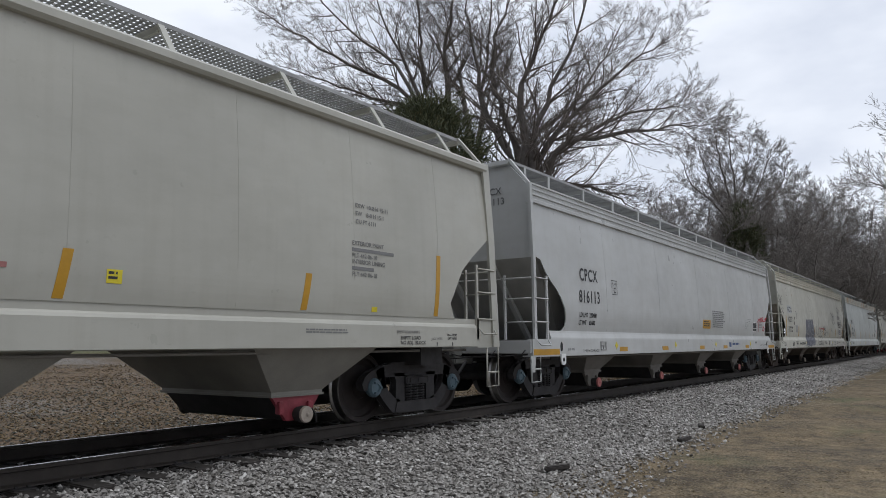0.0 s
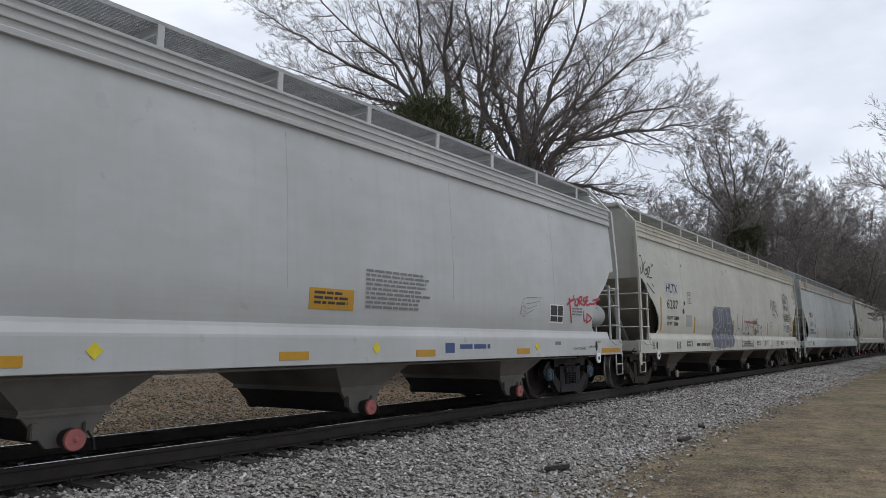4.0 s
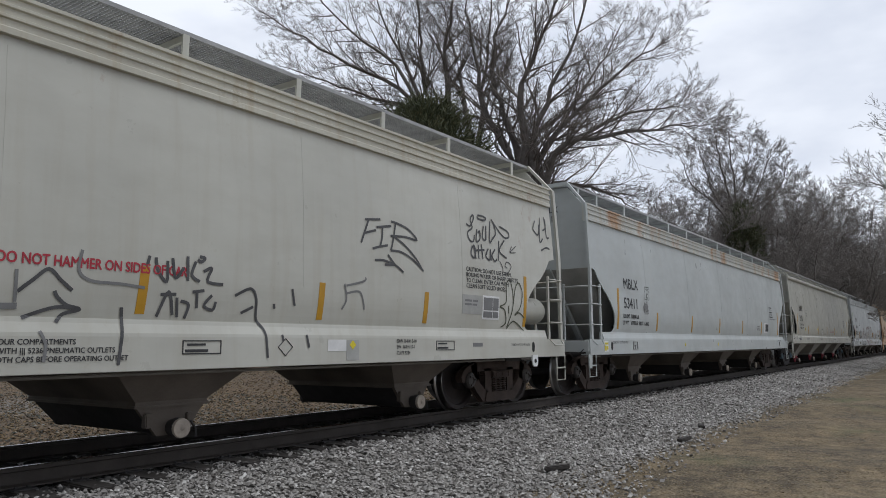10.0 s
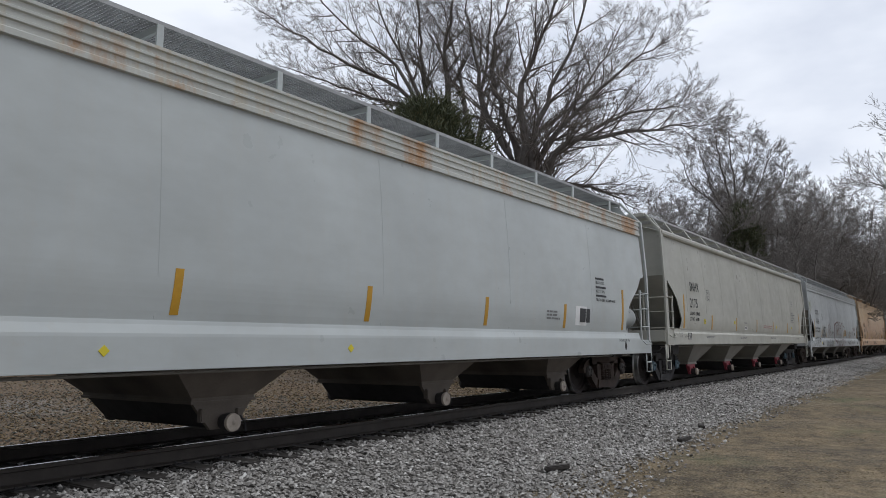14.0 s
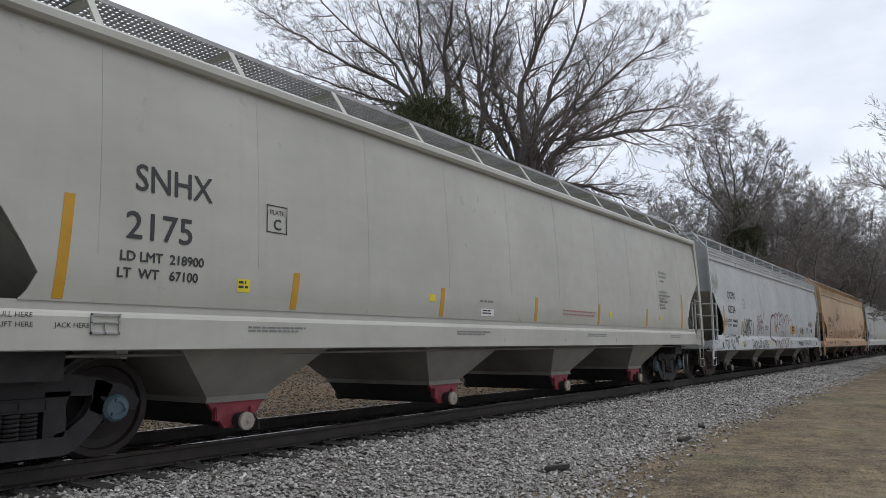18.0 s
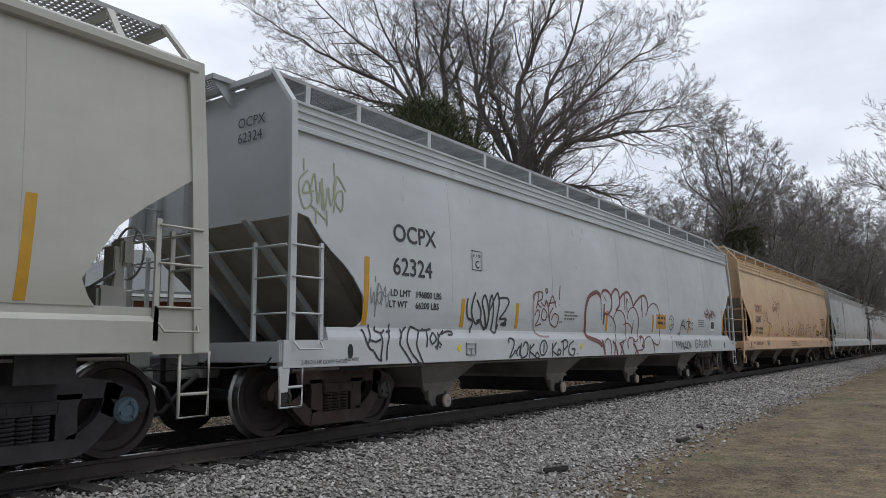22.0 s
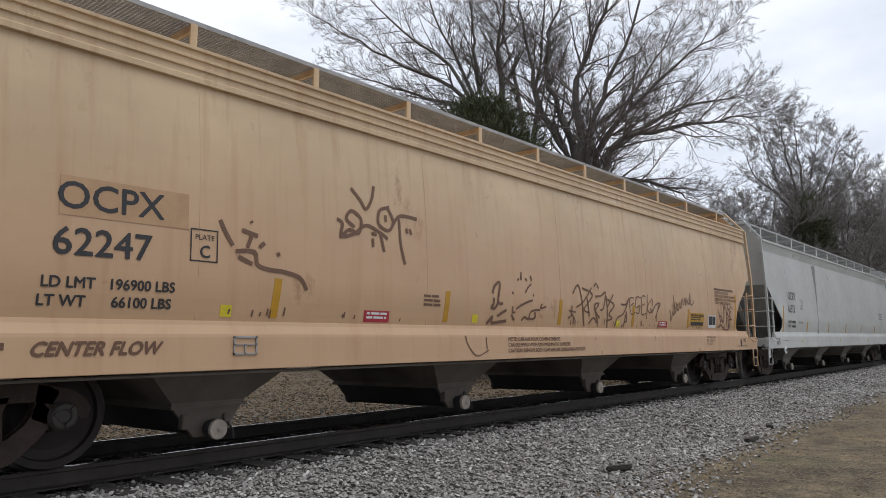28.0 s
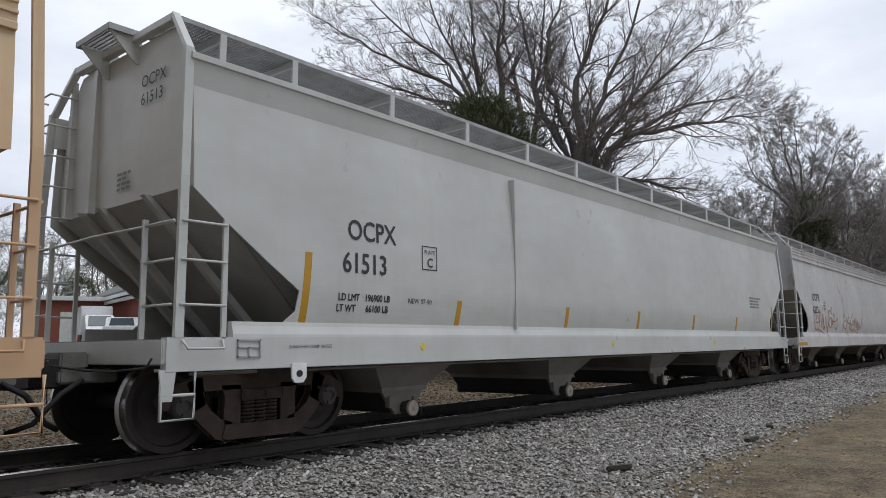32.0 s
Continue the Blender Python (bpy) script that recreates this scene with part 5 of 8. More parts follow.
# strokes of spray-paint capitals, in a unit square
PEN = {
    "H": [[(0.1, 0), (0.15, 1)], [(0.0, 0.5), (0.95, 0.55)], [(0.8, 0), (0.85, 1)]], "O": [[(0.5, 1), (0.1, 0.6), (0.3, 0.05), (0.8, 0.2), (0.85, 0.75), (0.5, 1)]],
    "R": [[(0.1, 0), (0.15, 1), (0.7, 0.95), (0.75, 0.6), (0.2, 0.5), (0.9, 0)]], "S": [[(0.85, 0.9), (0.4, 1), (0.15, 0.75), (0.6, 0.5), (0.8, 0.2), (0.4, 0), (0.05, 0.1)]],
    "E": [[(0.9, 0.95), (0.2, 0.95), (0.1, 0.5), (0.1, 0.02), (0.9, 0.05)], [(0.1, 0.5), (0.7, 0.52)]], "A": [[(0, 0), (0.45, 1), (0.9, 0)], [(0.15, 0.4), (0.85, 0.35)]],
    "U": [[(0.1, 1), (0.1, 0.25), (0.45, 0), (0.8, 0.25), (0.85, 1)]], "N": [[(0.05, 0), (0.15, 1), (0.75, 0.02), (0.85, 1)]], "F": [[(0.9, 1), (0.15, 0.95), (0.1, 0)], [(0.1, 0.5), (0.7, 0.55)]],
    "I": [[(0.5, 1), (0.45, 0)]], "L": [[(0.2, 1), (0.1, 0), (0.9, 0.08)]], "D": [[(0.1, 0), (0.15, 1), (0.85, 0.6), (0.1, 0)]], "K": [[(0.1, 0), (0.15, 1)], [(0.85, 1), (0.15, 0.45), (0.9, 0)]],
    "V": [[(0, 1), (0.4, 0), (0.9, 1)]], "G": [[(0.85, 0.85), (0.4, 1), (0.1, 0.5), (0.4, 0), (0.85, 0.2), (0.85, 0.5), (0.5, 0.5)]], "T": [[(0, 0.95), (1, 1)], [(0.5, 1), (0.45, 0)]],
    "C": [[(0.85, 0.85), (0.4, 1), (0.1, 0.5), (0.4, 0), (0.9, 0.15)]], "M": [[(0, 0), (0.15, 1), (0.45, 0.3), (0.75, 1), (0.9, 0)]], "Z": [[(0.05, 0.95), (0.9, 1), (0.1, 0.05), (0.95, 0)]],
    "P": [[(0.1, 0), (0.15, 1), (0.8, 0.85), (0.7, 0.5), (0.15, 0.45)]], "B": [[(0.1, 0), (0.12, 1), (0.7, 0.9), (0.6, 0.55), (0.15, 0.5), (0.8, 0.35), (0.7, 0.05), (0.1, 0)]], " ": [],
}


def pen_word(word, seed, wild=0.08):
    """A hand-sprayed word as strokes in the unit square."""
    rng = random.Random(seed)
    out = []
    k = len(word)
    for i, ch in enumerate(word):
        dz, s_ = rng.uniform(-wild, wild), rng.uniform(0.85, 1.1)
        for st in PEN[ch]:
            out.append([((i + u * 0.86) / k + rng.uniform(-1, 1) * wild * 0.12, dz + v * s_ + rng.uniform(-1, 1) * wild * 0.5) for u, v in st])
    return out


def scribble(seed, loops, wild=1.0):
    """A hand style that reads as no letters: hooks, slashes, loops and arrows."""
    rng = random.Random(seed)
    out = []
    start = seed * 3
    for i in range(loops):
        c, w = (i + 0.5) / loops, 0.62 / loops
        j = lambda s: rng.uniform(-s, s) * wild
        pick = (i + start) % 5
        if pick == 0:
            out.append([(c - w + j(0.02), 0.85 + j(0.12)), (c - w * 0.7, 0.1 + j(0.1)), (c - w * 0.1, 0.65 + j(0.1)), (c + w * 0.2, 0.15 + j(0.1)), (c + w * 0.9, 0.5 + j(0.15)), (c + w * 1.2, 0.95)])
        elif pick == 1:
            out.append([(c + w * 0.9, 0.70 + j(0.1)), (c - w * 0.4, 1.0 + j(0.05)), (c - w * 0.9, 0.45), (c + w * 0.1, 0.20 + j(0.08)), (c + w * 0.4, 0.6), (c - w * 0.5, 0.55), (c - w * 1.1, -0.05 + j(0.1))])
        elif pick == 2:
            out.append([(c - w * 1.2, 0.25 + j(0.1)), (c - w * 0.1, 0.9 + j(0.1)), (c + w * 0.1, 0.3 + j(0.1)), (c + w * 0.7, 0.1), (c + w * 1.0, 0.55)])
            out.append([(c - w * 0.9, 0.62 + j(0.1)), (c + w * 0.2, 0.48), (c + w * 1.3, 0.78 + j(0.15))])
        elif pick == 3:
            out.append([(c + w * 0.4, 1.05 + j(0.1)), (c - w * 0.9, 0.6), (c - w * 0.3, 0.05), (c + w * 0.8, 0.25), (c + w * 0.3, 0.7), (c - w * 0.4, 0.4), (c + w * 1.1, 0.5 + j(0.1))])
        else:
            out.append([(c - w * 0.9, 0.4 + j(0.15)), (c - w * 0.3, 0.9), (c, 0.2), (c + w * 0.5, 0.75 + j(0.1)), (c + w * 0.6, 0.1), (c + w * 1.2, 0.3)])
            out.append([(c - w * 1.0, 0.15 + j(0.1)), (c + w * 1.0, -0.05 + j(0.1))])
        if rng.random() < 0.45:
            x = c + j(w)
            out.append([(x, rng.uniform(0.9, 1.0)), (x + j(0.01), rng.uniform(1.1, 1.3))])
        if rng.random() < 0.4:
            x = c + j(w)
            out.append([(x, 0.1), (x + j(0.005), -0.28)])
    return out


def hopper_car(spec, x_front):
    """One covered hopper car with its trucks, ladders, sills, running boards and markings."""
    global LONG
    LONG = spec.get("long", 18.65)
    kind, mat = spec["kind"], PAINTS[spec["paint"]]
    chord_mat = CHORDS.get(spec["paint"], mat) if spec.get("stained") else mat
    eave = 3.78 if kind != "hexagon" else 3.80
    car = tagged(new("hopper_car"), spec["label"], "hopper car", "covered hopper cars of the train")
    low = 0.80 if kind != "hexagon" else 0.97
    for far in (False, True):
        part("side_sheet", side_mesh(kind, far, mat), car)
        part("side_sill", sill_mesh(kind, far, mat), car)
        part("top_chord", chord_mesh(kind, far, chord_mat), car, spec.get("chord_label", ""))
        for rear in (False, True):
            part("corner_post", post_mesh(kind, far, rear, mat), car)
        # running board, its brackets and its far-end platform
        g = part("running_board", grate_mesh(*((0.068, 0.026) if kind == "hexagon" else (0.042, 0.019))), car, "grey steel grating walkway", kind="stuff")
        if far:
            g.matrix_basis = Matrix.Translation((LONG, 0, 0)) @ Matrix.Rotation(math.pi, 4, "Z")
        s_ = 1 if far else -1
        bmb = cached(("bracket", kind, far, mat.name), lambda: bracket_mesh(kind, s_, mat))
        first, step = (1.78, 1.61) if kind == "hexagon" else (1.74, 1.59)
        for x in [0.80] + [first + step * k for k in range(10)] + [LONG - 0.85]:
            b_ = part("board_bracket", bmb, car)
            b_.matrix_basis = pose(x, 0, 0)
    crown = 0.27 if kind == "hexagon" else 0.15
    part("roof", roof_mesh(eave, mat, crown), car)
    for rear in (False, True):
        def fx(x, rear=rear):
            return LONG - x if rear else x
        brow = 2.70 if kind == "hexagon" else 2.52
        part("end_sheet", end_mesh(rear, eave, mat, brow, kind == "hexagon"), car)
        part("slope_sheet", slope_mesh(rear, SLOPE_MATS[2 if kind == "hexagon" else 1 if spec["paint"] in ("ivory", "tan", "pink", "snow") else 0], brow), car, "dusty sloping end sheet")
        p_ = part("end_platform", platform_mesh(), car, "grey steel grating step", kind="stuff")
        if rear:
            p_.matrix_basis = Matrix.Translation((LONG, 0, 0)) @ Matrix.Rotation(math.pi, 4, "Z")
        part("end_sill", cached(("endsill", rear, low, mat.name), lambda: end_sill_mesh(rear, low, mat)), car, "painted steel end sill")
        part("end_deck", cached(("enddeck", rear), lambda: end_deck_mesh(rear)), car, "dusty grey steel end deck")
        part("end_beam", cached(("end_beam", rear, LONG, mat.name), lambda: end_beam_mesh(fx(0.25), mat)), car)
        for yy in (-0.27, 0.40):
            part("platform_bracket", cached(("pbracket", rear, yy, mat.name), lambda: platform_bracket_mesh(rear, yy, mat)), car)
        part("handrail", rods_mesh(("handrail", rear), [[(fx(0.06), -1.56, 2.13), (fx(0.04), 0, 2.15), (fx(0.06), 1.56, 2.13)]], 0.014, mat), car)
        for nm, poly, yy, ww in end_bars(rear, kind):
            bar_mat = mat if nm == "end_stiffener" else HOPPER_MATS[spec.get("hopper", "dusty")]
            part(nm, cached((nm, tuple(poly), yy, rear, bar_mat.name), lambda: end_bar_mesh(nm, poly, yy, ww, rear, bar_mat)), car)
        part("coupler", cached(("coupler", rear), lambda: coupler_mesh(rear)), car, "dark steel coupler")
        part("air_hose", rods_mesh(("air_hose", rear), [[(fx(-0.15), -0.35, 0.72), (fx(-0.35), -0.38, 0.60), (fx(-0.55), -0.30, 0.34), (fx(-0.72), -0.15, 0.26)]], 0.028, M_HOSE), car)
        part("uncoupling_lever", rods_mesh(("lever", rear), [[(fx(-0.08), -1.50, 0.92), (fx(-0.08), -1.42, 0.84), (fx(-0.09), -0.8, 0.80), (fx(-0.10), -0.28, 0.80)], [(fx(-0.10), -0.28, 0.80), (fx(-0.40), -0.22, 0.86)]], 0.011, M_TRUCK), car)
        for far in (False, True):
            s_ = 1 if far else -1
            # ladder of the side and of the end: two stiles, rungs
            zs = (1.39, 1.79, 2.14)
            part("ladder_stile", cached(("stile", rear, far, mat.name), lambda: stile_mesh(fx, 0.56, s_ * 1.60, s_, mat)), car)
            part("ladder_stile", cached(("end_stile", rear, far, mat.name), lambda: stile_mesh(fx, 0.05, s_ * 1.06, s_, mat)), car)
            for z in zs:
                part("ladder_rung", rods_mesh(("ladder_rung", rear, far, z), [[(fx(0.10), s_ * 1.615, z), (fx(0.56), s_ * 1.615, z)]], 0.013, mat), car)
                part("ladder_rung", rods_mesh(("end_rung", rear, far, z), [[(fx(0.05), s_ * 1.56, z), (fx(0.05), s_ * 1.06, z)]], 0.013, mat), car)
            for k in range(5 if s_ > 0 else 0):
                z = 2.5 + 0.36 * k
                part("ladder_rung", rods_mesh(("far_rung", rear, far, k), [[(fx(0.12), s_ * 1.57, z), (fx(-0.02), s_ * 1.57, z), (fx(-0.02), s_ * 1.15, z), (fx(0.28), s_ * 1.15, z)]], 0.012, mat), car)
            part("grab_iron", rods_mesh(("grab_iron", rear, far, low), [[(fx(0.14), s_ * 1.61, low + 0.28), (fx(0.16), s_ * 1.67, low + 0.20), (fx(0.52), s_ * 1.67, low + 0.20), (fx(0.54), s_ * 1.61, low + 0.28)]], 0.012, mat), car)
            part("sill_step", rods_mesh(("sill_step", rear, far, low), [[(fx(-0.03), s_ * 1.58, low + 0.02), (fx(-0.03), s_ * 1.58, 0.39), (fx(0.29), s_ * 1.58, 0.39), (fx(0.29), s_ * 1.58, low + 0.02)],
                                                                  [(fx(-0.03), s_ * 1.58, 0.60), (fx(0.29), s_ * 1.58, 0.60)]], 0.016, mat), car)
    # brake gear on the end that trails
    brake = spec.get("brake", "full")
    if brake == "full":
        bm = bmesh.new()
        lathe_y(bm, [(0.02, -1.05), (0.2, -1.0), (0.235, -0.9), (0.235, 0.1), (0.2, 0.2), (0.02, 0.25)], 22)
        tank = part("brake_reservoir", cached(("tank", mat.name), lambda: finish(bm, "brake_reservoir", mat, True)), car, "cylindrical air tank")
        tank.matrix_basis = Matrix.Translation((LONG - 0.82, 0, 1.60)) @ Matrix.Rotation(math.pi / 2, 4, "Z") @ Matrix.Translation((-1.15, 0.42, 0))
    if brake != "none":
        bm2 = bmesh.new()
        ring = [(0.0, 0.27 * math.cos(a), 0.27 * math.sin(a)) for a in [6.2832 * k / 20 for k in range(21)]]
        rod(bm2, ring, 0.014, 5)
        for a in (0, 2.09, 4.19):
            rod(bm2, [(0, 0, 0), (0, 0.27 * math.cos(a), 0.27 * math.sin(a))], 0.01, 5)
        hw = part("brake_wheel", cached(("handwheel",), lambda: finish(bm2, "brake_wheel", M_GRATE)), car)
        hw.matrix_basis = pose(LONG - 0.22, -0.55, 2.0)
        bm3 = bmesh.new()
        box(bm3, LONG - 0.75, LONG - 0.45, -0.95, -0.55, 1.15, 1.62, 0.03)
        part("brake_valve", cached(("valve", mat.name), lambda: finish(bm3, "brake_valve", mat)), car)
        bm4 = bmesh.new()
        box(bm4, LONG - 0.42, LONG - 0.30, -0.62, -0.42, 1.1, 2.05, 0.01)
        part("brake_stand", cached(("bstand", mat.name), lambda: finish(bm4, "brake_stand", mat)), car)
        bm5 = bmesh.new()
        box(bm5, LONG - 0.36, LONG - 0.22, -0.66, -0.42, 1.86, 2.14, 0.03)
        part("gear_housing", cached(("ghouse", mat.name), lambda: finish(bm5, "gear_housing", mat)), car)
        part("brake_rod", rods_mesh(("brake_rod",), [[(LONG - 0.55, -0.75, 1.5), (LONG - 0.5, -0.6, 1.7), (LONG - 0.36, -0.5, 1.2), (LONG - 0.9, -0.35, 1.1)]], 0.018, M_GRATE), car)
        part("air_pipe", rods_mesh(("air_pipe",), [[(LONG - 0.8, -0.9, 1.6), (LONG - 0.62, -1.0, 1.75), (LONG - 0.55, -0.8, 1.6), (LONG - 0.5, -0.5, 1.15)], [(LONG - 1.0, -0.5, 1.45), (LONG - 0.7, -0.2, 1.3), (LONG - 0.3, -0.1, 1.12)]], 0.016, M_GRATE), car)
    # underframe
    for x in (1.375, LONG - 1.375):
        bm = bmesh.new()
        box(bm, x - 1.2, x + 1.2, -0.22, 0.22, 0.72, 1.05)
        box(bm, x - 0.25, x + 0.25, -1.35, 1.35, 0.74, 0.98)
        part("stub_sill", finish(bm, "stub_sill", M_STEEL_DARK), car, "dark steel draft sill")
    part("train_pipe", rods_mesh(("train_pipe", kind), [[(0.4, -1.30, low - 0.035), (6.0, -1.42, low - 0.03), (12.0, -1.42, low - 0.03), (18.2, -1.30, low - 0.035)]], 0.018, HOPPER_MATS["dusty"]), car)
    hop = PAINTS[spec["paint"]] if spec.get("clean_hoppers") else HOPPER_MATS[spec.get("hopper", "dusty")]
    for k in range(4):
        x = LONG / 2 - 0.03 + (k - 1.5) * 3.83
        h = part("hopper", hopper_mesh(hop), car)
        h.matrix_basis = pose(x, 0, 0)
        gt = part("outlet_gate", gate_mesh(M_REDPAINT if spec.get("red_gates") else hop), h, "worn red outlet gate" if spec.get("red_gates") else "")
        part("outlet_trough", trough_mesh(), h, "dark outlet trough")
        pp = part("outlet_pipe", pipe_mesh(), h)
        pp.matrix_basis = pose(0.02, 0, 0.225)
        oc = part("outlet_cap", outcap_mesh((M_CAPRED if spec.get("red_caps") else M_CAPPALE)), h, "round outlet cap")
        oc.matrix_basis = pose(0.02, 0, 0.225)
    tmat = M_TRUCK if spec.get("grey_trucks") else M_TRUCK_RUST
    cmat = M_CAP if spec.get("grey_trucks") else M_CAP_DARK
    sets = []
    for x in (1.375, LONG - 1.375):
        for s_ in (-1, 1):
            fr = part("side_frame", frame_mesh(tmat), car, "cast steel truck side frame")
            fr.matrix_basis = pose(x, s_ * 1.0, 0, 0, 0, 0 if s_ < 0 else 180)
            for k in (-0.14, 0.0, 0.14):
                sp = part("spring", spring_mesh(tmat), fr)
                sp.matrix_basis = pose(k, -0.02, 0)
        bm = bmesh.new()
        box(bm, x - 0.22, x + 0.22, -1.0, 1.0, 0.47, 0.66, 0.02)
        # dark blocks added behind the springs, in place of the shade seen between them
        for s_ in (-1, 1):
            box(bm, x - 0.30, x + 0.30, *sorted((s_ * 0.86, s_ * 0.92)), 0.20, 0.50)
        part("truck_bolster", finish(bm, "truck_bolster", tmat), car)
        for dx in (-0.889, 0.889):
            ax = part("wheelset", axle_mesh(), car)
            for s_ in (-1, 1):
                w_ = part("wheel", wheel_mesh(), ax, "brown steel wheel with a bright tread")
                w_.matrix_basis = pose(0, s_ * 0.755, 0, 0, 0, 0 if s_ < 0 else 180)
                c_ = part("bearing_cap", cap_mesh(cmat), ax)
                c_.matrix_basis = pose(0, s_ * 1.055, 0, 0, 0, 0 if s_ < 0 else 180)
            sets.append((ax, x + dx))
    return car, sets


def seams(car, xs, mat, z0=1.26, z1=3.42):
    """Vertical weld beads on the near side sheet."""
    for x in xs:
        part("weld_seam", strip_mesh("weld_seam", x, x + 0.022, z0, z1, mat, lift=0.0035), car)


def bracket_mesh(kind, s_, mat):
    """An upright under the running board's edge and the bearer that runs in under the grating."""
    bm = bmesh.new()
    w = 0.038
    y_low = 1.36 if kind == "hexagon" else 1.075
    a = [(-w, 3.86), (w, 3.86), (w, 4.262), (-w, 4.262)]
    v1 = [bm.verts.new((x, s_ * (y_low if z < 4 else 1.085), z)) for x, z in a]
    v2 = [bm.verts.new((x, s_ * (y_low - 0.03 if z < 4 else 1.06), z)) for x, z in a]
    bm.faces.new(v1)
    bm.faces.new(v2[::-1])
    for k in range(4):
        bm.faces.new((v1[k], v1[(k + 1) % 4], v2[(k + 1) % 4], v2[k]))
    y0, y1 = sorted((s_ * 1.06, s_ * 0.42))
    box(bm, -0.02, 0.02, y0, y1, 4.19, 4.262)
    y0, y1 = sorted((s_ * 0.46, s_ * 0.42))
    box(bm, -0.02, 0.02, y0, y1, 3.94, 4.262)
    return finish(bm, "board_bracket", mat)


def end_sill_mesh(rear, low, mat):
    bm = bmesh.new()
    def fx(x):
        return LONG - x if rear else x
    a, b = sorted((fx(-0.03), fx(0.05)))
    box(bm, a, b, -1.575, 1.575, 0.86 if low < 0.9 else 1.06, 1.08 if low < 0.9 else 1.34, 0.01)
    return finish(bm, "end_sill", mat)


def end_deck_mesh(rear):
    """The deck plate over the coupler, and the draft box under it."""
    bm = bmesh.new()
    def fx(x):
        return LONG - x if rear else x
    a, b = sorted((fx(0.052), fx(0.62)))
    box(bm, a, b, -1.40, 1.40, 1.05, 1.09)
    a, b = sorted((fx(-0.32), fx(0.25)))
    box(bm, a, b, -0.24, 0.24, 0.68, 0.815, 0.02)
    box(bm, *sorted((fx(-0.30), fx(-0.032))), -0.20, 0.20, 0.815, 0.98, 0.02)
    return finish(bm, "end_deck", M_DECK)


def end_bars(rear, kind):
    """Profiles and places of the posts and braces that carry the slope sheet over the end deck."""
    out = []
    for y in (-0.42, 0.42) if kind == "hexagon" else ():
        out.append(("end_post", [(0.62, 1.1), (0.72, 1.1), (0.72, 2.25), (0.62, 2.25)], y, 0.05))
        out.append(("end_brace", [(0.28, 2.5), (0.36, 2.5), (1.75, 1.15), (1.66, 1.15)], y, 0.04))
    for y in (0.62, 1.22) if kind != "hexagon" else ():
        out.append(("end_stiffener", [(0.22, 2.5), (0.30, 2.5), (0.30, 4.16), (0.25, 4.16)], y, 0.035))
        out.append(("end_stiffener", [(0.22, 2.53), (0.31, 2.53), (1.72, 1.10), (1.60, 1.10)], y * 0.78 - 0.12, 0.045))
    if kind != "hexagon":
        out.append(("end_stiffener", [(0.22, 2.53), (0.30, 2.53), (1.72, 1.10), (1.60, 1.10)], -0.62, 0.045))
    return out


def end_bar_mesh(name, poly, y, w, rear, mat):
    bm = bmesh.new()
    prism(bm, [(LONG - x if rear else x, z) for x, z in poly], y - w, y + w)
    return finish(bm, name, mat)


def coupler_mesh(rear):
    bm = bmesh.new()
    def fx(x):
        return LONG - x if rear else x
    prism(bm, [(fx(0.0), 0.70), (fx(-0.62), 0.70), (fx(-0.62), 0.88), (fx(0.0), 0.88)], -0.07, 0.07)
    prism(bm, [(fx(-0.42), 0.64), (fx(-0.74), 0.64), (fx(-0.74), 0.94), (fx(-0.42), 0.94)], -0.17, 0.12)
    bmesh.ops.bevel(bm, geom=bm.edges[:], offset=0.02, segments=1, affect="EDGES")
    return finish(bm, "coupler", M_STEEL_DARK)


def stile_mesh(fx, x, y, s_, mat):
    bm = bmesh.new()
    a, b = sorted((fx(x - 0.025), fx(x + 0.025)))
    c, d = sorted((y, y - s_ * 0.03))
    box(bm, a, b, c, d, 1.09, 2.20)
    return finish(bm, "ladder_stile", mat)


SLOPE_MATS = (matte("dusty_slope_paint", (0.44, 0.44, 0.425), 0.7, 0, 0.25, 1.6), matte("brown_stained_slope_paint", (0.37, 0.335, 0.285), 0.75, 0, 0.3, 1.6), matte("dusty_cream_slope_paint", (0.45, 0.44, 0.39), 0.7, 0, 0.2, 1.6))
# soiled hopper paints, with the deep shade under the car darkened into the colour
HOPPER_MATS = {"dusty": matte("shaded_dusty_hopper_paint", (0.21, 0.195, 0.175), 0.75, 0, 0.25, 2.0), "brown": matte("shaded_grimy_hopper_paint", (0.14, 0.118, 0.098), 0.8, 0, 0.3, 2.0), "pale": matte("pale_hopper_paint", (0.285, 0.272, 0.24), 0.6, 0, 0.2, 2.0)}


# ---- markings ----
def stripe(car, x, z0, z1, w=0.09, skew=None):
    part("reflective_stripe", strip_mesh("reflective_stripe", x, x + w, z0, z1, M_YELLOW, skew=0.03 if skew is None else skew), car, "amber reflective stripe")


def word(car, name, text, x, z, h, mat=None, **kw):
    part(name, letters(text, x, z, h, mat or M_BLACK, **kw), car)


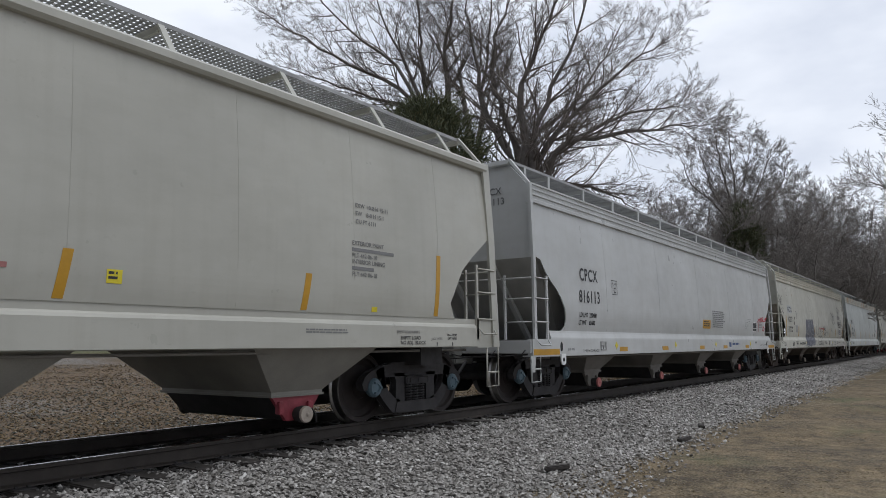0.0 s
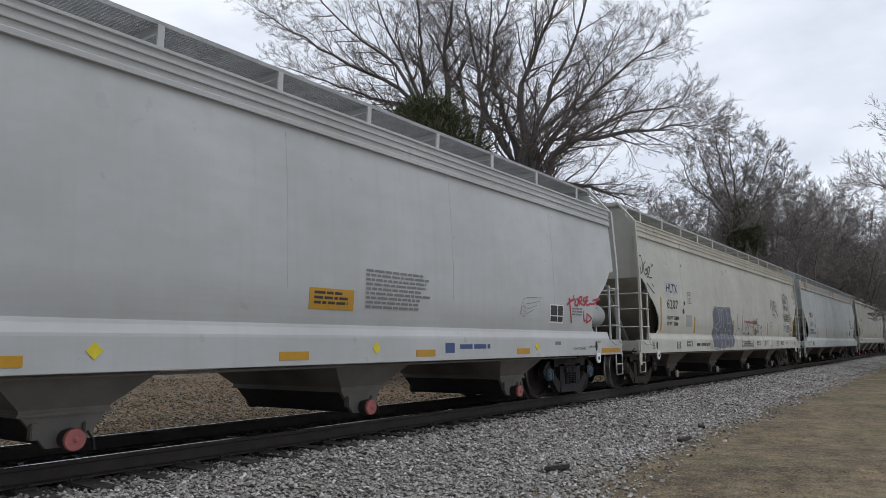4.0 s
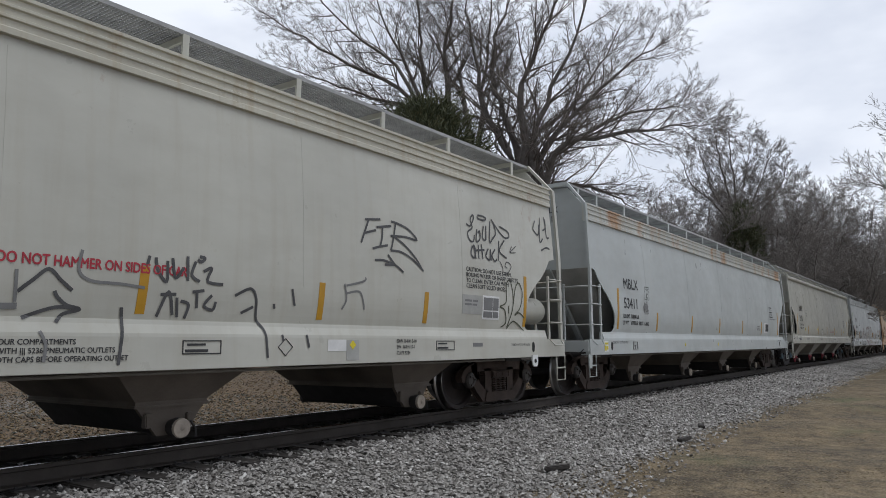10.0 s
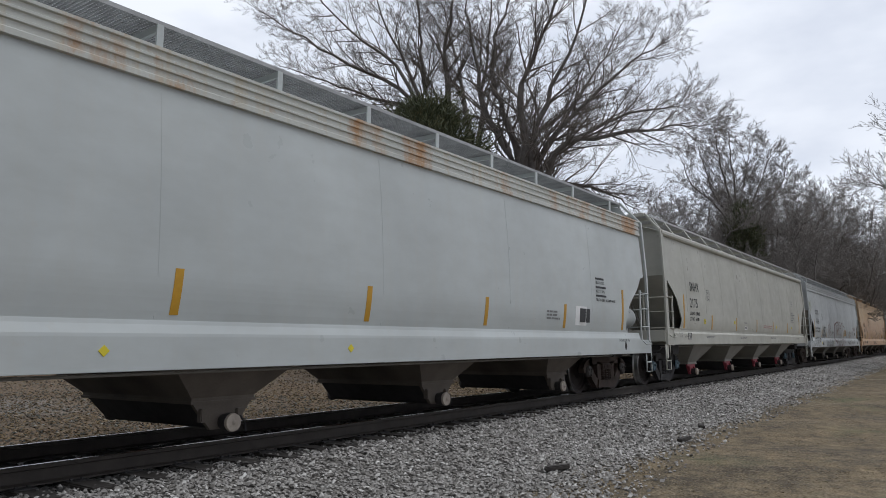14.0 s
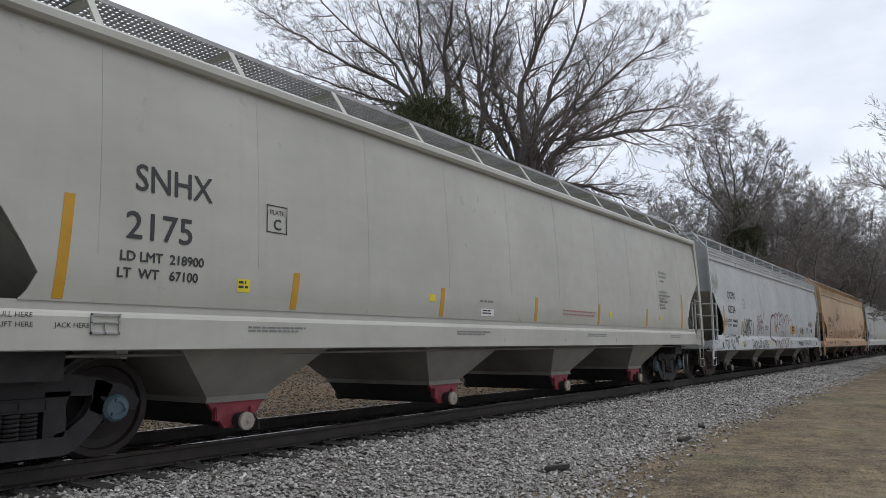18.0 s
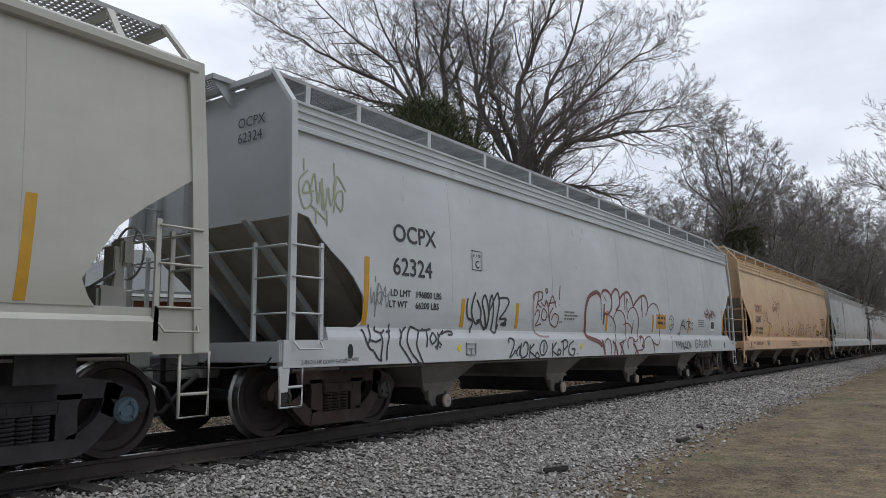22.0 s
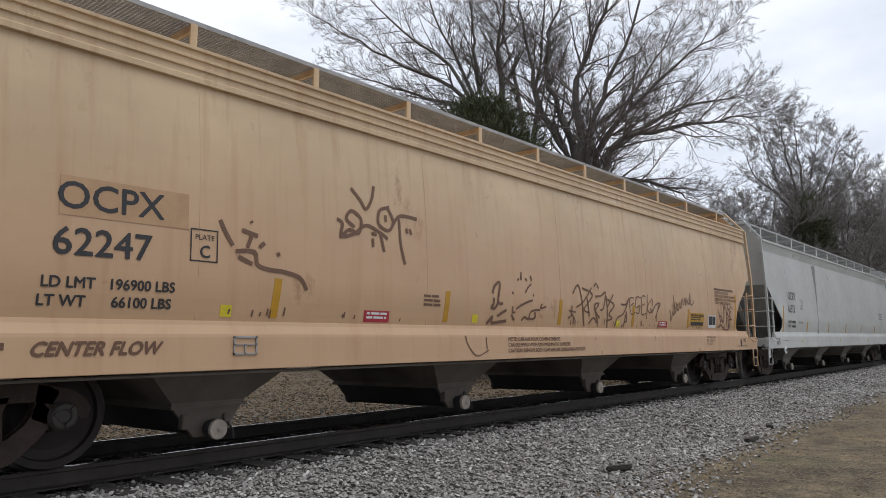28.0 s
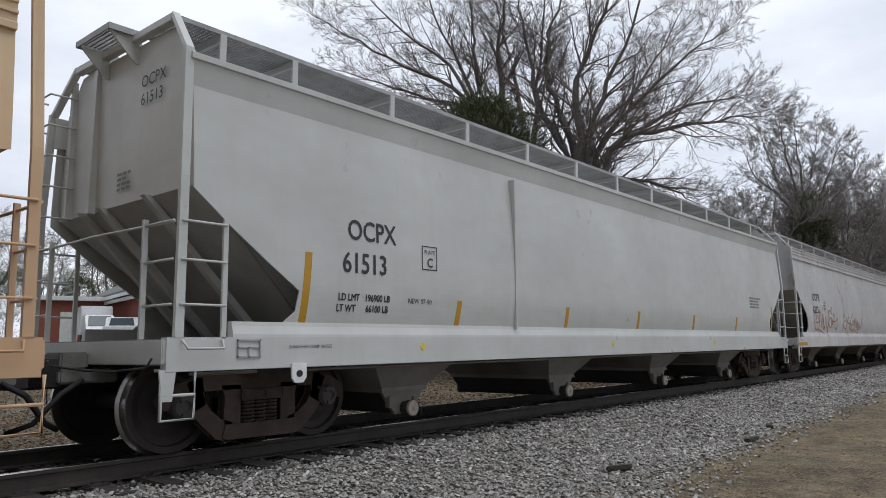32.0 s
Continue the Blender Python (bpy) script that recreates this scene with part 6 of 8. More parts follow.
def marks(car, a, b, x, z, h, dz, plate_x, plate_z, stretch=1.05, bold=0.0045, back=0.02, space=1.0, wide=1.0):
    """Reporting marks in two lines, a clearance box and two weight lines."""
    word(car, "reporting_mark", a, x, z, h, stretch=stretch, bold=bold, space=space)
    if b:
        word(car, "reporting_mark", b, x - back, z - dz, h, stretch=stretch * wide, bold=bold, space=space)
    bm = bmesh.new()
    for x0, x1, z0, z1 in ((0, 0.28, 0, 0.012), (0, 0.28, 0.288, 0.30), (0, 0.012, 0, 0.3), (0.268, 0.28, 0, 0.3)):
        y = side_y(plate_z + z0) - 0.005
        bm.faces.new([bm.verts.new((plate_x + p, y, plate_z + q)) for p, q in ((x0, z0), (x1, z0), (x1, z1), (x0, z1))])
    part("clearance_mark", finish(bm, "clearance_mark", M_BLACK), car)
    word(car, "clearance_mark", "C", plate_x + 0.09, plate_z + 0.04, 0.11, bold=0.003)
    word(car, "clearance_mark", "PLATE", plate_x + 0.045, plate_z + 0.20, 0.05)


def weights(car, l1, l2, x, z, h=0.085, dz=0.145, stretch=1.0):
    word(car, "weight_line", l1, x, z, h, stretch=stretch, bold=0.003)
    word(car, "weight_line", l2, x - 0.02, z - dz, h, stretch=stretch, bold=0.003)


def end_marks(car, a, b):
    for i, t in enumerate((a, b)):
        part("end_mark", letters(t, 0.40, 3.70 - 0.19 * i, 0.125, M_DARKINK, y_at=0.276, bold=0.001), car)


def sill_hole(car, x):
    for _ in (0,):
        bm = bmesh.new()
        pts = [(x + 0.045 * math.cos(a), 0.97 + 0.085 * math.sin(a)) for a in [6.2832 * k / 16 for k in range(16)]]
        prism(bm, pts, -1.606, -1.598)
        part("lifting_hole", finish(bm, "lifting_hole", M_HOSE), car, "dark oval lifting hole")


def lug(car, x):
    bm = bmesh.new()
    prism(bm, [(x - 0.09, 0.84), (x + 0.09, 0.84), (x + 0.09, 0.70), (x + 0.05, 0.65), (x - 0.05, 0.65), (x - 0.09, 0.70)], -1.625, -1.602)
    lg = part("jacking_lug", finish(bm, "jacking_lug", M_WHITEINK), car, "white steel lug")
    bm = bmesh.new()
    prism(bm, [(x + 0.04 * math.cos(a), 0.74 + 0.035 * math.sin(a)) for a in [6.2832 * k / 12 for k in range(12)]], -1.629, -1.626)
    part("lug_hole", finish(bm, "lug_hole", M_HOSE), lg)


def card_holder(car, x, z=0.97):
    bm = bmesh.new()
    for x0, x1, z0, z1 in ((0, 0.26, 0, 0.015), (0, 0.26, 0.155, 0.17), (0, 0.015, 0, 0.17), (0.245, 0.26, 0, 0.17), (0.12, 0.135, 0, 0.10), (0, 0.26, 0.09, 0.10)):
        box(bm, x + x0, x + x1, -1.615, -1.601, z + z0 - 0.08, z + z1 - 0.08)
    part("card_holder", finish(bm, "card_holder", M_GRATE), car, "small routing card frame")


def yellow_bar(car, x, w=0.42, z0=0.86, z1=0.95):
    part("reflective_stripe", strip_mesh("reflective_stripe", x, x + w, z0, z1, M_YELLOW, sill=True), car, "amber reflective stripe")


def diamond(car, x, z=0.98, r=0.075, mat=None):
    bm = bmesh.new()
    prism(bm, [(x - r, z), (x, z - r), (x + r, z), (x, z + r)], -1.606, -1.601)
    part("sill_sticker", finish(bm, "sill_sticker", mat or M_YELLOWB), car, "yellow sticker")


def sticker(car, x, z, w, h, mat, label, ink=None, lines=2, name="sticker"):
    st = part(name, strip_mesh(name, x, x + w, z, z + h, mat, lift=0.004), car, label)
    if ink:
        part("small_print", bars(x + w * 0.1, z + h * 0.15, w * 0.8, h * 0.7, lines, ink, seed=int(x * 10)), st)


def spray(car, strokes, x, z, w, h, mat, thick=0.03, slant=0.0, label="spray-painted scrawl"):
    for k, st in enumerate(strokes):
        part("graffiti", stroke_mesh("graffiti", [st], x, z, w, h, mat, thick, 0.006 + 0.0002 * (k % 5), slant=slant), car, label)


def text_block(car, name, lines, x, z, h, pitch, mat=None, sill=False, stretch=1.0, bold=0.0012):
    """Lines of stencilled lettering, the first with its foot at z; an empty string leaves its line as a plain bar."""
    for i, (dx, t) in enumerate(lines):
        if t.startswith("|"):
            part(name, strip_mesh(name, x + dx, x + dx + 0.62 * h * len(t), z - pitch * i, z - pitch * i + h * 0.8, mat or M_BLACK, lift=0.005, sill=sill), car)
        else:
            word(car, name, t, x + dx, z - pitch * i, h, mat, sill=sill, stretch=stretch, bold=bold)


def end_print(car, y, z, w, h, lines, seed, mat=None):
    """Small print on the end sheet, too fine to read."""
    y += 0.55
    rng = random.Random(seed)
    bm = bmesh.new()
    step = h / lines
    for i in range(lines):
        a, stop = 0.0, w * rng.uniform(0.6, 1.0)
        while a < stop:
            b = min(stop, a + step * rng.uniform(0.8, 2.2))
            z1 = z + h - i * step
            bm.faces.new([bm.verts.new(q) for q in ((0.276, y - a, z1 - step * 0.55), (0.276, y - b, z1 - step * 0.55), (0.276, y - b, z1), (0.276, y - a, z1))])
            a = b + step * 0.4
    part("small_print", finish(bm, "small_print", mat or M_GREYINK), car)


# ---- the ten cars, in the order in which they come by ----
STRIPES = (3.75, 6.42, 9.07, 11.75, 14.4)
SPECS = [
    dict(kind="hexagon", paint="cream", front=-9.04, grey_trucks=True, brake="wheel", red_gates=True, hopper="pale", label="cream-grey covered hopper car with red outlet gates"),
    dict(kind="teardrop", paint="grey", front=10.72, grey_trucks=True, red_caps=True, hopper="dusty", label="light grey covered hopper car with yellow sill stripes"),
    dict(kind="teardrop", paint="ivory", front=30.44, long=18.86, stained=True, hopper="brown", label="dirty ivory covered hopper car with blue-grey graffiti"),
    dict(kind="teardrop", paint="white", front=50.4, long=18.81, stained=True, hopper="brown", chord_label="white ribbed chord with orange rust stains", label="cool white covered hopper car with rusty roof edge"),
    dict(kind="hexagon", paint="cream", front=70.28, long=18.87, brake="wheel", grey_trucks=True, red_gates=True, hopper="pale", label="cream-grey covered hopper car with faint panel seams"),
    dict(kind="teardrop", paint="snow", brake="none", front=90.1, hopper="dusty", label="white covered hopper car with black and maroon graffiti"),
    dict(kind="teardrop", paint="tan", brake="none", front=109.84, long=18.84, hopper="brown", label="rust-streaked tan covered hopper car with brown graffiti"),
    dict(kind="triangle", paint="pale", brake="none", front=129.68, hopper="dusty", label="pale grey covered hopper car with smooth top band"),
    dict(kind="teardrop", paint="pink", brake="none", front=149.5, hopper="brown", label="white covered hopper car with reddish stains and graffiti"),
    dict(kind="teardrop", paint="grey", front=169.3, hopper="dusty", label="light grey covered hopper car at the train's tail"),
]
CARS = [(s_["front"], *hopper_car(s_, s_["front"])) for s_ in SPECS]
car = [c[1] for c in CARS]

for k, xs in ((0, 1), (4, 1), (1, 0), (2, 0), (3, 0), (5, 0), (6, 0), (8, 0)):
    seams(car[k], [1.72 + 1.71 * j for j in range(10)] if xs else [3.15 + 3.12 * j for j in range(5)], PAINTS[SPECS[k]["paint"]], 1.40 if xs else 1.26, 3.66 if xs else 3.38)


def paint_notes(car, x):
    """The size and paint notes near the end that trails."""
    text_block(car, "size_note", ((0, "EXW  10-8 H 15-11"), (0, "EW    8-0 H 15-1"), (0, "CU FT 6111")), x + 0.13, 2.68, 0.052, 0.10, M_GREYINK)
    text_block(car, "paint_note", ((0, "EXTERIOR PAINT"), (0, "||||||||||||||||||||||||"), (0, "PLT 442 06-18"), (0, "INTERIOR LINING"), (0, "||||||||||||"), (0, "PLT 442 06-18")), x + 0.06, 2.21, 0.052, 0.075, M_GREYINK)


# first car: cream-grey
c = car[0]
for x, z1 in ((3.83, 1.83), (6.55, 1.83), (9.28, 1.83), (11.89, 1.81), (14.56, 1.81), (17.01, 2.24)):
    stripe(c, x, 1.40, z1, skew=0.06)
paint_notes(c, 15.3)
part("small_print", bars(10.73, 1.58, 0.9, 0.08, 1, M_FAINTRED, 5), c)
word(c, "sill_lettering", "EMPTY LOAD DEVICE", 16.20, 1.165, 0.034, M_GREYINK, sill=True, stretch=1.0, bold=0.001)
text_block(c, "sill_lettering", ((0, "EMPTY LOAD"), (0, "NO ADJ.  BLOCK")), 16.27, 1.085, 0.044, 0.062, M_DARKINK, sill=True, stretch=1.1)
word(c, "sill_lettering", "JACK HERE", 16.93, 1.08, 0.032, M_DARKINK, sill=True, stretch=1.1)
text_block(c, "sill_lettering", ((0, "PULL HERE"), (0.01, "LIFT HERE")), 17.30, 1.135, 0.030, 0.048, M_DARKINK, sill=True, stretch=1.1)
for x in (17.06, 17.43):
    part("pointer_mark", strip_mesh("pointer_mark", x - 0.008, x + 0.008, 1.0, 1.05, M_BLACK, lift=0.005, sill=True), c, "black stencilled pointer")
sticker(c, 15.89, 1.02, 0.25, 0.08, M_GREYINK, "grey data plate", None, 1, "data_panel")
part("small_print", bars(14.63, 1.14, 0.8, 0.06, 2, M_GREYINK, 7, True), c)
sticker(c, 12.33, 1.55, 0.14, 0.12, M_YELLOWB, "yellow sticker", M_BLACK)
sticker(c, 15.73, 1.42, 0.10, 0.06, M_YELLOWB, "yellow sticker")

# second car: light grey
c = car[1]
marks(c, "CPCX", "816113", 1.89, 2.22, 0.23, 0.42, 3.42, 2.02, 0.86, 0.007, 0.06, 1.14)
weights(c, "LD LMT  220400", "LT WT    65600", 1.84, 1.52, stretch=0.9)
end_marks(c, "CPCX", "816113")
end_print(c, -0.66, 2.72, 0.30, 0.36, 6, 2)
end_print(c, -0.40, 2.74, 0.05, 0.28, 5, 5)
word(c, "sill_lettering", "LIFT HERE", 0.92, 1.115, 0.045)
word(c, "sill_lettering", "JACK HERE", 1.30, 0.90, 0.04, sill=True)
word(c, "sill_lettering", "2 INCH HF COMP SHOES", 1.95, 0.865, 0.045, sill=True)
sill_hole(c, 1.05)
lug(c, 1.08)
lug(c, 17.4)
sill_hole(c, 17.35)
word(c, "sill_lettering", "2 INCH HF COMP SHOES", 16.29, 0.91, 0.045, sill=True, stretch=0.79)
word(c, "sill_lettering", "LIFT HERE", 17.30, 1.03, 0.04, sill=True)
word(c, "sill_lettering", "JACK HERE", 17.01, 0.94, 0.04, sill=True)
part("card_slot", strip_mesh("card_slot", 15.61, 15.83, 1.00, 1.06, M_GREYINK, sill=True), c)
card_holder(c, 2.75)
yellow_bar(c, 0.02, 0.95, 0.83, 0.93)
yellow_bar(c, 17.6, 0.95, 0.84, 0.93)
for x in (3.72, 6.32, 9.30, 11.64, 14.27):
    yellow_bar(c, x)
for x in (3.55, 7.30, 10.85, 14.95):
    diamond(c, x)
sticker(c, 9.72, 1.42, 0.72, 0.24, M_YELLOW, "amber emergency notice", M_BLACK, 3, "notice")
part("small_print", bars(10.65, 1.44, 1.35, 0.50, 9, M_GREYINK, 11), c)
sticker(c, 15.45, 1.38, 0.52, 0.33, M_WHITEINK, "black and white data panel", None, 1, "data_panel")
for x0, x1, z0, z1 in ((15.48, 15.72, 1.52, 1.69), (15.75, 15.94, 1.52, 1.69), (15.48, 15.72, 1.41, 1.50), (15.75, 15.94, 1.41, 1.50)):
    part("data_field", strip_mesh("data_field", x0, x1, z0, z1, M_BLACK, lift=0.008), c)
part("builders_mark", strip_mesh("builders_mark", 12.3, 12.52, 0.90, 1.04, M_NAVY, sill=True), c, "blue diamond maker's mark")
part("builders_mark", bars(12.65, 0.90, 0.95, 0.12, 1, M_NAVY, 12, True), c)
spray(c, [[(16.21, 1.85), (16.25, 1.65), (16.31, 1.4)], [(16.1, 1.72), (16.32, 1.82)], [(16.41, 1.92), (16.39, 1.8)], [(16.23, 1.8), (16.44, 1.84)], [(16.49, 1.84), (16.44, 1.75), (16.54, 1.73), (16.6, 1.82), (16.52, 1.86)], [(16.62, 1.87), (16.64, 1.74)], [(16.62, 1.87), (16.73, 1.9), (16.73, 1.83), (16.65, 1.8), (16.78, 1.75)], [(16.87, 1.9), (16.8, 1.83), (16.9, 1.81), (16.87, 1.76), (16.8, 1.75)], [(17.04, 1.91), (16.94, 1.89), (16.95, 1.76), (17.08, 1.77)], [(16.95, 1.83), (17.04, 1.85)], [(17.08, 1.78), (17.3, 1.79), (17.46, 1.87), (17.59, 1.9)], [(17.23, 1.85), (17.5, 1.89)]], 0, 0, 1, 1, M_REDINK, 0.042, label="red spray-painted word")
spray(c, [[(16.82, 1.64), (16.85, 1.47), (16.9, 1.45), (16.95, 1.47)], [(16.95, 1.59), (17.18, 1.5), (16.94, 1.41)], [(16.97, 1.59), (16.98, 1.42)]], 0, 0, 1, 1, M_REDINK, 0.032, label="red spray-painted marks")
part("small_print", bars(16.32, 1.52, 0.55, 0.16, 3, M_GREYINK, 13), c)
spray(c, [[(0.0, 0.2), (0.1, 0.75), (0.3, 0.95), (1.0, 1.0)], [(0.25, 0.7), (0.9, 0.85)], [(0.3, 0.5), (0.75, 0.68)], [(0.3, 0.32), (0.6, 0.5)], [(0.28, 0.5), (0.12, 0.62), (0.05, 0.35), (0.2, 0.2), (0.25, 0.4), (0.15, 0.42)]],
      14.4, 1.38, 0.75, 0.42, M_GREYINK, 0.010, label="grey line drawing of a wing")

# third car: ivory with the large blue-grey piece
c = car[2]
word(c, "reporting_mark", "6207", 1.86, 1.87, 0.215, stretch=1.28, bold=0.0045, space=1.08)
marks(c, "HLTX", "", 1.87, 2.27, 0.215, 0.40, 3.52, 2.05, 1.08)
weights(c, "LD LMT  218600", "LT WT    67400", 1.87, 1.60)
end_marks(c, "HLTX", "6207")
end_print(c, -0.62, 2.82, 0.30, 0.24, 4, 3)
part("paint_patch", strip_mesh("paint_patch", 1.84, 2.66, 2.235, 2.54, M_PATCHPALE, lift=0.003), c, "pale overpainted patch")
stripe(c, 1.38, 1.30, 2.12)
for x in (4.0, 8.0, 10.55, 12.74, 14.70):
    stripe(c, x, 1.30, 1.72, skew=0.02)
stripe(c, 17.40, 1.3, 2.13)
sill_hole(c, 1.05)
lug(c, 1.08)
sill_hole(c, 17.70)
lug(c, 17.72)
card_holder(c, 2.48)
text_block(c, "sill_lettering", ((0, "NO. 8"), (0, "VENT"), (0, "VALVE")), 0.74, 1.01, 0.042, 0.062, sill=True)
text_block(c, "warning_line", ((0, "DO NOT HAMMER ON SIDES OF CAR"),), 9.38, 1.66, 0.085, 0.1, M_REDINK, stretch=0.80, bold=0.003)
text_block(c, "sill_lettering", ((0.10, "NOTE: CAR HAS FOUR COMPARTMENTS"), (0.28, "EQUIPPED WITH ||| 5236 PNEUMATIC OUTLETS"), (0, "CAUTION: REMOVE BOTH CAPS BEFORE OPERATING OUTLET")), 8.87, 1.035, 0.042, 0.068, sill=True, stretch=0.95)
text_block(c, "caution_note", ((0, "CAUTION: DO NOT USE STEAM,"), (0, "BOILING WATER OR SHARP OBJECTS"), (0, "TO CLEAN. ENTER CAR WITH"), (0, "CLEAN SOFT SOLED SHOES")), 15.72, 2.09, 0.062, 0.082)
text_block(c, "size_note", ((0, "EXW 10-8 H 3-10"), (0, "EW   8-0 H 15-1"), (0, "CU FT 5224")), 14.12, 1.045, 0.042, 0.075, M_BLACK, sill=True, stretch=0.9)
word(c, "sill_lettering", "2 INCH HF COMP SHOES", 16.98, 0.99, 0.038, sill=True)
part("paint_patch", strip_mesh("paint_patch", 3.35, 3.83, 1.45, 1.75, M_PALEINK), c, "grey overpainted patch")
part("paint_patch", strip_mesh("paint_patch", 15.62, 16.14, 1.46, 1.74, M_PATCH), c, "grey overpainted patch")
part("small_print", bars(15.68, 1.56, 0.42, 0.11, 2, M_GREYINK, 25), c)
part("paint_patch", strip_mesh("paint_patch", 13.20, 13.42, 0.84, 1.075, M_PATCH, sill=True), c, "grey overpainted patch")
diamond(c, 13.31, 1.02, 0.055)
part("sill_sticker", strip_mesh("sill_sticker", 12.90, 13.20, 0.95, 1.08, M_WHITEINK, sill=True), c, "white sticker")
for x in (3.30, 11.02, 14.97):
    bm = bmesh.new()
    for x0, x1, z0, z1 in ((0, 0.43, 0.94, 0.95), (0, 0.43, 1.06, 1.07), (0, 0.01, 0.94, 1.07), (0.42, 0.43, 0.94, 1.07), (0.03, 0.28, 0.96, 0.985), (0.05, 0.25, 1.02, 1.04)):
        box(bm, x + x0, x + x1, -1.606, -1.601, z0, z1)
    part("inspection_stencil", finish(bm, "inspection_stencil", M_BLACK), c)
bm = bmesh.new()
for p, q in (((12.17, 1.0), (12.27, 1.09)), ((12.27, 1.09), (12.37, 1.0)), ((12.37, 1.0), (12.27, 0.91)), ((12.27, 0.91), (12.17, 1.0))):
    rod(bm, [(p[0], -1.604, p[1]), (q[0], -1.604, q[1])], 0.005, 4)
part("builders_mark", finish(bm, "builders_mark", M_BLACK), c, "diamond maker's mark")
sticker(c, 16.16, 1.39, 0.48, 0.36, M_WHITEINK, "white-framed grey data panel", None, 1, "data_panel")
for x0, x1, z0, z1 in ((16.19, 16.44, 1.53, 1.72), (16.46, 16.61, 1.53, 1.72), (16.19, 16.44, 1.42, 1.51), (16.46, 16.61, 1.42, 1.51)):
    part("data_field", strip_mesh("data_field", x0, x1, z0, z1, M_GREYINK, lift=0.008), c)
for x, z, r, mt in ((3.25, 3.02, 0.045, M_RUSTINK), (3.23, 2.04, 0.055, M_BLACK), (3.12, 1.83, 0.070, M_BLACK)):
    bm = bmesh.new()
    prism(bm, [(x + r * math.cos(a), z + r * math.sin(a)) for a in [6.2832 * k / 14 for k in range(14)]], side_y(z) - 0.005, side_y(z) - 0.001)
    part("paint_patch", finish(bm, "paint_patch", mt), c, "dark round spot")
# tags: loops, hooks and slashes
spray(c, [[(0.22, 2.88), (0.20, 3.22), (0.34, 3.34), (0.42, 3.1), (0.30, 2.92), (0.24, 3.1)], [(0.62, 3.22), (0.46, 3.1), (0.50, 2.92), (0.66, 2.96), (0.64, 3.06), (0.54, 3.0)], [(0.62, 2.84), (0.80, 2.98), (0.86, 3.1), (0.74, 3.08), (0.72, 2.88), (0.96, 2.86)],
          [(0.96, 3.22), (1.02, 3.14), (1.10, 3.2)], [(0.18, 2.78), (0.48, 2.66), (0.62, 2.42), (0.68, 2.30)], [(0.58, 2.72), (0.86, 2.58), (1.05, 2.50)], [(0.34, 2.56), (0.5, 2.5), (0.66, 2.38)], [(0.90, 2.72), (1.02, 2.66)]], 0, -0.32, 1, 1, M_BLACK, 0.030, label="black spray-painted tag")
part("graffiti", fill_mesh("graffiti", [(5.67, 1.19), (5.8, 1.53), (5.78, 1.92), (6, 2.06), (6.3, 2.03), (6.46, 1.98), (6.83, 2.01), (7.23, 2.06), (7.69, 2.1), (7.76, 1.84), (7.98, 1.58), (8.05, 1.09), (7.87, 0.89), (6.64, 0.86), (5.76, 0.87)], M_BLUEINK), c, "blue-grey spray-painted letter piece")
spray(c, [[(5.8, 1.53), (5.76, 1.81), (5.83, 1.95), (6, 2.05), (6.22, 2.05), (6.34, 1.92), (6.4, 1.68), (6.24, 1.58), (5.96, 1.51)], [(5.81, 1.47), (5.73, 1.39), (5.67, 1.19), (5.68, 1.03), (5.76, 0.87), (6.33, 0.85), (6.52, 0.97), (6.6, 1.33), (6.52, 1.51), (6.26, 1.41), (6.04, 1.46), (5.81, 1.47)], [(6.45, 1.62), (6.42, 1.95), (6.58, 2), (6.62, 1.82), (6.68, 1.51)], [(6.67, 1.45), (6.66, 1.95), (6.83, 1.99), (6.85, 1.77), (6.85, 1.52), (6.75, 1.33)]], 0, 0, 1, 1, M_RIMINK, 0.045, label="grey outlines of the spray-painted letters")
spray(c, [[(6.88, 1.46), (6.87, 2), (7.09, 2.04), (7.27, 1.87), (7.27, 1.48)], [(7.3, 1.74), (7.32, 2.04), (7.52, 2.09), (7.69, 2.04), (7.71, 1.77), (7.64, 1.49)], [(6.57, 1.09), (6.63, 1.24), (6.8, 1.27), (6.94, 1.24), (6.89, 0.96), (6.77, 0.84), (6.64, 0.88), (6.57, 1.09)]], 0, 0, 1, 1, M_RIMINK, 0.045, label="grey outlines of the spray-painted letters")
spray(c, [[(6.93, 0.93), (6.97, 1.24), (7.23, 1.28), (7.36, 1.22), (7.31, 0.96), (7.11, 0.89), (6.93, 0.93)], [(7.35, 0.9), (7.36, 1.35), (7.6, 1.39), (7.76, 1.26), (7.72, 1.02), (7.52, 0.86), (7.35, 0.9)], [(7.71, 1.77), (7.93, 1.57), (8.09, 1.3), (8, 1.06), (7.82, 0.9), (7.72, 1.09), (7.69, 1.49)]], 0, 0, 1, 1, M_RIMINK, 0.045, label="grey outlines of the spray-painted letters")
spray(c, [[(5.96, 1.42), (6.15, 1.4), (6.19, 1.09)], [(6.15, 1.39), (6.42, 1.38)], [(7.03, 1.47), (7.18, 1.34)], [(7.16, 1.47), (7.05, 1.33)], [(7.33, 1.61), (7.62, 1.61)]], 0, 0, 1, 1, M_PALEINK, 0.03, label="pale strokes across the letters")
rng_b = random.Random(45)
spray(c, [[(x, z), (x + rng_b.uniform(0.06, 0.2), z + rng_b.uniform(-0.02, 0.02))] for x, z in [(rng_b.uniform(5.85, 7.7), rng_b.uniform(0.95, 1.95)) for _ in range(26)]], 0, 0, 1, 1, M_RIMINK, 0.012, label="light wear scratches on the letters")
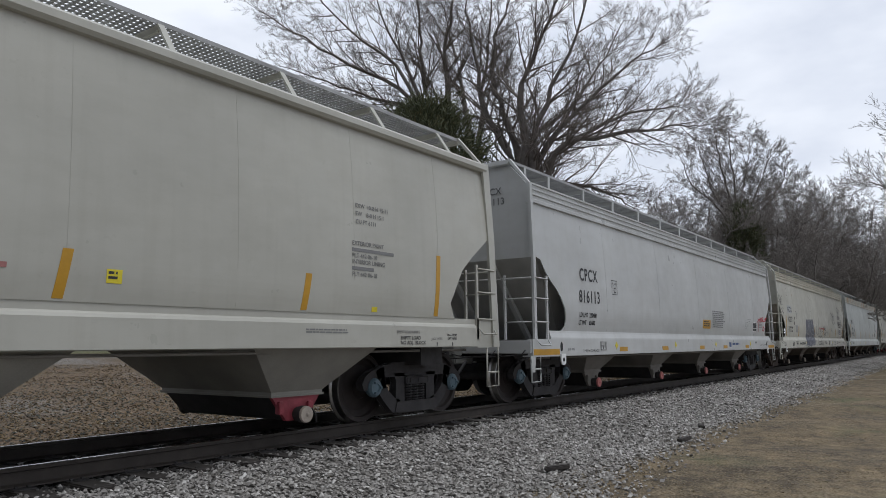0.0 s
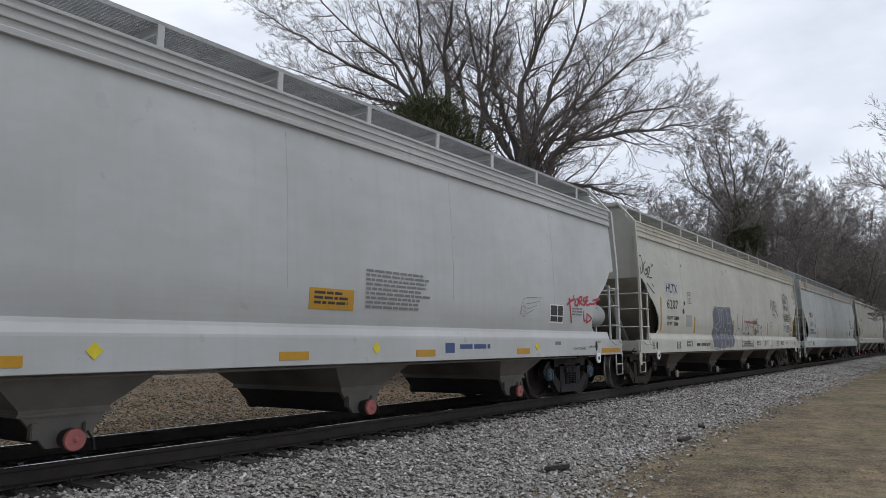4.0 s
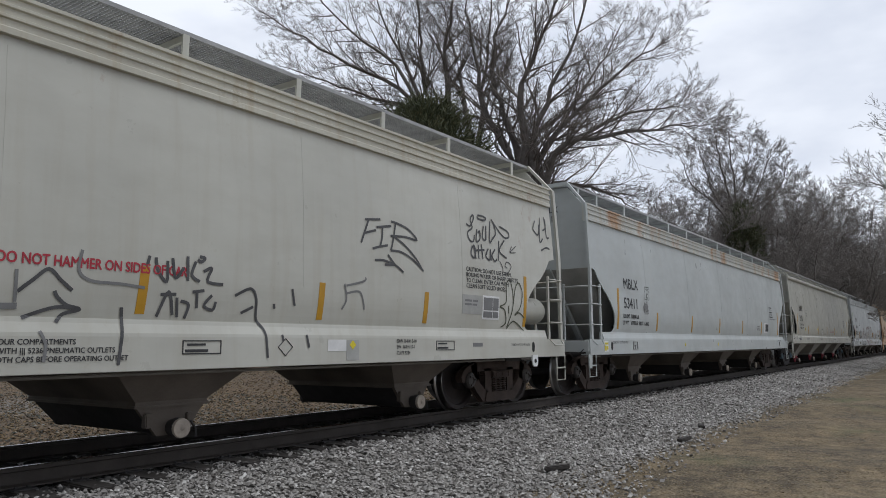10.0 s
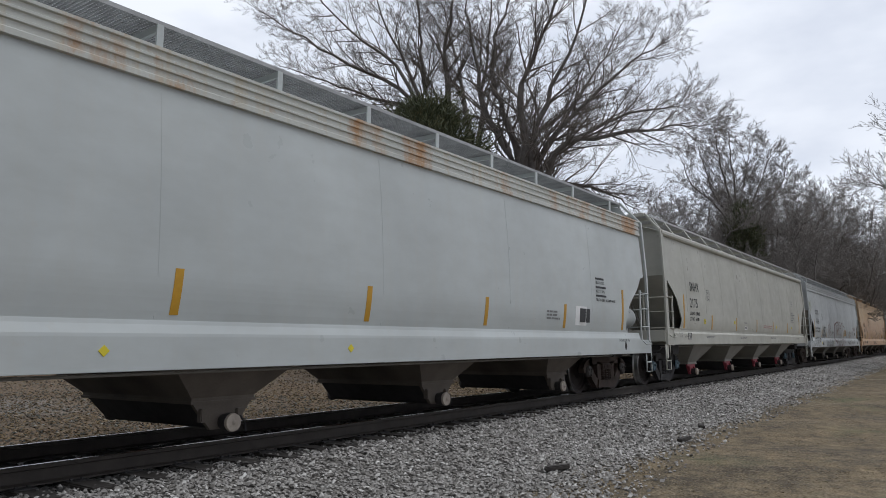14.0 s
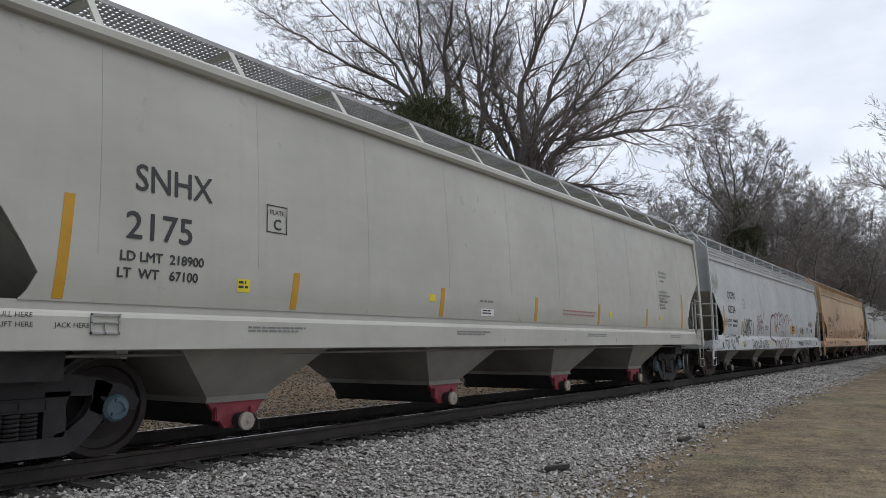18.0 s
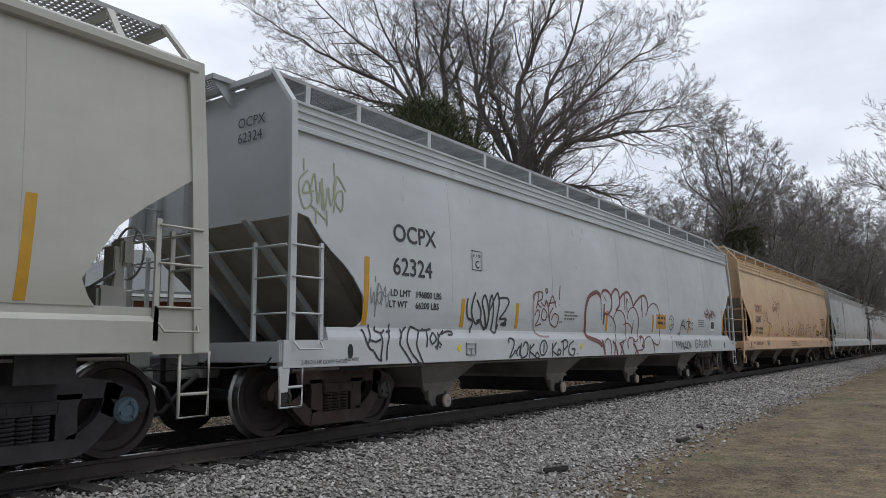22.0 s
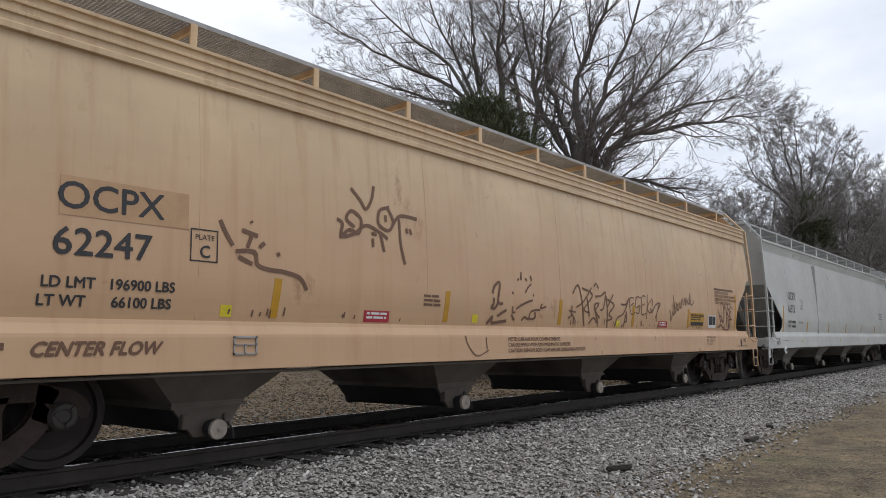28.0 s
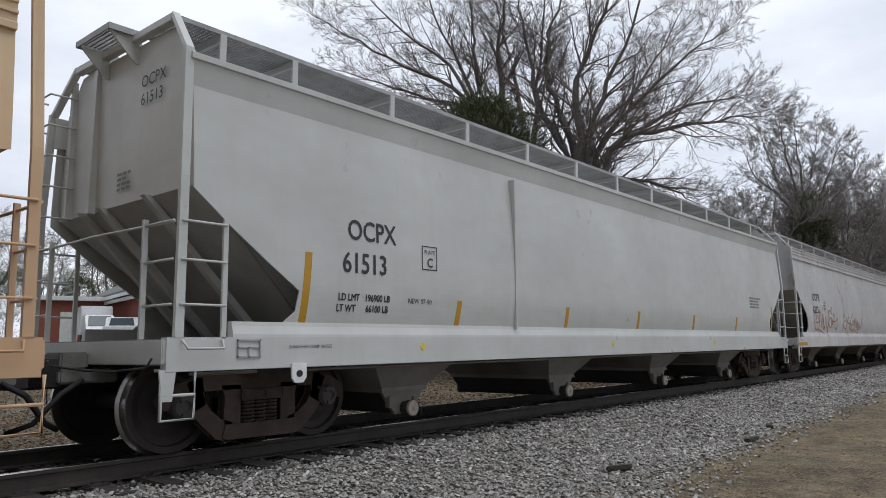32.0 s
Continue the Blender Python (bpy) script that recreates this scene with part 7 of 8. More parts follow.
spray(c, [[(8.53, 1.92), (8.53, 1.73), (8.55, 1.47)], [(8.51, 1.47), (8.6, 1.47), (8.73, 1.46)], [(9.14, 2.09), (9.14, 1.89), (9.12, 1.58), (9.1, 1.33)], [(9.16, 1.32), (9.36, 1.32), (9.57, 1.33)], [(8.96, 1.47), (8.96, 1.23), (8.92, 1.03), (8.92, 0.86)]], 0, 0, 1, 1, M_GREYINK, 0.05, label="dark grey spray-painted bars")
spray(c, [[(8.49, 1.45), (8.36, 1.37), (8.28, 1.26), (8.27, 1.1), (8.32, 0.95), (8.43, 0.86)], [(9.54, 1.61), (9.55, 1.36)], [(10.04, 1.81), (10.02, 1.64), (10.13, 1.56), (10.39, 1.55), (10.62, 1.53)], [(9.74, 1.14), (9.79, 1.03), (9.78, 0.9)], [(13.16, 1.73), (13.2, 1.55), (13.13, 1.43)], [(13.19, 1.71), (13.49, 1.78), (13.53, 1.83)], [(13.2, 1.62), (13.42, 1.65), (13.5, 1.52), (13.52, 1.44)]], 0, 0, 1, 1, M_GREYINK, 0.026, label="faded grey spray-painted curves")
spray(c, [[(9.56, 1.44), (9.67, 1.54), (9.78, 1.63), (9.88, 1.55), (9.98, 1.47)], [(9.84, 1.46), (9.87, 1.41), (9.95, 1.35), (10.06, 1.32), (9.93, 1.28), (9.87, 1.21)], [(10.06, 1.32), (9.86, 1.33), (9.61, 1.24)], [(10.42, 1.35), (10.43, 1.2), (10.4, 0.86)], [(11.6, 1.51), (11.79, 1.59), (11.87, 1.49), (11.89, 1.29), (11.99, 1.16), (12.03, 0.89)], [(11.69, 1.34), (11.84, 1.41)], [(12.11, 1.45), (12.12, 1.4)], [(12.35, 1.62), (12.4, 1.44)], [(12.22, 1.13), (12.24, 1.06)], [(12.57, 1.13), (12.61, 0.99)]], 0, 0, 1, 1, M_DARKINK, 0.03, label="dark spray-painted arrow and lines")
spray(c, [[(10.65, 1.82), (10.64, 1.78), (10.63, 1.74)], [(10.71, 1.81), (10.74, 1.69), (10.83, 1.6), (10.83, 1.79)], [(10.88, 1.82), (10.92, 1.64), (11, 1.74)], [(11.04, 1.85), (11.05, 1.62)], [(11.13, 1.81), (11.09, 1.68), (11.18, 1.62)], [(11.22, 1.72), (11.31, 1.76), (11.27, 1.63), (11.45, 1.61)], [(11.17, 1.86), (11.23, 1.85), (11.19, 1.81), (11.15, 1.83)], [(10.78, 1.48), (10.94, 1.49)], [(10.76, 1.28), (10.86, 1.51), (10.92, 1.3)], [(10.95, 1.46), (10.97, 1.28)], [(10.99, 1.43), (11.08, 1.4), (11.05, 1.27)], [(11.11, 1.52), (11.24, 1.54)], [(11.16, 1.53), (11.17, 1.37)], [(11.33, 1.5), (11.25, 1.4), (11.35, 1.36), (11.38, 1.44)]], 0, 0, 1, 1, M_DARKINK, 0.03, label="black spray-painted tag")
spray(c, [[(13.53, 2.55), (13.82, 2.59)], [(13.6, 2.56), (13.52, 2.4), (13.45, 2.25)], [(13.52, 2.38), (13.73, 2.44)]], 0, 0, 1, 1, M_DARKINK, 0.03, label="black spray-painted letters")
spray(c, [[(14.03, 2.59), (14.16, 2.58), (14.38, 2.53), (14.56, 2.41), (14.31, 2.42), (14.01, 2.4)], [(14.12, 2.58), (14.06, 2.35), (14.01, 2.21)], [(14.01, 2.21), (14.22, 2.21), (14.47, 2.13), (14.69, 2)], [(14.08, 2.4), (14.31, 2.3), (14.52, 2.16), (14.65, 2.03)], [(13.74, 2.48), (14.03, 2.53)], [(13.86, 2.5), (13.84, 2.35), (13.8, 2.24)], [(13.66, 2.2), (13.8, 2.24), (13.95, 2.27)], [(13.7, 2.06), (13.87, 2.07), (14.09, 2.03), (14.26, 1.95)], [(13.95, 2.15), (14.09, 2.03)], [(13.89, 2.02), (14.07, 2.03)]], 0, 0, 1, 1, M_DARKINK, 0.03, label="black spray-painted letters over an arrow")
spray(c, [[(15.78, 2.8), (15.89, 2.78), (16, 2.92), (15.96, 2.95), (15.9, 2.87), (15.94, 2.76), (15.81, 2.67), (15.85, 2.56), (15.95, 2.55), (15.99, 2.65)], [(16.07, 2.75), (16.03, 2.56), (16.14, 2.61), (16.14, 2.73), (16.09, 2.69)], [(16.26, 2.82), (16.21, 2.65), (16.29, 2.61), (16.33, 2.83), (16.31, 2.61)], [(16.46, 2.92), (16.41, 2.59), (16.53, 2.68)], [(16.54, 2.93), (16.61, 2.76), (16.49, 2.64)], [(16.5, 2.96), (16.82, 2.73), (17, 2.73), (16.99, 2.82), (16.74, 2.88)], [(16.11, 2.97), (16.22, 2.98), (16.34, 2.96), (16.3, 2.92), (16.14, 2.92), (16.09, 2.95)]], 0, 0, 1, 1, M_DARKINK, 0.028, label="black spray-painted word with a halo")
spray(c, [[(15.92, 2.48), (15.87, 2.36), (15.95, 2.3), (16, 2.41), (15.95, 2.49), (16, 2.29)], [(16.08, 2.51), (16.08, 2.3)], [(16.17, 2.53), (16.19, 2.3)], [(16.02, 2.42), (16.25, 2.45)], [(16.36, 2.48), (16.28, 2.36), (16.39, 2.31), (16.42, 2.47), (16.43, 2.3)], [(16.56, 2.49), (16.46, 2.38), (16.54, 2.3), (16.6, 2.34)], [(16.69, 2.64), (16.64, 2.32)], [(16.86, 2.67), (16.69, 2.48), (16.9, 2.38)]], 0, 0, 1, 1, M_DARKINK, 0.03, label="black spray-painted word")
spray(c, [[(16.68, 2.32), (16.77, 2.21), (16.77, 2.11), (16.94, 2.16), (17.03, 2.27), (16.9, 2.32), (16.84, 2.25), (16.91, 2.22)], [(17.22, 2.61), (17.03, 2.5)], [(17.08, 2.59), (17.02, 2.49), (17.2, 2.5)]], 0, 0, 1, 1, M_DARKINK, 0.016, label="thin black spray-painted curl and arrow")
spray(c, [[(17.96, 3.14), (17.87, 2.98), (18.04, 2.9), (18.09, 3.09)], [(18.15, 3.22), (18.07, 2.79), (18.2, 2.85)], [(18.3, 3.25), (18.33, 3.06), (18.21, 3)], [(18.35, 3.22), (18.34, 2.91), (18.43, 2.89)], [(18.1, 2.63), (18.3, 2.7), (18.42, 2.68)]], 0, 0, 1, 1, M_DARKINK, 0.028, label="black spray-painted tag")
spray(c, [[(16.72, 1.28), (16.86, 1.36), (16.80, 1.55), (16.66, 1.60), (16.84, 1.68), (16.86, 1.96), (16.98, 2.02), (17.06, 1.80), (17.04, 1.56), (16.90, 1.28)], [(17.04, 1.56), (17.14, 1.92), (17.26, 2.0), (17.36, 1.84), (17.28, 1.60), (17.12, 1.48), (17.26, 1.52), (17.44, 1.44)],
          [(16.90, 1.26), (17.10, 1.38), (17.44, 1.24)], [(16.92, 1.62), (16.93, 1.5)]], 0, 0, 1, 1, M_OLIVE, 0.022, label="dark olive spray-painted outline")
part("builders_mark", strip_mesh("builders_mark", 4.12, 4.42, 0.94, 1.02, M_BLACK, sill=True), c)
word(c, "sill_lettering", "CENTER FLOW", 4.50, 0.94, 0.085, sill=True, shear=0.3, bold=0.005)
part("card_slot", strip_mesh("card_slot", 15.88, 16.14, 0.985, 1.04, M_GREYINK, sill=True), c)
part("paint_patch", strip_mesh("paint_patch", 5.38, 5.62, 0.86, 1.09, M_PATCH, sill=True), c, "grey overpainted patch")
diamond(c, 5.52, 1.02, 0.06)
part("sill_sticker", strip_mesh("sill_sticker", 5.62, 5.70, 0.96, 1.09, M_WHITEINK, sill=True), c, "white sticker")

# fourth car: cool white with rust at the roof edge
c = car[3]
marks(c, "MBLX", "53411", 1.78, 2.19, 0.22, 0.42, 3.02, 2.00, 1.05)
weights(c, "LD LMT  218300 LB", "LT WT     67700 LB  RELT 11-2012", 1.72, 1.56, 0.08, 0.14, 0.92)
end_marks(c, "MBLX", "53411")
end_print(c, -0.50, 2.66, 0.55, 0.24, 4, 4)
stripe(c, 1.4, 1.32, 2.17)
for x in STRIPES:
    stripe(c, x, 1.30, 1.73)
stripe(c, 17.13, 1.30, 2.15)
sill_hole(c, 1.05)
sill_hole(c, 17.28)
card_holder(c, 2.2)
word(c, "sill_lettering", "2 INCH HF COMP SHOES", 1.1, 1.02, 0.05, sill=True)
cd = part("inspection_card", strip_mesh("inspection_card", 0.66, 0.86, 0.86, 1.07, M_WHITEINK, sill=True), c, "white and yellow inspection card")
for x0, x1, z0, z1 in ((0.67, 0.85, 1.0, 1.04), (0.67, 0.75, 0.88, 0.98), (0.77, 0.84, 0.90, 0.97)):
    bm = bmesh.new()
    box(bm, x0, x1, -1.608, -1.605, z0, z1)
    part("card_field", finish(bm, "card_field", M_YELLOWB), cd)
word(c, "sill_lettering", "2 INCH HF COMP SHOES", 16.92, 1.06, 0.055, sill=True, stretch=0.68)
for x in (5.8, 8.81):
    diamond(c, x, r=0.05)
sticker(c, 14.89, 1.36, 0.50, 0.36, M_WHITEINK, "black and white data panel", None, 1, "data_panel")
for x0, x1, z0, z1 in ((15.08, 15.33, 1.42, 1.68), (15.36, 15.52, 1.42, 1.68)):
    part("data_field", strip_mesh("data_field", x0, x1, z0, z1, M_BLACK, lift=0.008), c)
text_block(c, "lining_note", ((0, "|||||||||||||"), (0, "RELT 11-2012"), (0, "|" * 16), (0, "RELT 11-2012"), (0, "|" * 16), (0, "RELT 11-2014  B-COMP ONLY")), 15.84, 2.28, 0.05, 0.085)
part("small_print", bars(13.75, 1.42, 0.55, 0.18, 3, M_GREYINK, 31), c)
spray(c, scribble(15, 5), 2.92, 1.72, 0.28, 0.2, M_GREYINK, 0.03, label="worn grey patch of paint")

# fifth car: cream-grey
c = car[4]
marks(c, "SNHX", "2175", 2.03, 2.40, 0.24, 0.44, 3.53, 2.20, 0.88, 0.003, 0.08, 1.0, 1.14)
weights(c, "LD LMT  218900", "LT  WT   67100", 1.91, 1.76, 0.085, 0.15)
end_marks(c, "SNHX", "2175")
stripe(c, 1.37, 1.40, 2.27, skew=0.05)
for x in (3.88, 6.61, 9.33, 11.92, 14.58):
    stripe(c, x, 1.40, 1.80, skew=0.04)
stripe(c, 17.10, 1.40, 2.25, skew=0.04)
card_holder(c, 1.69, 1.20)
word(c, "sill_lettering", "PULL HERE", 0.95, 1.245, 0.04, sill=True)
word(c, "sill_lettering", "LIFT HERE", 0.98, 1.17, 0.04, sill=True)
word(c, "sill_lettering", "JACK HERE", 1.4, 1.17, 0.04, sill=True)
sticker(c, 3.17, 1.55, 0.16, 0.13, M_YELLOWB, "yellow sticker", M_BLACK)
sticker(c, 6.37, 1.60, 0.14, 0.10, M_YELLOWB, "yellow sticker")
sticker(c, 7.68, 1.44, 0.36, 0.11, M_WHITEINK, "white label", M_BLACK, 2)
part("small_print", bars(7.63, 1.62, 0.45, 0.06, 1, M_GREYINK, 41), c)
part("small_print", bars(10.40, 1.50, 1.55, 0.13, 2, M_FAINTRED, 42, gap=0.6), c)
sticker(c, 12.50, 1.55, 0.12, 0.11, M_YELLOWB, "small yellow chalk mark")
sticker(c, 15.46, 1.56, 0.10, 0.09, M_YELLOWB, "small yellow chalk mark")
sticker(c, 15.94, 1.02, 0.24, 0.08, M_BLACK, "black data plate", None, 1, "data_panel")
paint_notes(c, 15.45)
for x in (3.32, 7.02, 11.41, 16.2):
    part("small_print", bars(x, 1.14, 0.9, 0.07, 2, M_GREYINK, 45 + int(x), True), c)

# sixth car: white with tags
c = car[5]
marks(c, "OCPX", "62324", 1.83, 2.38, 0.225, 0.44, 3.67, 2.14, 1.05)
weights(c, "LD LMT   196800 LBS", "LT WT     66200 LBS", 1.76, 1.66, 0.085, 0.145)
end_marks(c, "OCPX", "62324")
stripe(c, 1.25, 1.28, 2.12)
for x in (3.35, 4.93, 8.57, 11.27, 13.96):
    stripe(c, x, 1.29, 1.70)
stripe(c, 17.24, 1.3, 2.0)
sill_hole(c, 1.03)
sill_hole(c, 17.39)
card_holder(c, 3.47)
for x in (3.3, 7.36, 10.57):
    diamond(c, x, 0.99, 0.06)
word(c, "sill_lettering", "PULL HERE", 0.93, 0.86, 0.035, sill=True)
word(c, "sill_lettering", "2-INCH HF COMP SHOES", 0.25, 0.835, 0.045, sill=True)
spray(c, [[(1.24, 1.23), (1.28, 1.2), (1.3, 1.11), (1.37, 1), (1.45, 0.97)], [(1.38, 1.29), (1.39, 1.16), (1.34, 1.05)], [(1.35, 1.11), (1.48, 1.08), (1.58, 1.11)], [(1.51, 1.27), (1.49, 1.22), (1.61, 1.19), (1.67, 1.23)], [(1.59, 1.19), (1.61, 1.06), (1.58, 0.91), (1.59, 0.85), (1.53, 0.87), (1.45, 0.96)], [(1.78, 1.3), (1.75, 1.17), (1.7, 1.01), (1.69, 0.85)], [(1.7, 1.2), (1.79, 1.22)]], 0, 0, 1, 1, M_BLACK, 0.026, label="black spray-painted letters along the sill")
spray(c, [[(1.99, 1.25), (2, 1.17), (1.95, 1.06), (2.05, 0.95), (2.19, 0.81)], [(1.95, 1.11), (2.04, 1.22), (2.12, 1.27)], [(2.2, 1.28), (2.29, 1.26), (2.4, 1.23), (2.49, 1.25)], [(2.21, 1.27), (2.1, 1.11), (2.18, 0.95), (2.31, 0.84), (2.38, 0.78)], [(2.38, 1.22), (2.3, 1.06), (2.38, 0.89), (2.44, 0.79), (2.31, 0.82)]], 0, 0, 1, 1, M_BLACK, 0.026, label="black spray-painted letters along the sill")
spray(c, [[(2.46, 1.23), (2.66, 1.25)], [(2.56, 1.23), (2.52, 1.01)], [(2.59, 1.12), (2.69, 1.2), (2.74, 1.12), (2.65, 1.05), (2.59, 1.12)], [(2.81, 1.21), (2.76, 0.97)], [(2.95, 1.24), (2.78, 1.12), (2.86, 1.03)], [(2.88, 1.18), (3.01, 1.22), (3.14, 1.22), (3.14, 1.18), (3.04, 1.18)], [(2.73, 1.03), (2.73, 0.99)], [(2.82, 1.02), (2.82, 0.99)]], 0, 0, 1, 1, M_BLACK, 0.028, label="black spray-painted letters along the sill")
spray(c, [[(3.54, 1.71), (3.51, 1.58), (3.55, 1.43), (3.69, 1.38), (3.63, 1.25), (3.6, 1.21)], [(3.75, 1.81), (3.66, 1.64), (3.65, 1.48), (3.76, 1.35), (3.88, 1.39), (3.89, 1.55), (3.78, 1.7)], [(3.79, 1.38), (3.89, 1.4), (3.96, 1.31), (4.05, 1.28), (4, 1.5), (3.93, 1.66), (4, 1.78), (4.08, 1.67), (4.12, 1.45), (4.08, 1.28)], [(3.99, 1.25), (4.11, 1.39), (4.14, 1.67), (4.21, 1.79), (4.25, 1.62), (4.24, 1.4), (4.22, 1.26), (4.32, 1.22), (4.41, 1.35)]], 0, 0, 1, 1, M_BLACK, 0.034, label="black spray-painted looping tag")
spray(c, [[(4.15, 1.56), (4.28, 1.74), (4.38, 1.83), (4.42, 1.69), (4.37, 1.46), (4.36, 1.29)], [(4.42, 1.75), (4.64, 1.77), (4.72, 1.71), (4.62, 1.58), (4.48, 1.47), (4.45, 1.43), (4.63, 1.44), (4.62, 1.38), (4.49, 1.35), (4.64, 1.34), (4.6, 1.41)]], 0, 0, 1, 1, M_BLACK, 0.034, label="black spray-painted looping tag")
spray(c, [[(5.74, 1.92), (5.69, 1.77), (5.63, 1.64)], [(5.56, 1.76), (5.54, 1.86), (5.7, 1.92), (5.87, 1.92), (5.84, 1.81), (5.68, 1.74), (5.81, 1.65)], [(5.81, 1.75), (5.93, 1.69), (6, 1.79), (6.08, 1.69), (6.19, 1.84)], [(6.01, 2), (6.07, 1.97), (6.03, 1.92), (5.99, 1.96), (6.01, 2)], [(6.08, 1.67), (6.24, 1.88), (6.37, 1.68)], [(6.08, 1.74), (6.37, 1.78)], [(6.56, 2.08), (6.5, 1.82)], [(6.48, 1.74), (6.49, 1.72)]], 0, 0, 1, 1, M_MAROON, 0.026, label="maroon spray-painted tag")
spray(c, [[(5.58, 1.51), (5.66, 1.61), (5.75, 1.58), (5.72, 1.46), (5.62, 1.35), (5.82, 1.38)], [(5.85, 1.62), (5.83, 1.48), (5.96, 1.45), (6.02, 1.56), (5.91, 1.64), (5.85, 1.62)], [(6.09, 1.66), (6.07, 1.49)], [(6.24, 1.67), (6.12, 1.53), (6.17, 1.39), (6.38, 1.34), (6.47, 1.51), (6.3, 1.57), (6.19, 1.46)], [(6.43, 1.43), (6.46, 1.43)], [(6.5, 1.43), (6.52, 1.43)], [(6.56, 1.43), (6.6, 1.43)]], 0, 0, 1, 1, M_MAROON, 0.024, label="maroon spray-painted figures")
spray(c, [[(5.62, 1.9), (5.53, 1.7), (5.55, 1.38), (5.64, 1.22), (5.86, 1.17), (6.1, 1.17)]], 0, 0, 1, 1, M_PALERED, 0.03, label="faint red spray-painted curve")
spray(c, [[(4.69, 1.06), (4.68, 1.12), (4.77, 1.13), (4.85, 1.09), (4.83, 1), (4.74, 0.89), (4.7, 0.83), (4.81, 0.88), (4.89, 0.94), (4.95, 0.85)], [(4.89, 0.88), (4.97, 0.97), (5.05, 1), (5.01, 0.88), (5.09, 0.85)], [(5.09, 1.06), (5.05, 0.91), (5.09, 0.82), (5.26, 0.87), (5.3, 1.03), (5.21, 1.07), (5.13, 1)], [(5.38, 1.03), (5.34, 0.81)], [(5.52, 1.04), (5.36, 0.93), (5.56, 0.83)], [(5.63, 0.9), (5.56, 0.87), (5.59, 0.8), (5.68, 0.83), (5.63, 0.9)]], 0, 0, 1, 1, M_BLACK, 0.03, label="black spray-painted letters on the sill")
spray(c, [[(5.81, 1.09), (5.72, 0.99), (5.75, 0.86), (5.89, 0.87), (5.98, 0.99), (5.91, 1.09), (5.81, 1.09)], [(5.87, 1.05), (5.85, 0.89)], [(6.03, 0.88), (6.04, 0.87)], [(6.08, 0.88), (6.09, 0.87)], [(6.18, 1.05), (6.16, 0.82)], [(6.34, 1.07), (6.18, 0.93), (6.39, 0.83)], [(6.41, 0.95), (6.37, 0.88), (6.44, 0.85), (6.5, 0.91), (6.41, 0.95)], [(6.61, 1.09), (6.58, 0.83)], [(6.52, 1.07), (6.72, 1.11), (6.78, 1.02), (6.61, 0.93)], [(7.04, 1.09), (6.85, 1.01), (6.83, 0.87), (7, 0.83), (7.08, 0.94), (6.94, 0.94)], [(7.16, 0.86), (7.17, 0.85)], [(7.22, 0.86), (7.23, 0.85)]], 0, 0, 1, 1, M_BLACK, 0.03, label="black spray-painted letters on the sill")
spray(c, [[(8.3, 0.97), (8.25, 1.05), (8.01, 1.11), (7.77, 1.15), (7.63, 1.21), (7.6, 1.42), (7.61, 1.68), (7.74, 1.9), (7.92, 2), (8.19, 2.05), (8.36, 1.97)]], 0, 0, 1, 1, M_MAROON, 0.085, label="broad maroon spray-painted curve")
spray(c, [[(8.4, 2.02), (8.47, 2.09), (8.66, 2.12), (8.85, 2.04), (8.91, 1.92), (8.85, 1.74), (8.67, 1.63), (8.52, 1.63), (8.46, 1.42)], [(8.51, 1.83), (8.48, 1.62), (8.46, 1.42)], [(8.85, 1.98), (9.01, 2.12), (9.18, 2.17), (9.31, 2.09), (9.31, 1.86), (9.1, 1.72)], [(9.31, 1.96), (9.53, 2.08), (9.81, 2.14), (10.01, 2.02), (10.08, 1.85)], [(10.1, 1.85), (10.31, 1.97), (10.64, 2.1), (10.89, 2.1), (11, 1.92), (10.97, 1.77)]], 0, 0, 1, 1, M_MAROON, 0.052, label="maroon spray-painted outline letters")
spray(c, [[(8.87, 1.08), (9.03, 0.99), (9.11, 0.78)], [(9.23, 1.05), (9.32, 0.98), (9.45, 0.8)], [(10.01, 1.04), (10.15, 0.94), (10.29, 0.77)], [(10.46, 1.11), (10.45, 1.17), (10.6, 1.18), (10.65, 1.11), (10.63, 0.94), (10.52, 1.01)], [(8.35, 1.11), (8.4, 0.97), (8.46, 0.82)]], 0, 0, 1, 1, M_MAROON, 0.06, label="maroon spray-painted legs of the outline letters")
spray(c, [[(8.36, 2.02), (8.35, 1.79), (8.35, 1.5)], [(8.49, 2), (8.62, 1.9)], [(8.67, 1.63), (8.91, 1.56), (9.09, 1.41), (9.09, 1.2)], [(8.95, 1.53), (9.1, 1.69), (9.31, 1.73), (9.53, 1.65), (9.65, 1.43), (9.63, 1.17), (9.45, 1.08), (9.23, 1.05)], [(9.62, 2.08), (9.6, 1.75)], [(9.73, 1.7), (9.72, 1.99), (9.83, 1.92)], [(9.73, 1.57), (9.81, 1.73), (10.05, 1.82), (10.26, 1.76), (10.4, 1.53), (10.33, 1.18), (10.15, 1.08), (10, 1.11)], [(9.52, 1.43), (9.74, 1.47), (9.99, 1.38), (10.03, 1.24), (10.08, 1.55)], [(10.64, 2.11), (10.58, 1.75)], [(10.63, 1.82), (10.62, 1.61)]], 0, 0, 1, 1, M_MAROON, 0.026, label="thin maroon spray-painted strokes")
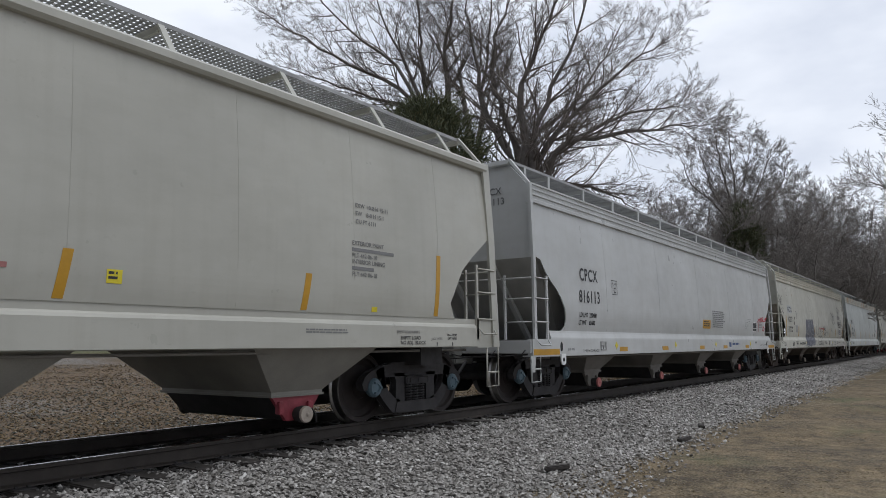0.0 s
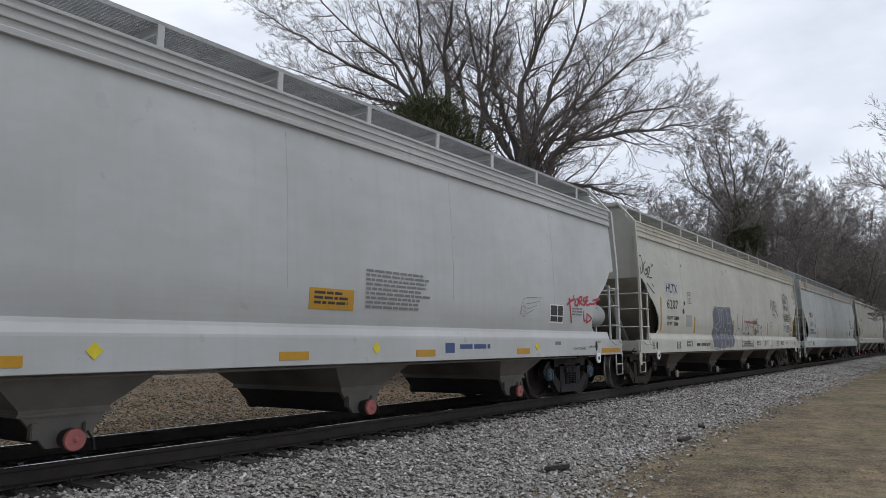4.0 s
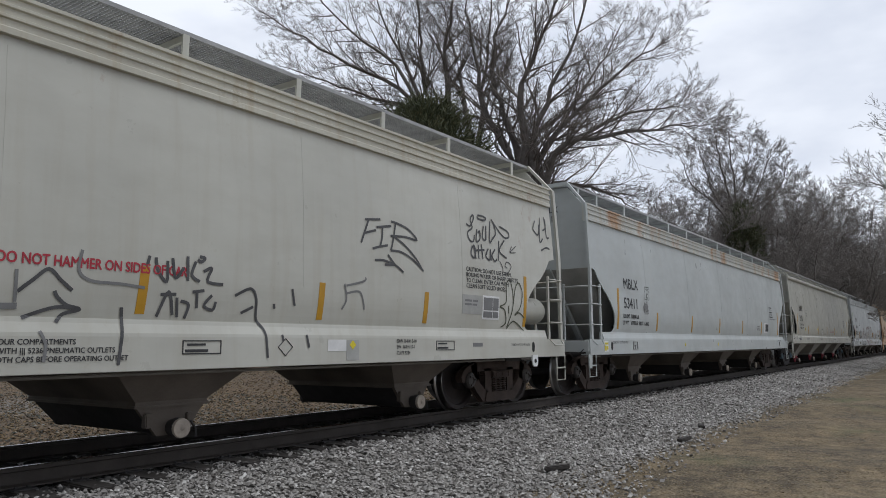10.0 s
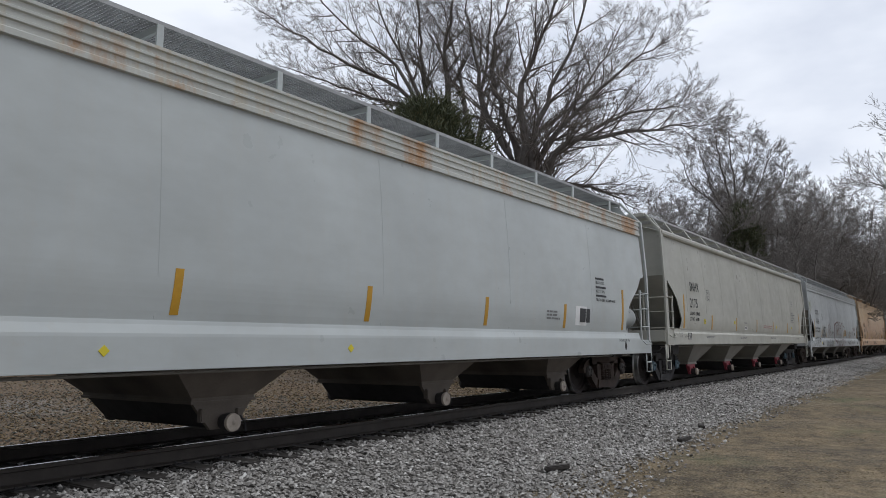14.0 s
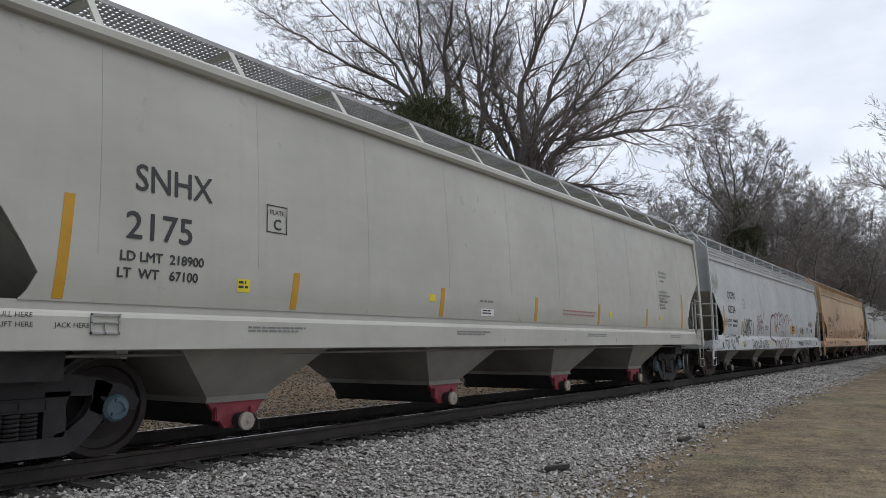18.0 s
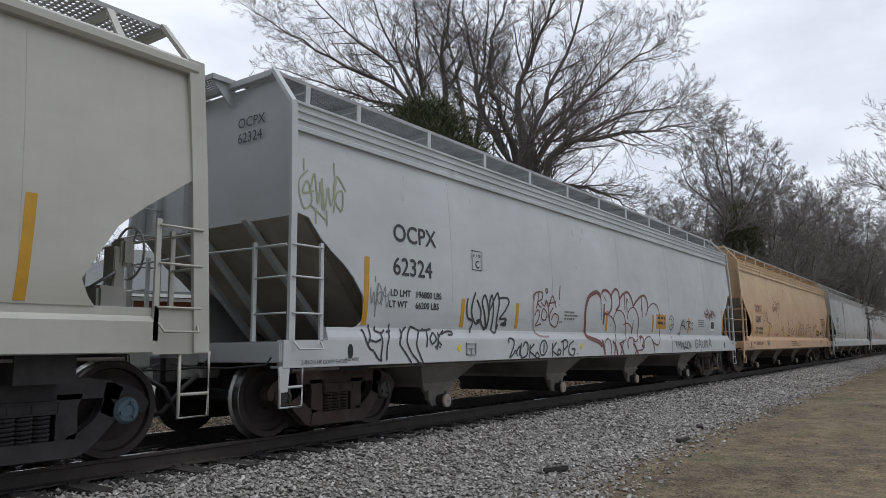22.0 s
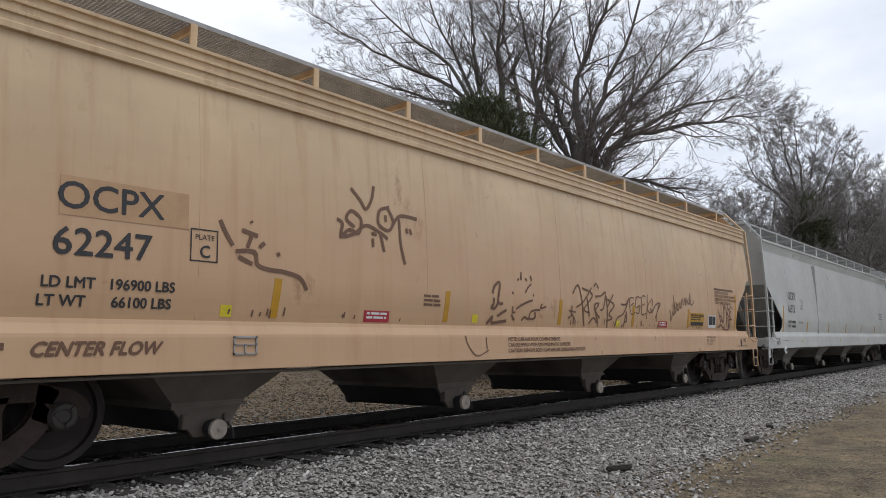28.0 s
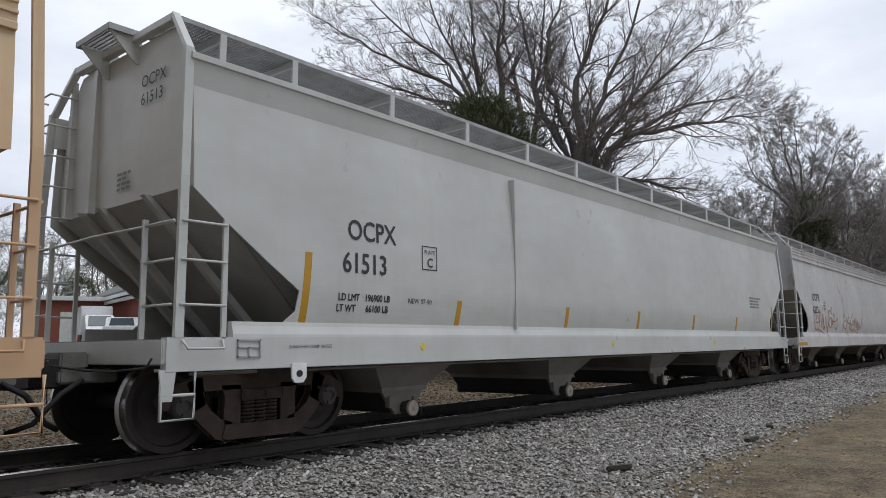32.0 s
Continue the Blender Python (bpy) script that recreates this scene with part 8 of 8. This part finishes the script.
spray(c, [[(10.84, 1.65), (11.04, 1.85), (11.35, 1.96), (11.66, 1.89), (11.8, 1.58), (11.77, 1.19), (11.58, 1), (11.33, 1.04), (11.18, 1.11)], [(8.46, 0.88), (8.45, 0.99), (8.49, 1.08), (8.64, 1.14), (8.75, 1.08), (8.79, 0.93), (8.76, 0.82)], [(9.09, 1.2), (9.01, 1.05), (8.97, 0.9), (8.91, 0.81)], [(9.24, 0.8), (9.36, 0.92), (9.45, 1.11)], [(9.72, 0.92), (9.68, 1.04), (9.77, 1.14), (9.97, 1.16), (10.1, 1.11)], [(10.06, 0.81), (10.2, 0.87), (10.57, 0.9)], [(10.63, 1.04), (10.81, 1.15), (11.11, 1.19), (11.26, 1.04), (11.32, 0.89), (11.3, 0.74)]], 0, 0, 1, 1, M_MAROON, 0.03, label="thin maroon spray-painted strokes")
spray(c, [[(12.67, 1.72), (12.48, 1.63), (12.45, 1.49), (12.57, 1.37), (12.74, 1.43), (12.82, 1.6), (12.67, 1.72)], [(12.57, 1.62), (12.63, 1.63), (12.68, 1.58), (12.61, 1.47), (12.74, 1.5)], [(12.59, 1.37), (12.57, 1.27), (12.57, 1.24)], [(12.61, 1.21), (12.58, 0.83)]], 0, 0, 1, 1, M_BLACK, 0.022, label="black spray-painted ring round a figure")
spray(c, [[(13.47, 1.63), (13.38, 1.45), (13.35, 1.36)], [(13.47, 1.63), (13.57, 1.42)], [(13.38, 1.47), (13.62, 1.49)], [(13.55, 1.66), (13.73, 1.39)], [(13.74, 1.65), (13.62, 1.49), (13.79, 1.39)], [(13.79, 1.57), (13.99, 1.61)], [(13.88, 1.57), (13.88, 1.36)], [(14.01, 1.61), (14, 1.43)], [(14.01, 1.61), (14.16, 1.58), (14.02, 1.51), (14.21, 1.38)], [(13.18, 1.25), (13.37, 1.32)], [(13.28, 1.28), (13.31, 1.2)], [(14.22, 1.55), (14.34, 1.57), (14.3, 1.43), (14.43, 1.4)]], 0, 0, 1, 1, M_BLACK, 0.028, label="black spray-painted tag")
spray(c, [[(12.87, 1.08), (12.89, 0.98)], [(12.92, 1.09), (12.94, 0.98)], [(12.99, 0.92), (13.06, 1.08), (13.13, 0.98), (13.23, 1.08), (13.25, 0.89)], [(13.28, 0.91), (13.35, 1.05), (13.45, 0.91)], [(13.53, 1.04), (13.43, 0.98), (13.58, 0.91), (13.45, 0.88)], [(13.66, 1.08), (13.58, 0.95), (13.74, 0.92)], [(13.76, 1.04), (13.72, 0.88)], [(13.83, 1.08), (13.76, 0.94), (13.9, 0.9), (13.96, 1.04), (13.87, 1.08)], [(14.03, 1.04), (14, 0.9)], [(14.09, 1.04), (14.07, 0.9)]], 0, 0, 1, 1, M_BLACK, 0.03, label="black spray-painted tag on the sill")
sticker(c, 11.57, 1.38, 0.66, 0.34, M_YELLOW, "amber emergency notice", M_BLACK, 2, "notice")
spray(c, pen_word("GAUNA", 63, 0.05), 14.45, 0.90, 1.6, 0.24, M_BLACK, 0.026, label="black spray-painted word")
spray(c, scribble(64, 6, 1.2), 15.45, 1.72, 1.1, 0.22, M_MAROON, 0.022, label="maroon spray-painted tag")
spray(c, scribble(65, 3, 1.4), 1.40, 1.48, 0.32, 0.34, M_GREYINK, 0.012, label="grey marker tag")
spray(c, scribble(66, 4, 1.2), 0.22, 2.55, 0.75, 0.5, M_TAGGREEN, 0.022, label="faded green-grey tag")
part("small_print", bars(6.7, 1.45, 0.6, 0.18, 3, M_GREYINK, 67), c)
part("small_print", bars(14.85, 1.45, 0.65, 0.22, 4, M_GREYINK, 68), c)
sticker(c, 16.05, 1.38, 0.36, 0.28, M_WHITEINK, "black and white data panel", None, 1, "data_panel")
part("data_field", strip_mesh("data_field", 16.08, 16.37, 1.44, 1.63, M_BLACK, lift=0.008), c)

# seventh car: tan
c = car[6]
part("paint_patch", strip_mesh("paint_patch", 1.93, 3.04, 2.06, 2.38, M_RUSTPATCH), c, "browned patch round the mark")
marks(c, "OCPX", "62247", 1.90, 2.12, 0.215, 0.37, 3.06, 1.78, 1.05)
weights(c, "LD LMT   196900 LBS", "LT WT      66100 LBS", 1.82, 1.49, 0.085, 0.145)
end_marks(c, "OCPX", "62247")
end_print(c, -0.6, 2.7, 0.3, 0.24, 4, 8, M_BROWNINK)
stripe(c, 1.35, 1.28, 2.10, skew=0.02)
for x in (3.95, 6.58, 9.32, 11.85, 14.42):
    stripe(c, x, 1.29, 1.68, skew=0.04)
stripe(c, 17.28, 1.29, 2.11, skew=0.1)
sill_hole(c, 1.07)
sill_hole(c, 17.64)
card_holder(c, 3.53, 1.02)
word(c, "sill_lettering", "2 INCH HF COMP SHOES", 0.45, 0.84, 0.055, sill=True)
word(c, "sill_lettering", "2 INCH HF COMP SHOES", 17.36, 0.87, 0.046, sill=True, stretch=0.95)
text_block(c, "sill_lettering", ((0, "REPAIRED"), (0, "ARE 11-05")), 17.80, 1.04, 0.03, 0.05, M_BROWNINK, sill=True)
word(c, "sill_lettering", "CENTER FLOW", 1.76, 0.96, 0.105, sill=True, shear=0.35, bold=0.006, mat=M_BROWNINK)
part("builders_mark", bars(1.34, 0.96, 0.36, 0.10, 1, M_BROWNINK, 71, True), c)
text_block(c, "sill_lettering", ((0, "NOTE: CAR HAS FOUR COMPARTMENTS"), (0, "CAR EQUIPPED WITH 5205 PNEUMATIC OUTLETS"), (0, "CAUTION: REMOVE BOTH CAPS BEFORE OPERATING OUTLETS")), 7.95, 1.05, 0.052, 0.08, M_BROWNINK, sill=True, stretch=1.0)
text_block(c, "caution_note", ((0, "||||||||||||| APPLIED BY ||| 11-06"), (0, "CAUTION: DO NOT USE"), (0, "STEAM, BOILING WATER OR SHARP"), (0, "OBJECTS TO CLEAN. ENTER CAR WITH"), (0, "CLEAN, SOFT SOLED SHOES.")), 16.05, 2.16, 0.058, 0.078, M_BROWNINK, stretch=0.95)
text_block(c, "size_note", ((0, "EXW  10-8 H  3-11"), (0, "EW    8-0 H 15-1"), (0, "CU FT 6111")), 15.42, 1.08, 0.048, 0.075, M_BROWNINK, sill=True)
# tags in brown paint
spray(c, [[(3.36, 2.19), (3.42, 2.08), (3.50, 1.96)], [(3.60, 2.12), (3.78, 2.08)], [(3.72, 2.10), (3.66, 1.96)], [(3.53, 1.91), (3.74, 1.92), (3.78, 1.80), (3.92, 1.76), (4.10, 1.75), (4.30, 1.70), (4.39, 1.58)], [(3.56, 1.86), (3.72, 1.80)], [(3.80, 1.97), (3.86, 2.02)], [(3.70, 2.22), (3.71, 2.20)], [(4.02, 1.94), (4.03, 1.90)]],
      0, 0, 1, 1, M_BROWNINK, 0.042, label="brown spray-painted tag")
spray(c, [[(4.84, 2.18), (4.98, 2.28), (5.12, 2.26), (5.16, 2.42), (5.02, 2.50), (4.94, 2.40), (5.06, 2.32)], [(5.02, 2.76), (5.16, 2.64), (5.24, 2.55), (5.34, 2.68), (5.38, 2.84)], [(5.62, 2.62), (5.46, 2.56), (5.44, 2.40), (5.60, 2.34), (5.68, 2.46), (5.60, 2.60)], [(5.55, 2.52), (5.56, 2.44)], [(5.66, 2.40), (5.80, 2.54), (6.10, 2.54)],
          [(4.80, 2.38), (4.88, 2.34), (4.86, 2.20), (5.04, 2.24), (5.24, 2.36), (5.46, 2.30), (5.58, 2.24)], [(5.78, 2.50), (5.80, 2.2), (5.87, 1.96)], [(5.46, 2.30), (5.52, 2.08)], [(5.32, 2.28), (5.40, 2.27)], [(5.34, 2.22), (5.34, 2.12)], [(5.9, 2.4), (5.92, 2.34)], [(5.96, 2.4), (5.99, 2.33)]],
      0, 0, 1, 1, M_BROWNINK, 0.040, label="brown spray-painted tag")
spray(c, [[(7.0, 1.12), (7.05, 1.0), (7.24, 0.86), (7.5, 0.93)], [(7.44, 1.1), (7.46, 0.94)]], 0, 0, 1, 1, M_BROWNINK, 0.018)
spray(c, [[(9.73, 1.60), (9.72, 1.45), (9.62, 1.40)], [(9.64, 1.52), (9.85, 1.50)], [(9.74, 1.46), (9.84, 1.38)], [(9.76, 1.79), (9.94, 1.94), (10.06, 1.66), (10.10, 1.42), (10.15, 1.28)], [(9.87, 1.58), (10.10, 1.68), (10.38, 1.92)], [(10.07, 1.90), (10.40, 1.80), (10.12, 1.56), (10.30, 1.50)], [(10.22, 1.74), (10.30, 1.44)],
          [(10.28, 1.32), (10.44, 1.42), (10.60, 1.34), (10.46, 1.62), (10.62, 1.66), (10.5, 1.54), (10.66, 1.42)], [(10.50, 1.78), (10.70, 1.80), (10.86, 1.86), (10.78, 1.60), (10.66, 1.55)], [(10.46, 1.94), (10.54, 2.0), (10.62, 1.92)], [(10.88, 1.80), (10.92, 1.50), (10.93, 1.26)], [(10.88, 1.76), (11.16, 1.66), (10.98, 1.50), (11.10, 1.42), (10.88, 1.38)],
          [(10.92, 1.62), (11.14, 1.84)], [(11.20, 1.28), (11.30, 1.44), (11.52, 1.52), (11.74, 1.80)], [(11.43, 1.68), (11.60, 1.68), (11.68, 1.76)], [(11.62, 1.56), (11.66, 1.40), (11.58, 1.38), (11.60, 1.5)]], 0, 0, 1, 1, M_BROWNINK, 0.030, label="large brown spray-painted tag")
spray(c, [[(16.20, 1.72), (16.28, 1.60), (16.38, 1.44), (16.44, 1.56), (16.30, 1.58)], [(16.40, 1.60), (16.42, 1.86), (16.54, 1.86), (16.58, 1.60), (16.52, 1.42), (16.44, 1.56)], [(16.58, 1.62), (16.64, 1.82), (16.72, 1.74), (16.74, 1.56), (16.78, 1.36)], [(16.74, 1.60), (16.86, 1.86)], [(16.78, 1.60), (16.96, 1.78), (16.88, 1.30)], [(16.80, 1.52), (17.06, 1.70), (16.90, 1.26)], [(16.82, 1.48), (16.98, 1.52), (17.12, 1.50)],
          [(16.24, 1.32), (16.40, 1.38), (16.62, 1.28), (16.9, 1.27)], [(17.04, 1.84), (17.08, 1.76)], [(17.12, 1.82), (17.16, 1.74)]], 0, 0, 1, 1, M_MAROON, 0.028, label="red-brown spray-painted tag")
spray(c, [[(7.61, 1.7), (7.65, 1.79), (7.75, 1.86), (7.78, 1.81), (7.74, 1.64), (7.73, 1.56)], [(7.64, 1.64), (7.63, 1.55), (7.59, 1.51), (7.65, 1.49), (7.71, 1.54), (7.74, 1.58), (7.79, 1.56), (7.85, 1.57)], [(7.73, 1.39), (7.82, 1.43), (7.94, 1.48)], [(7.57, 1.34), (7.62, 1.38), (7.61, 1.3), (7.77, 1.31), (7.95, 1.33)], [(7.5, 1.28), (7.54, 1.32), (7.57, 1.34)]], 0, 0, 1, 1, M_BROWNINK, 0.042, label="brown spray-painted strokes")
spray(c, [[(8.07, 1.74), (8.11, 1.71)], [(8.22, 1.91), (8.25, 1.94)], [(8.31, 2.04), (8.31, 1.92)], [(8.42, 1.96), (8.46, 1.91)], [(8.55, 2), (8.59, 1.93)], [(8.41, 1.74), (8.48, 1.82), (8.57, 1.88)], [(8.18, 1.5), (8.31, 1.56), (8.5, 1.62), (8.6, 1.64)], [(8.61, 1.73), (8.63, 1.7)], [(8.09, 1.54), (8.1, 1.45), (8.16, 1.46)], [(8.07, 1.42), (8.15, 1.34)], [(8.33, 1.34), (8.4, 1.39), (8.5, 1.37), (8.56, 1.47), (8.71, 1.5), (8.81, 1.5)], [(8.5, 1.37), (8.67, 1.38), (8.67, 1.47)], [(8.86, 1.6), (8.81, 1.53), (8.97, 1.56)]], 0, 0, 1, 1, M_BROWNINK, 0.03, label="brown spray-painted strokes")
spray(c, [[(12.63, 1.65), (12.71, 1.57), (12.78, 1.64), (12.87, 1.71), (12.99, 1.75), (13.08, 1.74), (12.98, 1.63), (12.91, 1.54), (12.9, 1.39)], [(12.75, 1.81), (12.71, 1.74), (12.74, 1.7)]], 0, 0, 1, 1, M_BROWNINK, 0.026, label="brown spray-painted tag")
spray(c, [[(13.52, 1.65), (13.55, 1.55), (13.58, 1.42), (13.64, 1.54), (13.66, 1.61)], [(13.7, 1.75), (13.69, 1.56), (13.75, 1.59), (13.73, 1.95)], [(13.8, 1.81), (13.77, 1.71), (13.83, 1.67), (13.8, 1.57)], [(13.85, 1.82), (13.89, 1.62)], [(13.93, 1.77), (13.89, 1.68), (13.97, 1.65), (14, 1.8), (14, 1.68)], [(14.05, 1.83), (14.07, 1.69), (14.12, 1.74), (14.14, 1.87)], [(14.2, 1.9), (14.22, 1.75)], [(14.29, 1.91), (14.32, 1.75), (14.36, 1.91), (14.41, 1.79)], [(14.5, 1.9), (14.45, 1.82), (14.55, 1.8), (14.6, 2.02), (14.62, 1.78), (14.78, 1.83), (14.74, 1.87)]], 0, 0, 1, 1, M_BROWNINK, 0.024, label="brown cursive spray-painted tag")
spray(c, [[(11.93, 1.81), (11.76, 1.78), (11.82, 1.52), (11.98, 1.55)], [(11.81, 1.67), (11.93, 1.72)], [(12.25, 1.82), (12.05, 1.83), (12.01, 1.64), (12.18, 1.68), (12.13, 1.54), (12.02, 1.55)], [(12.44, 1.86), (12.28, 1.84), (12.25, 1.54), (12.43, 1.54)], [(12.28, 1.69), (12.38, 1.72)], [(12.52, 1.9), (12.46, 1.44)], [(12.72, 1.83), (12.5, 1.67), (12.63, 1.56), (12.87, 1.72), (13.03, 1.76), (13.02, 1.72), (12.85, 1.46)]], 0, 0, 1, 1, M_BROWNINK, 0.022, label="brown spray-painted letters")
rng_d = random.Random(77)
for x0, x1, k in ((3.4, 6.4, 10), (9.5, 13.2, 22), (14.5, 15.4, 7), (16.1, 17.2, 9)):
    spray(c, [[(x, 1.27 + z), (x + 0.01, 1.27 + z + rng_d.uniform(0.03, 0.10))] for x, z in [(rng_d.uniform(x0, x1), rng_d.uniform(0, 0.05)) for _ in range(k)]], 0, 0, 1, 1, M_BROWNINK, 0.020, label="brown paint dabs along the sill")
sticker(c, 5.22, 1.27, 0.40, 0.13, M_REDINK, "small red and white sticker", M_WHITEINK, 2)
sticker(c, 13.02, 1.29, 0.40, 0.12, M_REDINK, "small red and white sticker", M_WHITEINK, 2)
for x, z in ((3.40, 1.29), (7.18, 1.29), (11.27, 1.28)):
    sticker(c, x, z, 0.12, 0.11, M_YELLOWB, "yellow sticker")
nt = part("notice", strip_mesh("notice", 14.58, 15.33, 1.33, 1.61, M_YELLOW, lift=0.004), c, "amber emergency notice")
part("notice_text", letters("FOR CHEMICAL EMERGENCY", 14.62, 1.54, 0.045, M_BLACK, stretch=0.85, lift=0.008, bold=0.001), nt)
part("notice_text", bars(14.63, 1.44, 0.62, 0.085, 2, M_BLACK, 94, gap=0.5), nt)
part("notice_text", strip_mesh("notice_text", 14.62, 15.28, 1.35, 1.42, M_BLACK, lift=0.008), nt)
sticker(c, 15.62, 1.31, 0.44, 0.27, M_WHITEINK, "black and white data panel", None, 1, "data_panel")
for x0, x1 in ((15.65, 15.85), (15.87, 16.03)):
    part("data_field", strip_mesh("data_field", x0, x1, 1.37, 1.56, M_BLACK, lift=0.008), c)
part("small_print", bars(6.2, 1.46, 0.35, 0.16, 3, M_BROWNINK, 92), c)

# eighth car: pale grey
c = car[7]
marks(c, "OCPX", "61513", 2.08, 2.18, 0.22, 0.37, 3.30, 1.92, 0.87, back=0.08)
weights(c, "LD LMT   196900 LB", "LT WT      66100 LB", 1.95, 1.50, 0.075, 0.12, 0.85)
word(c, "weight_line", "NEW 07-90", 3.05, 1.50, 0.06)
end_marks(c, "OCPX", "61513")
end_print(c, -0.50, 2.64, 0.34, 0.22, 4, 6)
stripe(c, 1.44, 1.18, 1.98, skew=0.06)
for x in (3.94, 6.65, 9.20, 11.85, 14.5):
    stripe(c, x, 1.20, 1.57, skew=0.05)
stripe(c, 17.3, 1.2, 1.9)
lug(c, 1.42)
card_holder(c, 0.70, 0.99)
word(c, "sill_lettering", "2-INCH HF COMP SHOES", 1.30, 0.99, 0.035, sill=True)
for x in (3.3, 8.2, 13.0):
    diamond(c, x, 0.99, 0.05)
for x in (5.3,):
    bm = bmesh.new()
    prism(bm, [(x - 0.02, 1.22), (x + 0.02, 1.22), (x + 0.05, 3.38), (x + 0.01, 3.38)], -1.615, -1.50)
    part("panel_seam", finish(bm, "panel_seam", PAINTS["pale"]), c)
part("small_print", bars(15.6, 1.8, 0.9, 0.3, 4, M_GREYINK, 95), c)

# the last two
c = car[8]
marks(c, "OCPX", "62231", 1.95, 2.26, 0.22, 0.40, 3.3, 2.0)
spray(c, scribble(101, 5, 1.2), 2.0, 1.3, 3.0, 0.7, M_RUSTINK, 0.035, label="reddish spray-painted tag")
spray(c, scribble(102, 5, 1.2), 6.0, 1.3, 3.0, 0.6, M_RUSTINK, 0.035, label="reddish spray-painted tag")
yellow_bar(c, 0.05, 0.9)
for x in STRIPES:
    stripe(car[9], x, 1.30, 1.73)


# ---- what moves ----
def motions():
    for front, thing, sets in CARS:
        walk(thing, [(t, pose(front - s_, 0, 0)) for t, s_ in ROLLED])
        for axle, x in sets:
            walk(axle, [(0.1 * k, pose(x, 0, 0.457, 0, -math.degrees(rolled(0.1 * k) / 0.457), 0)) for k in range(321)])


motions()
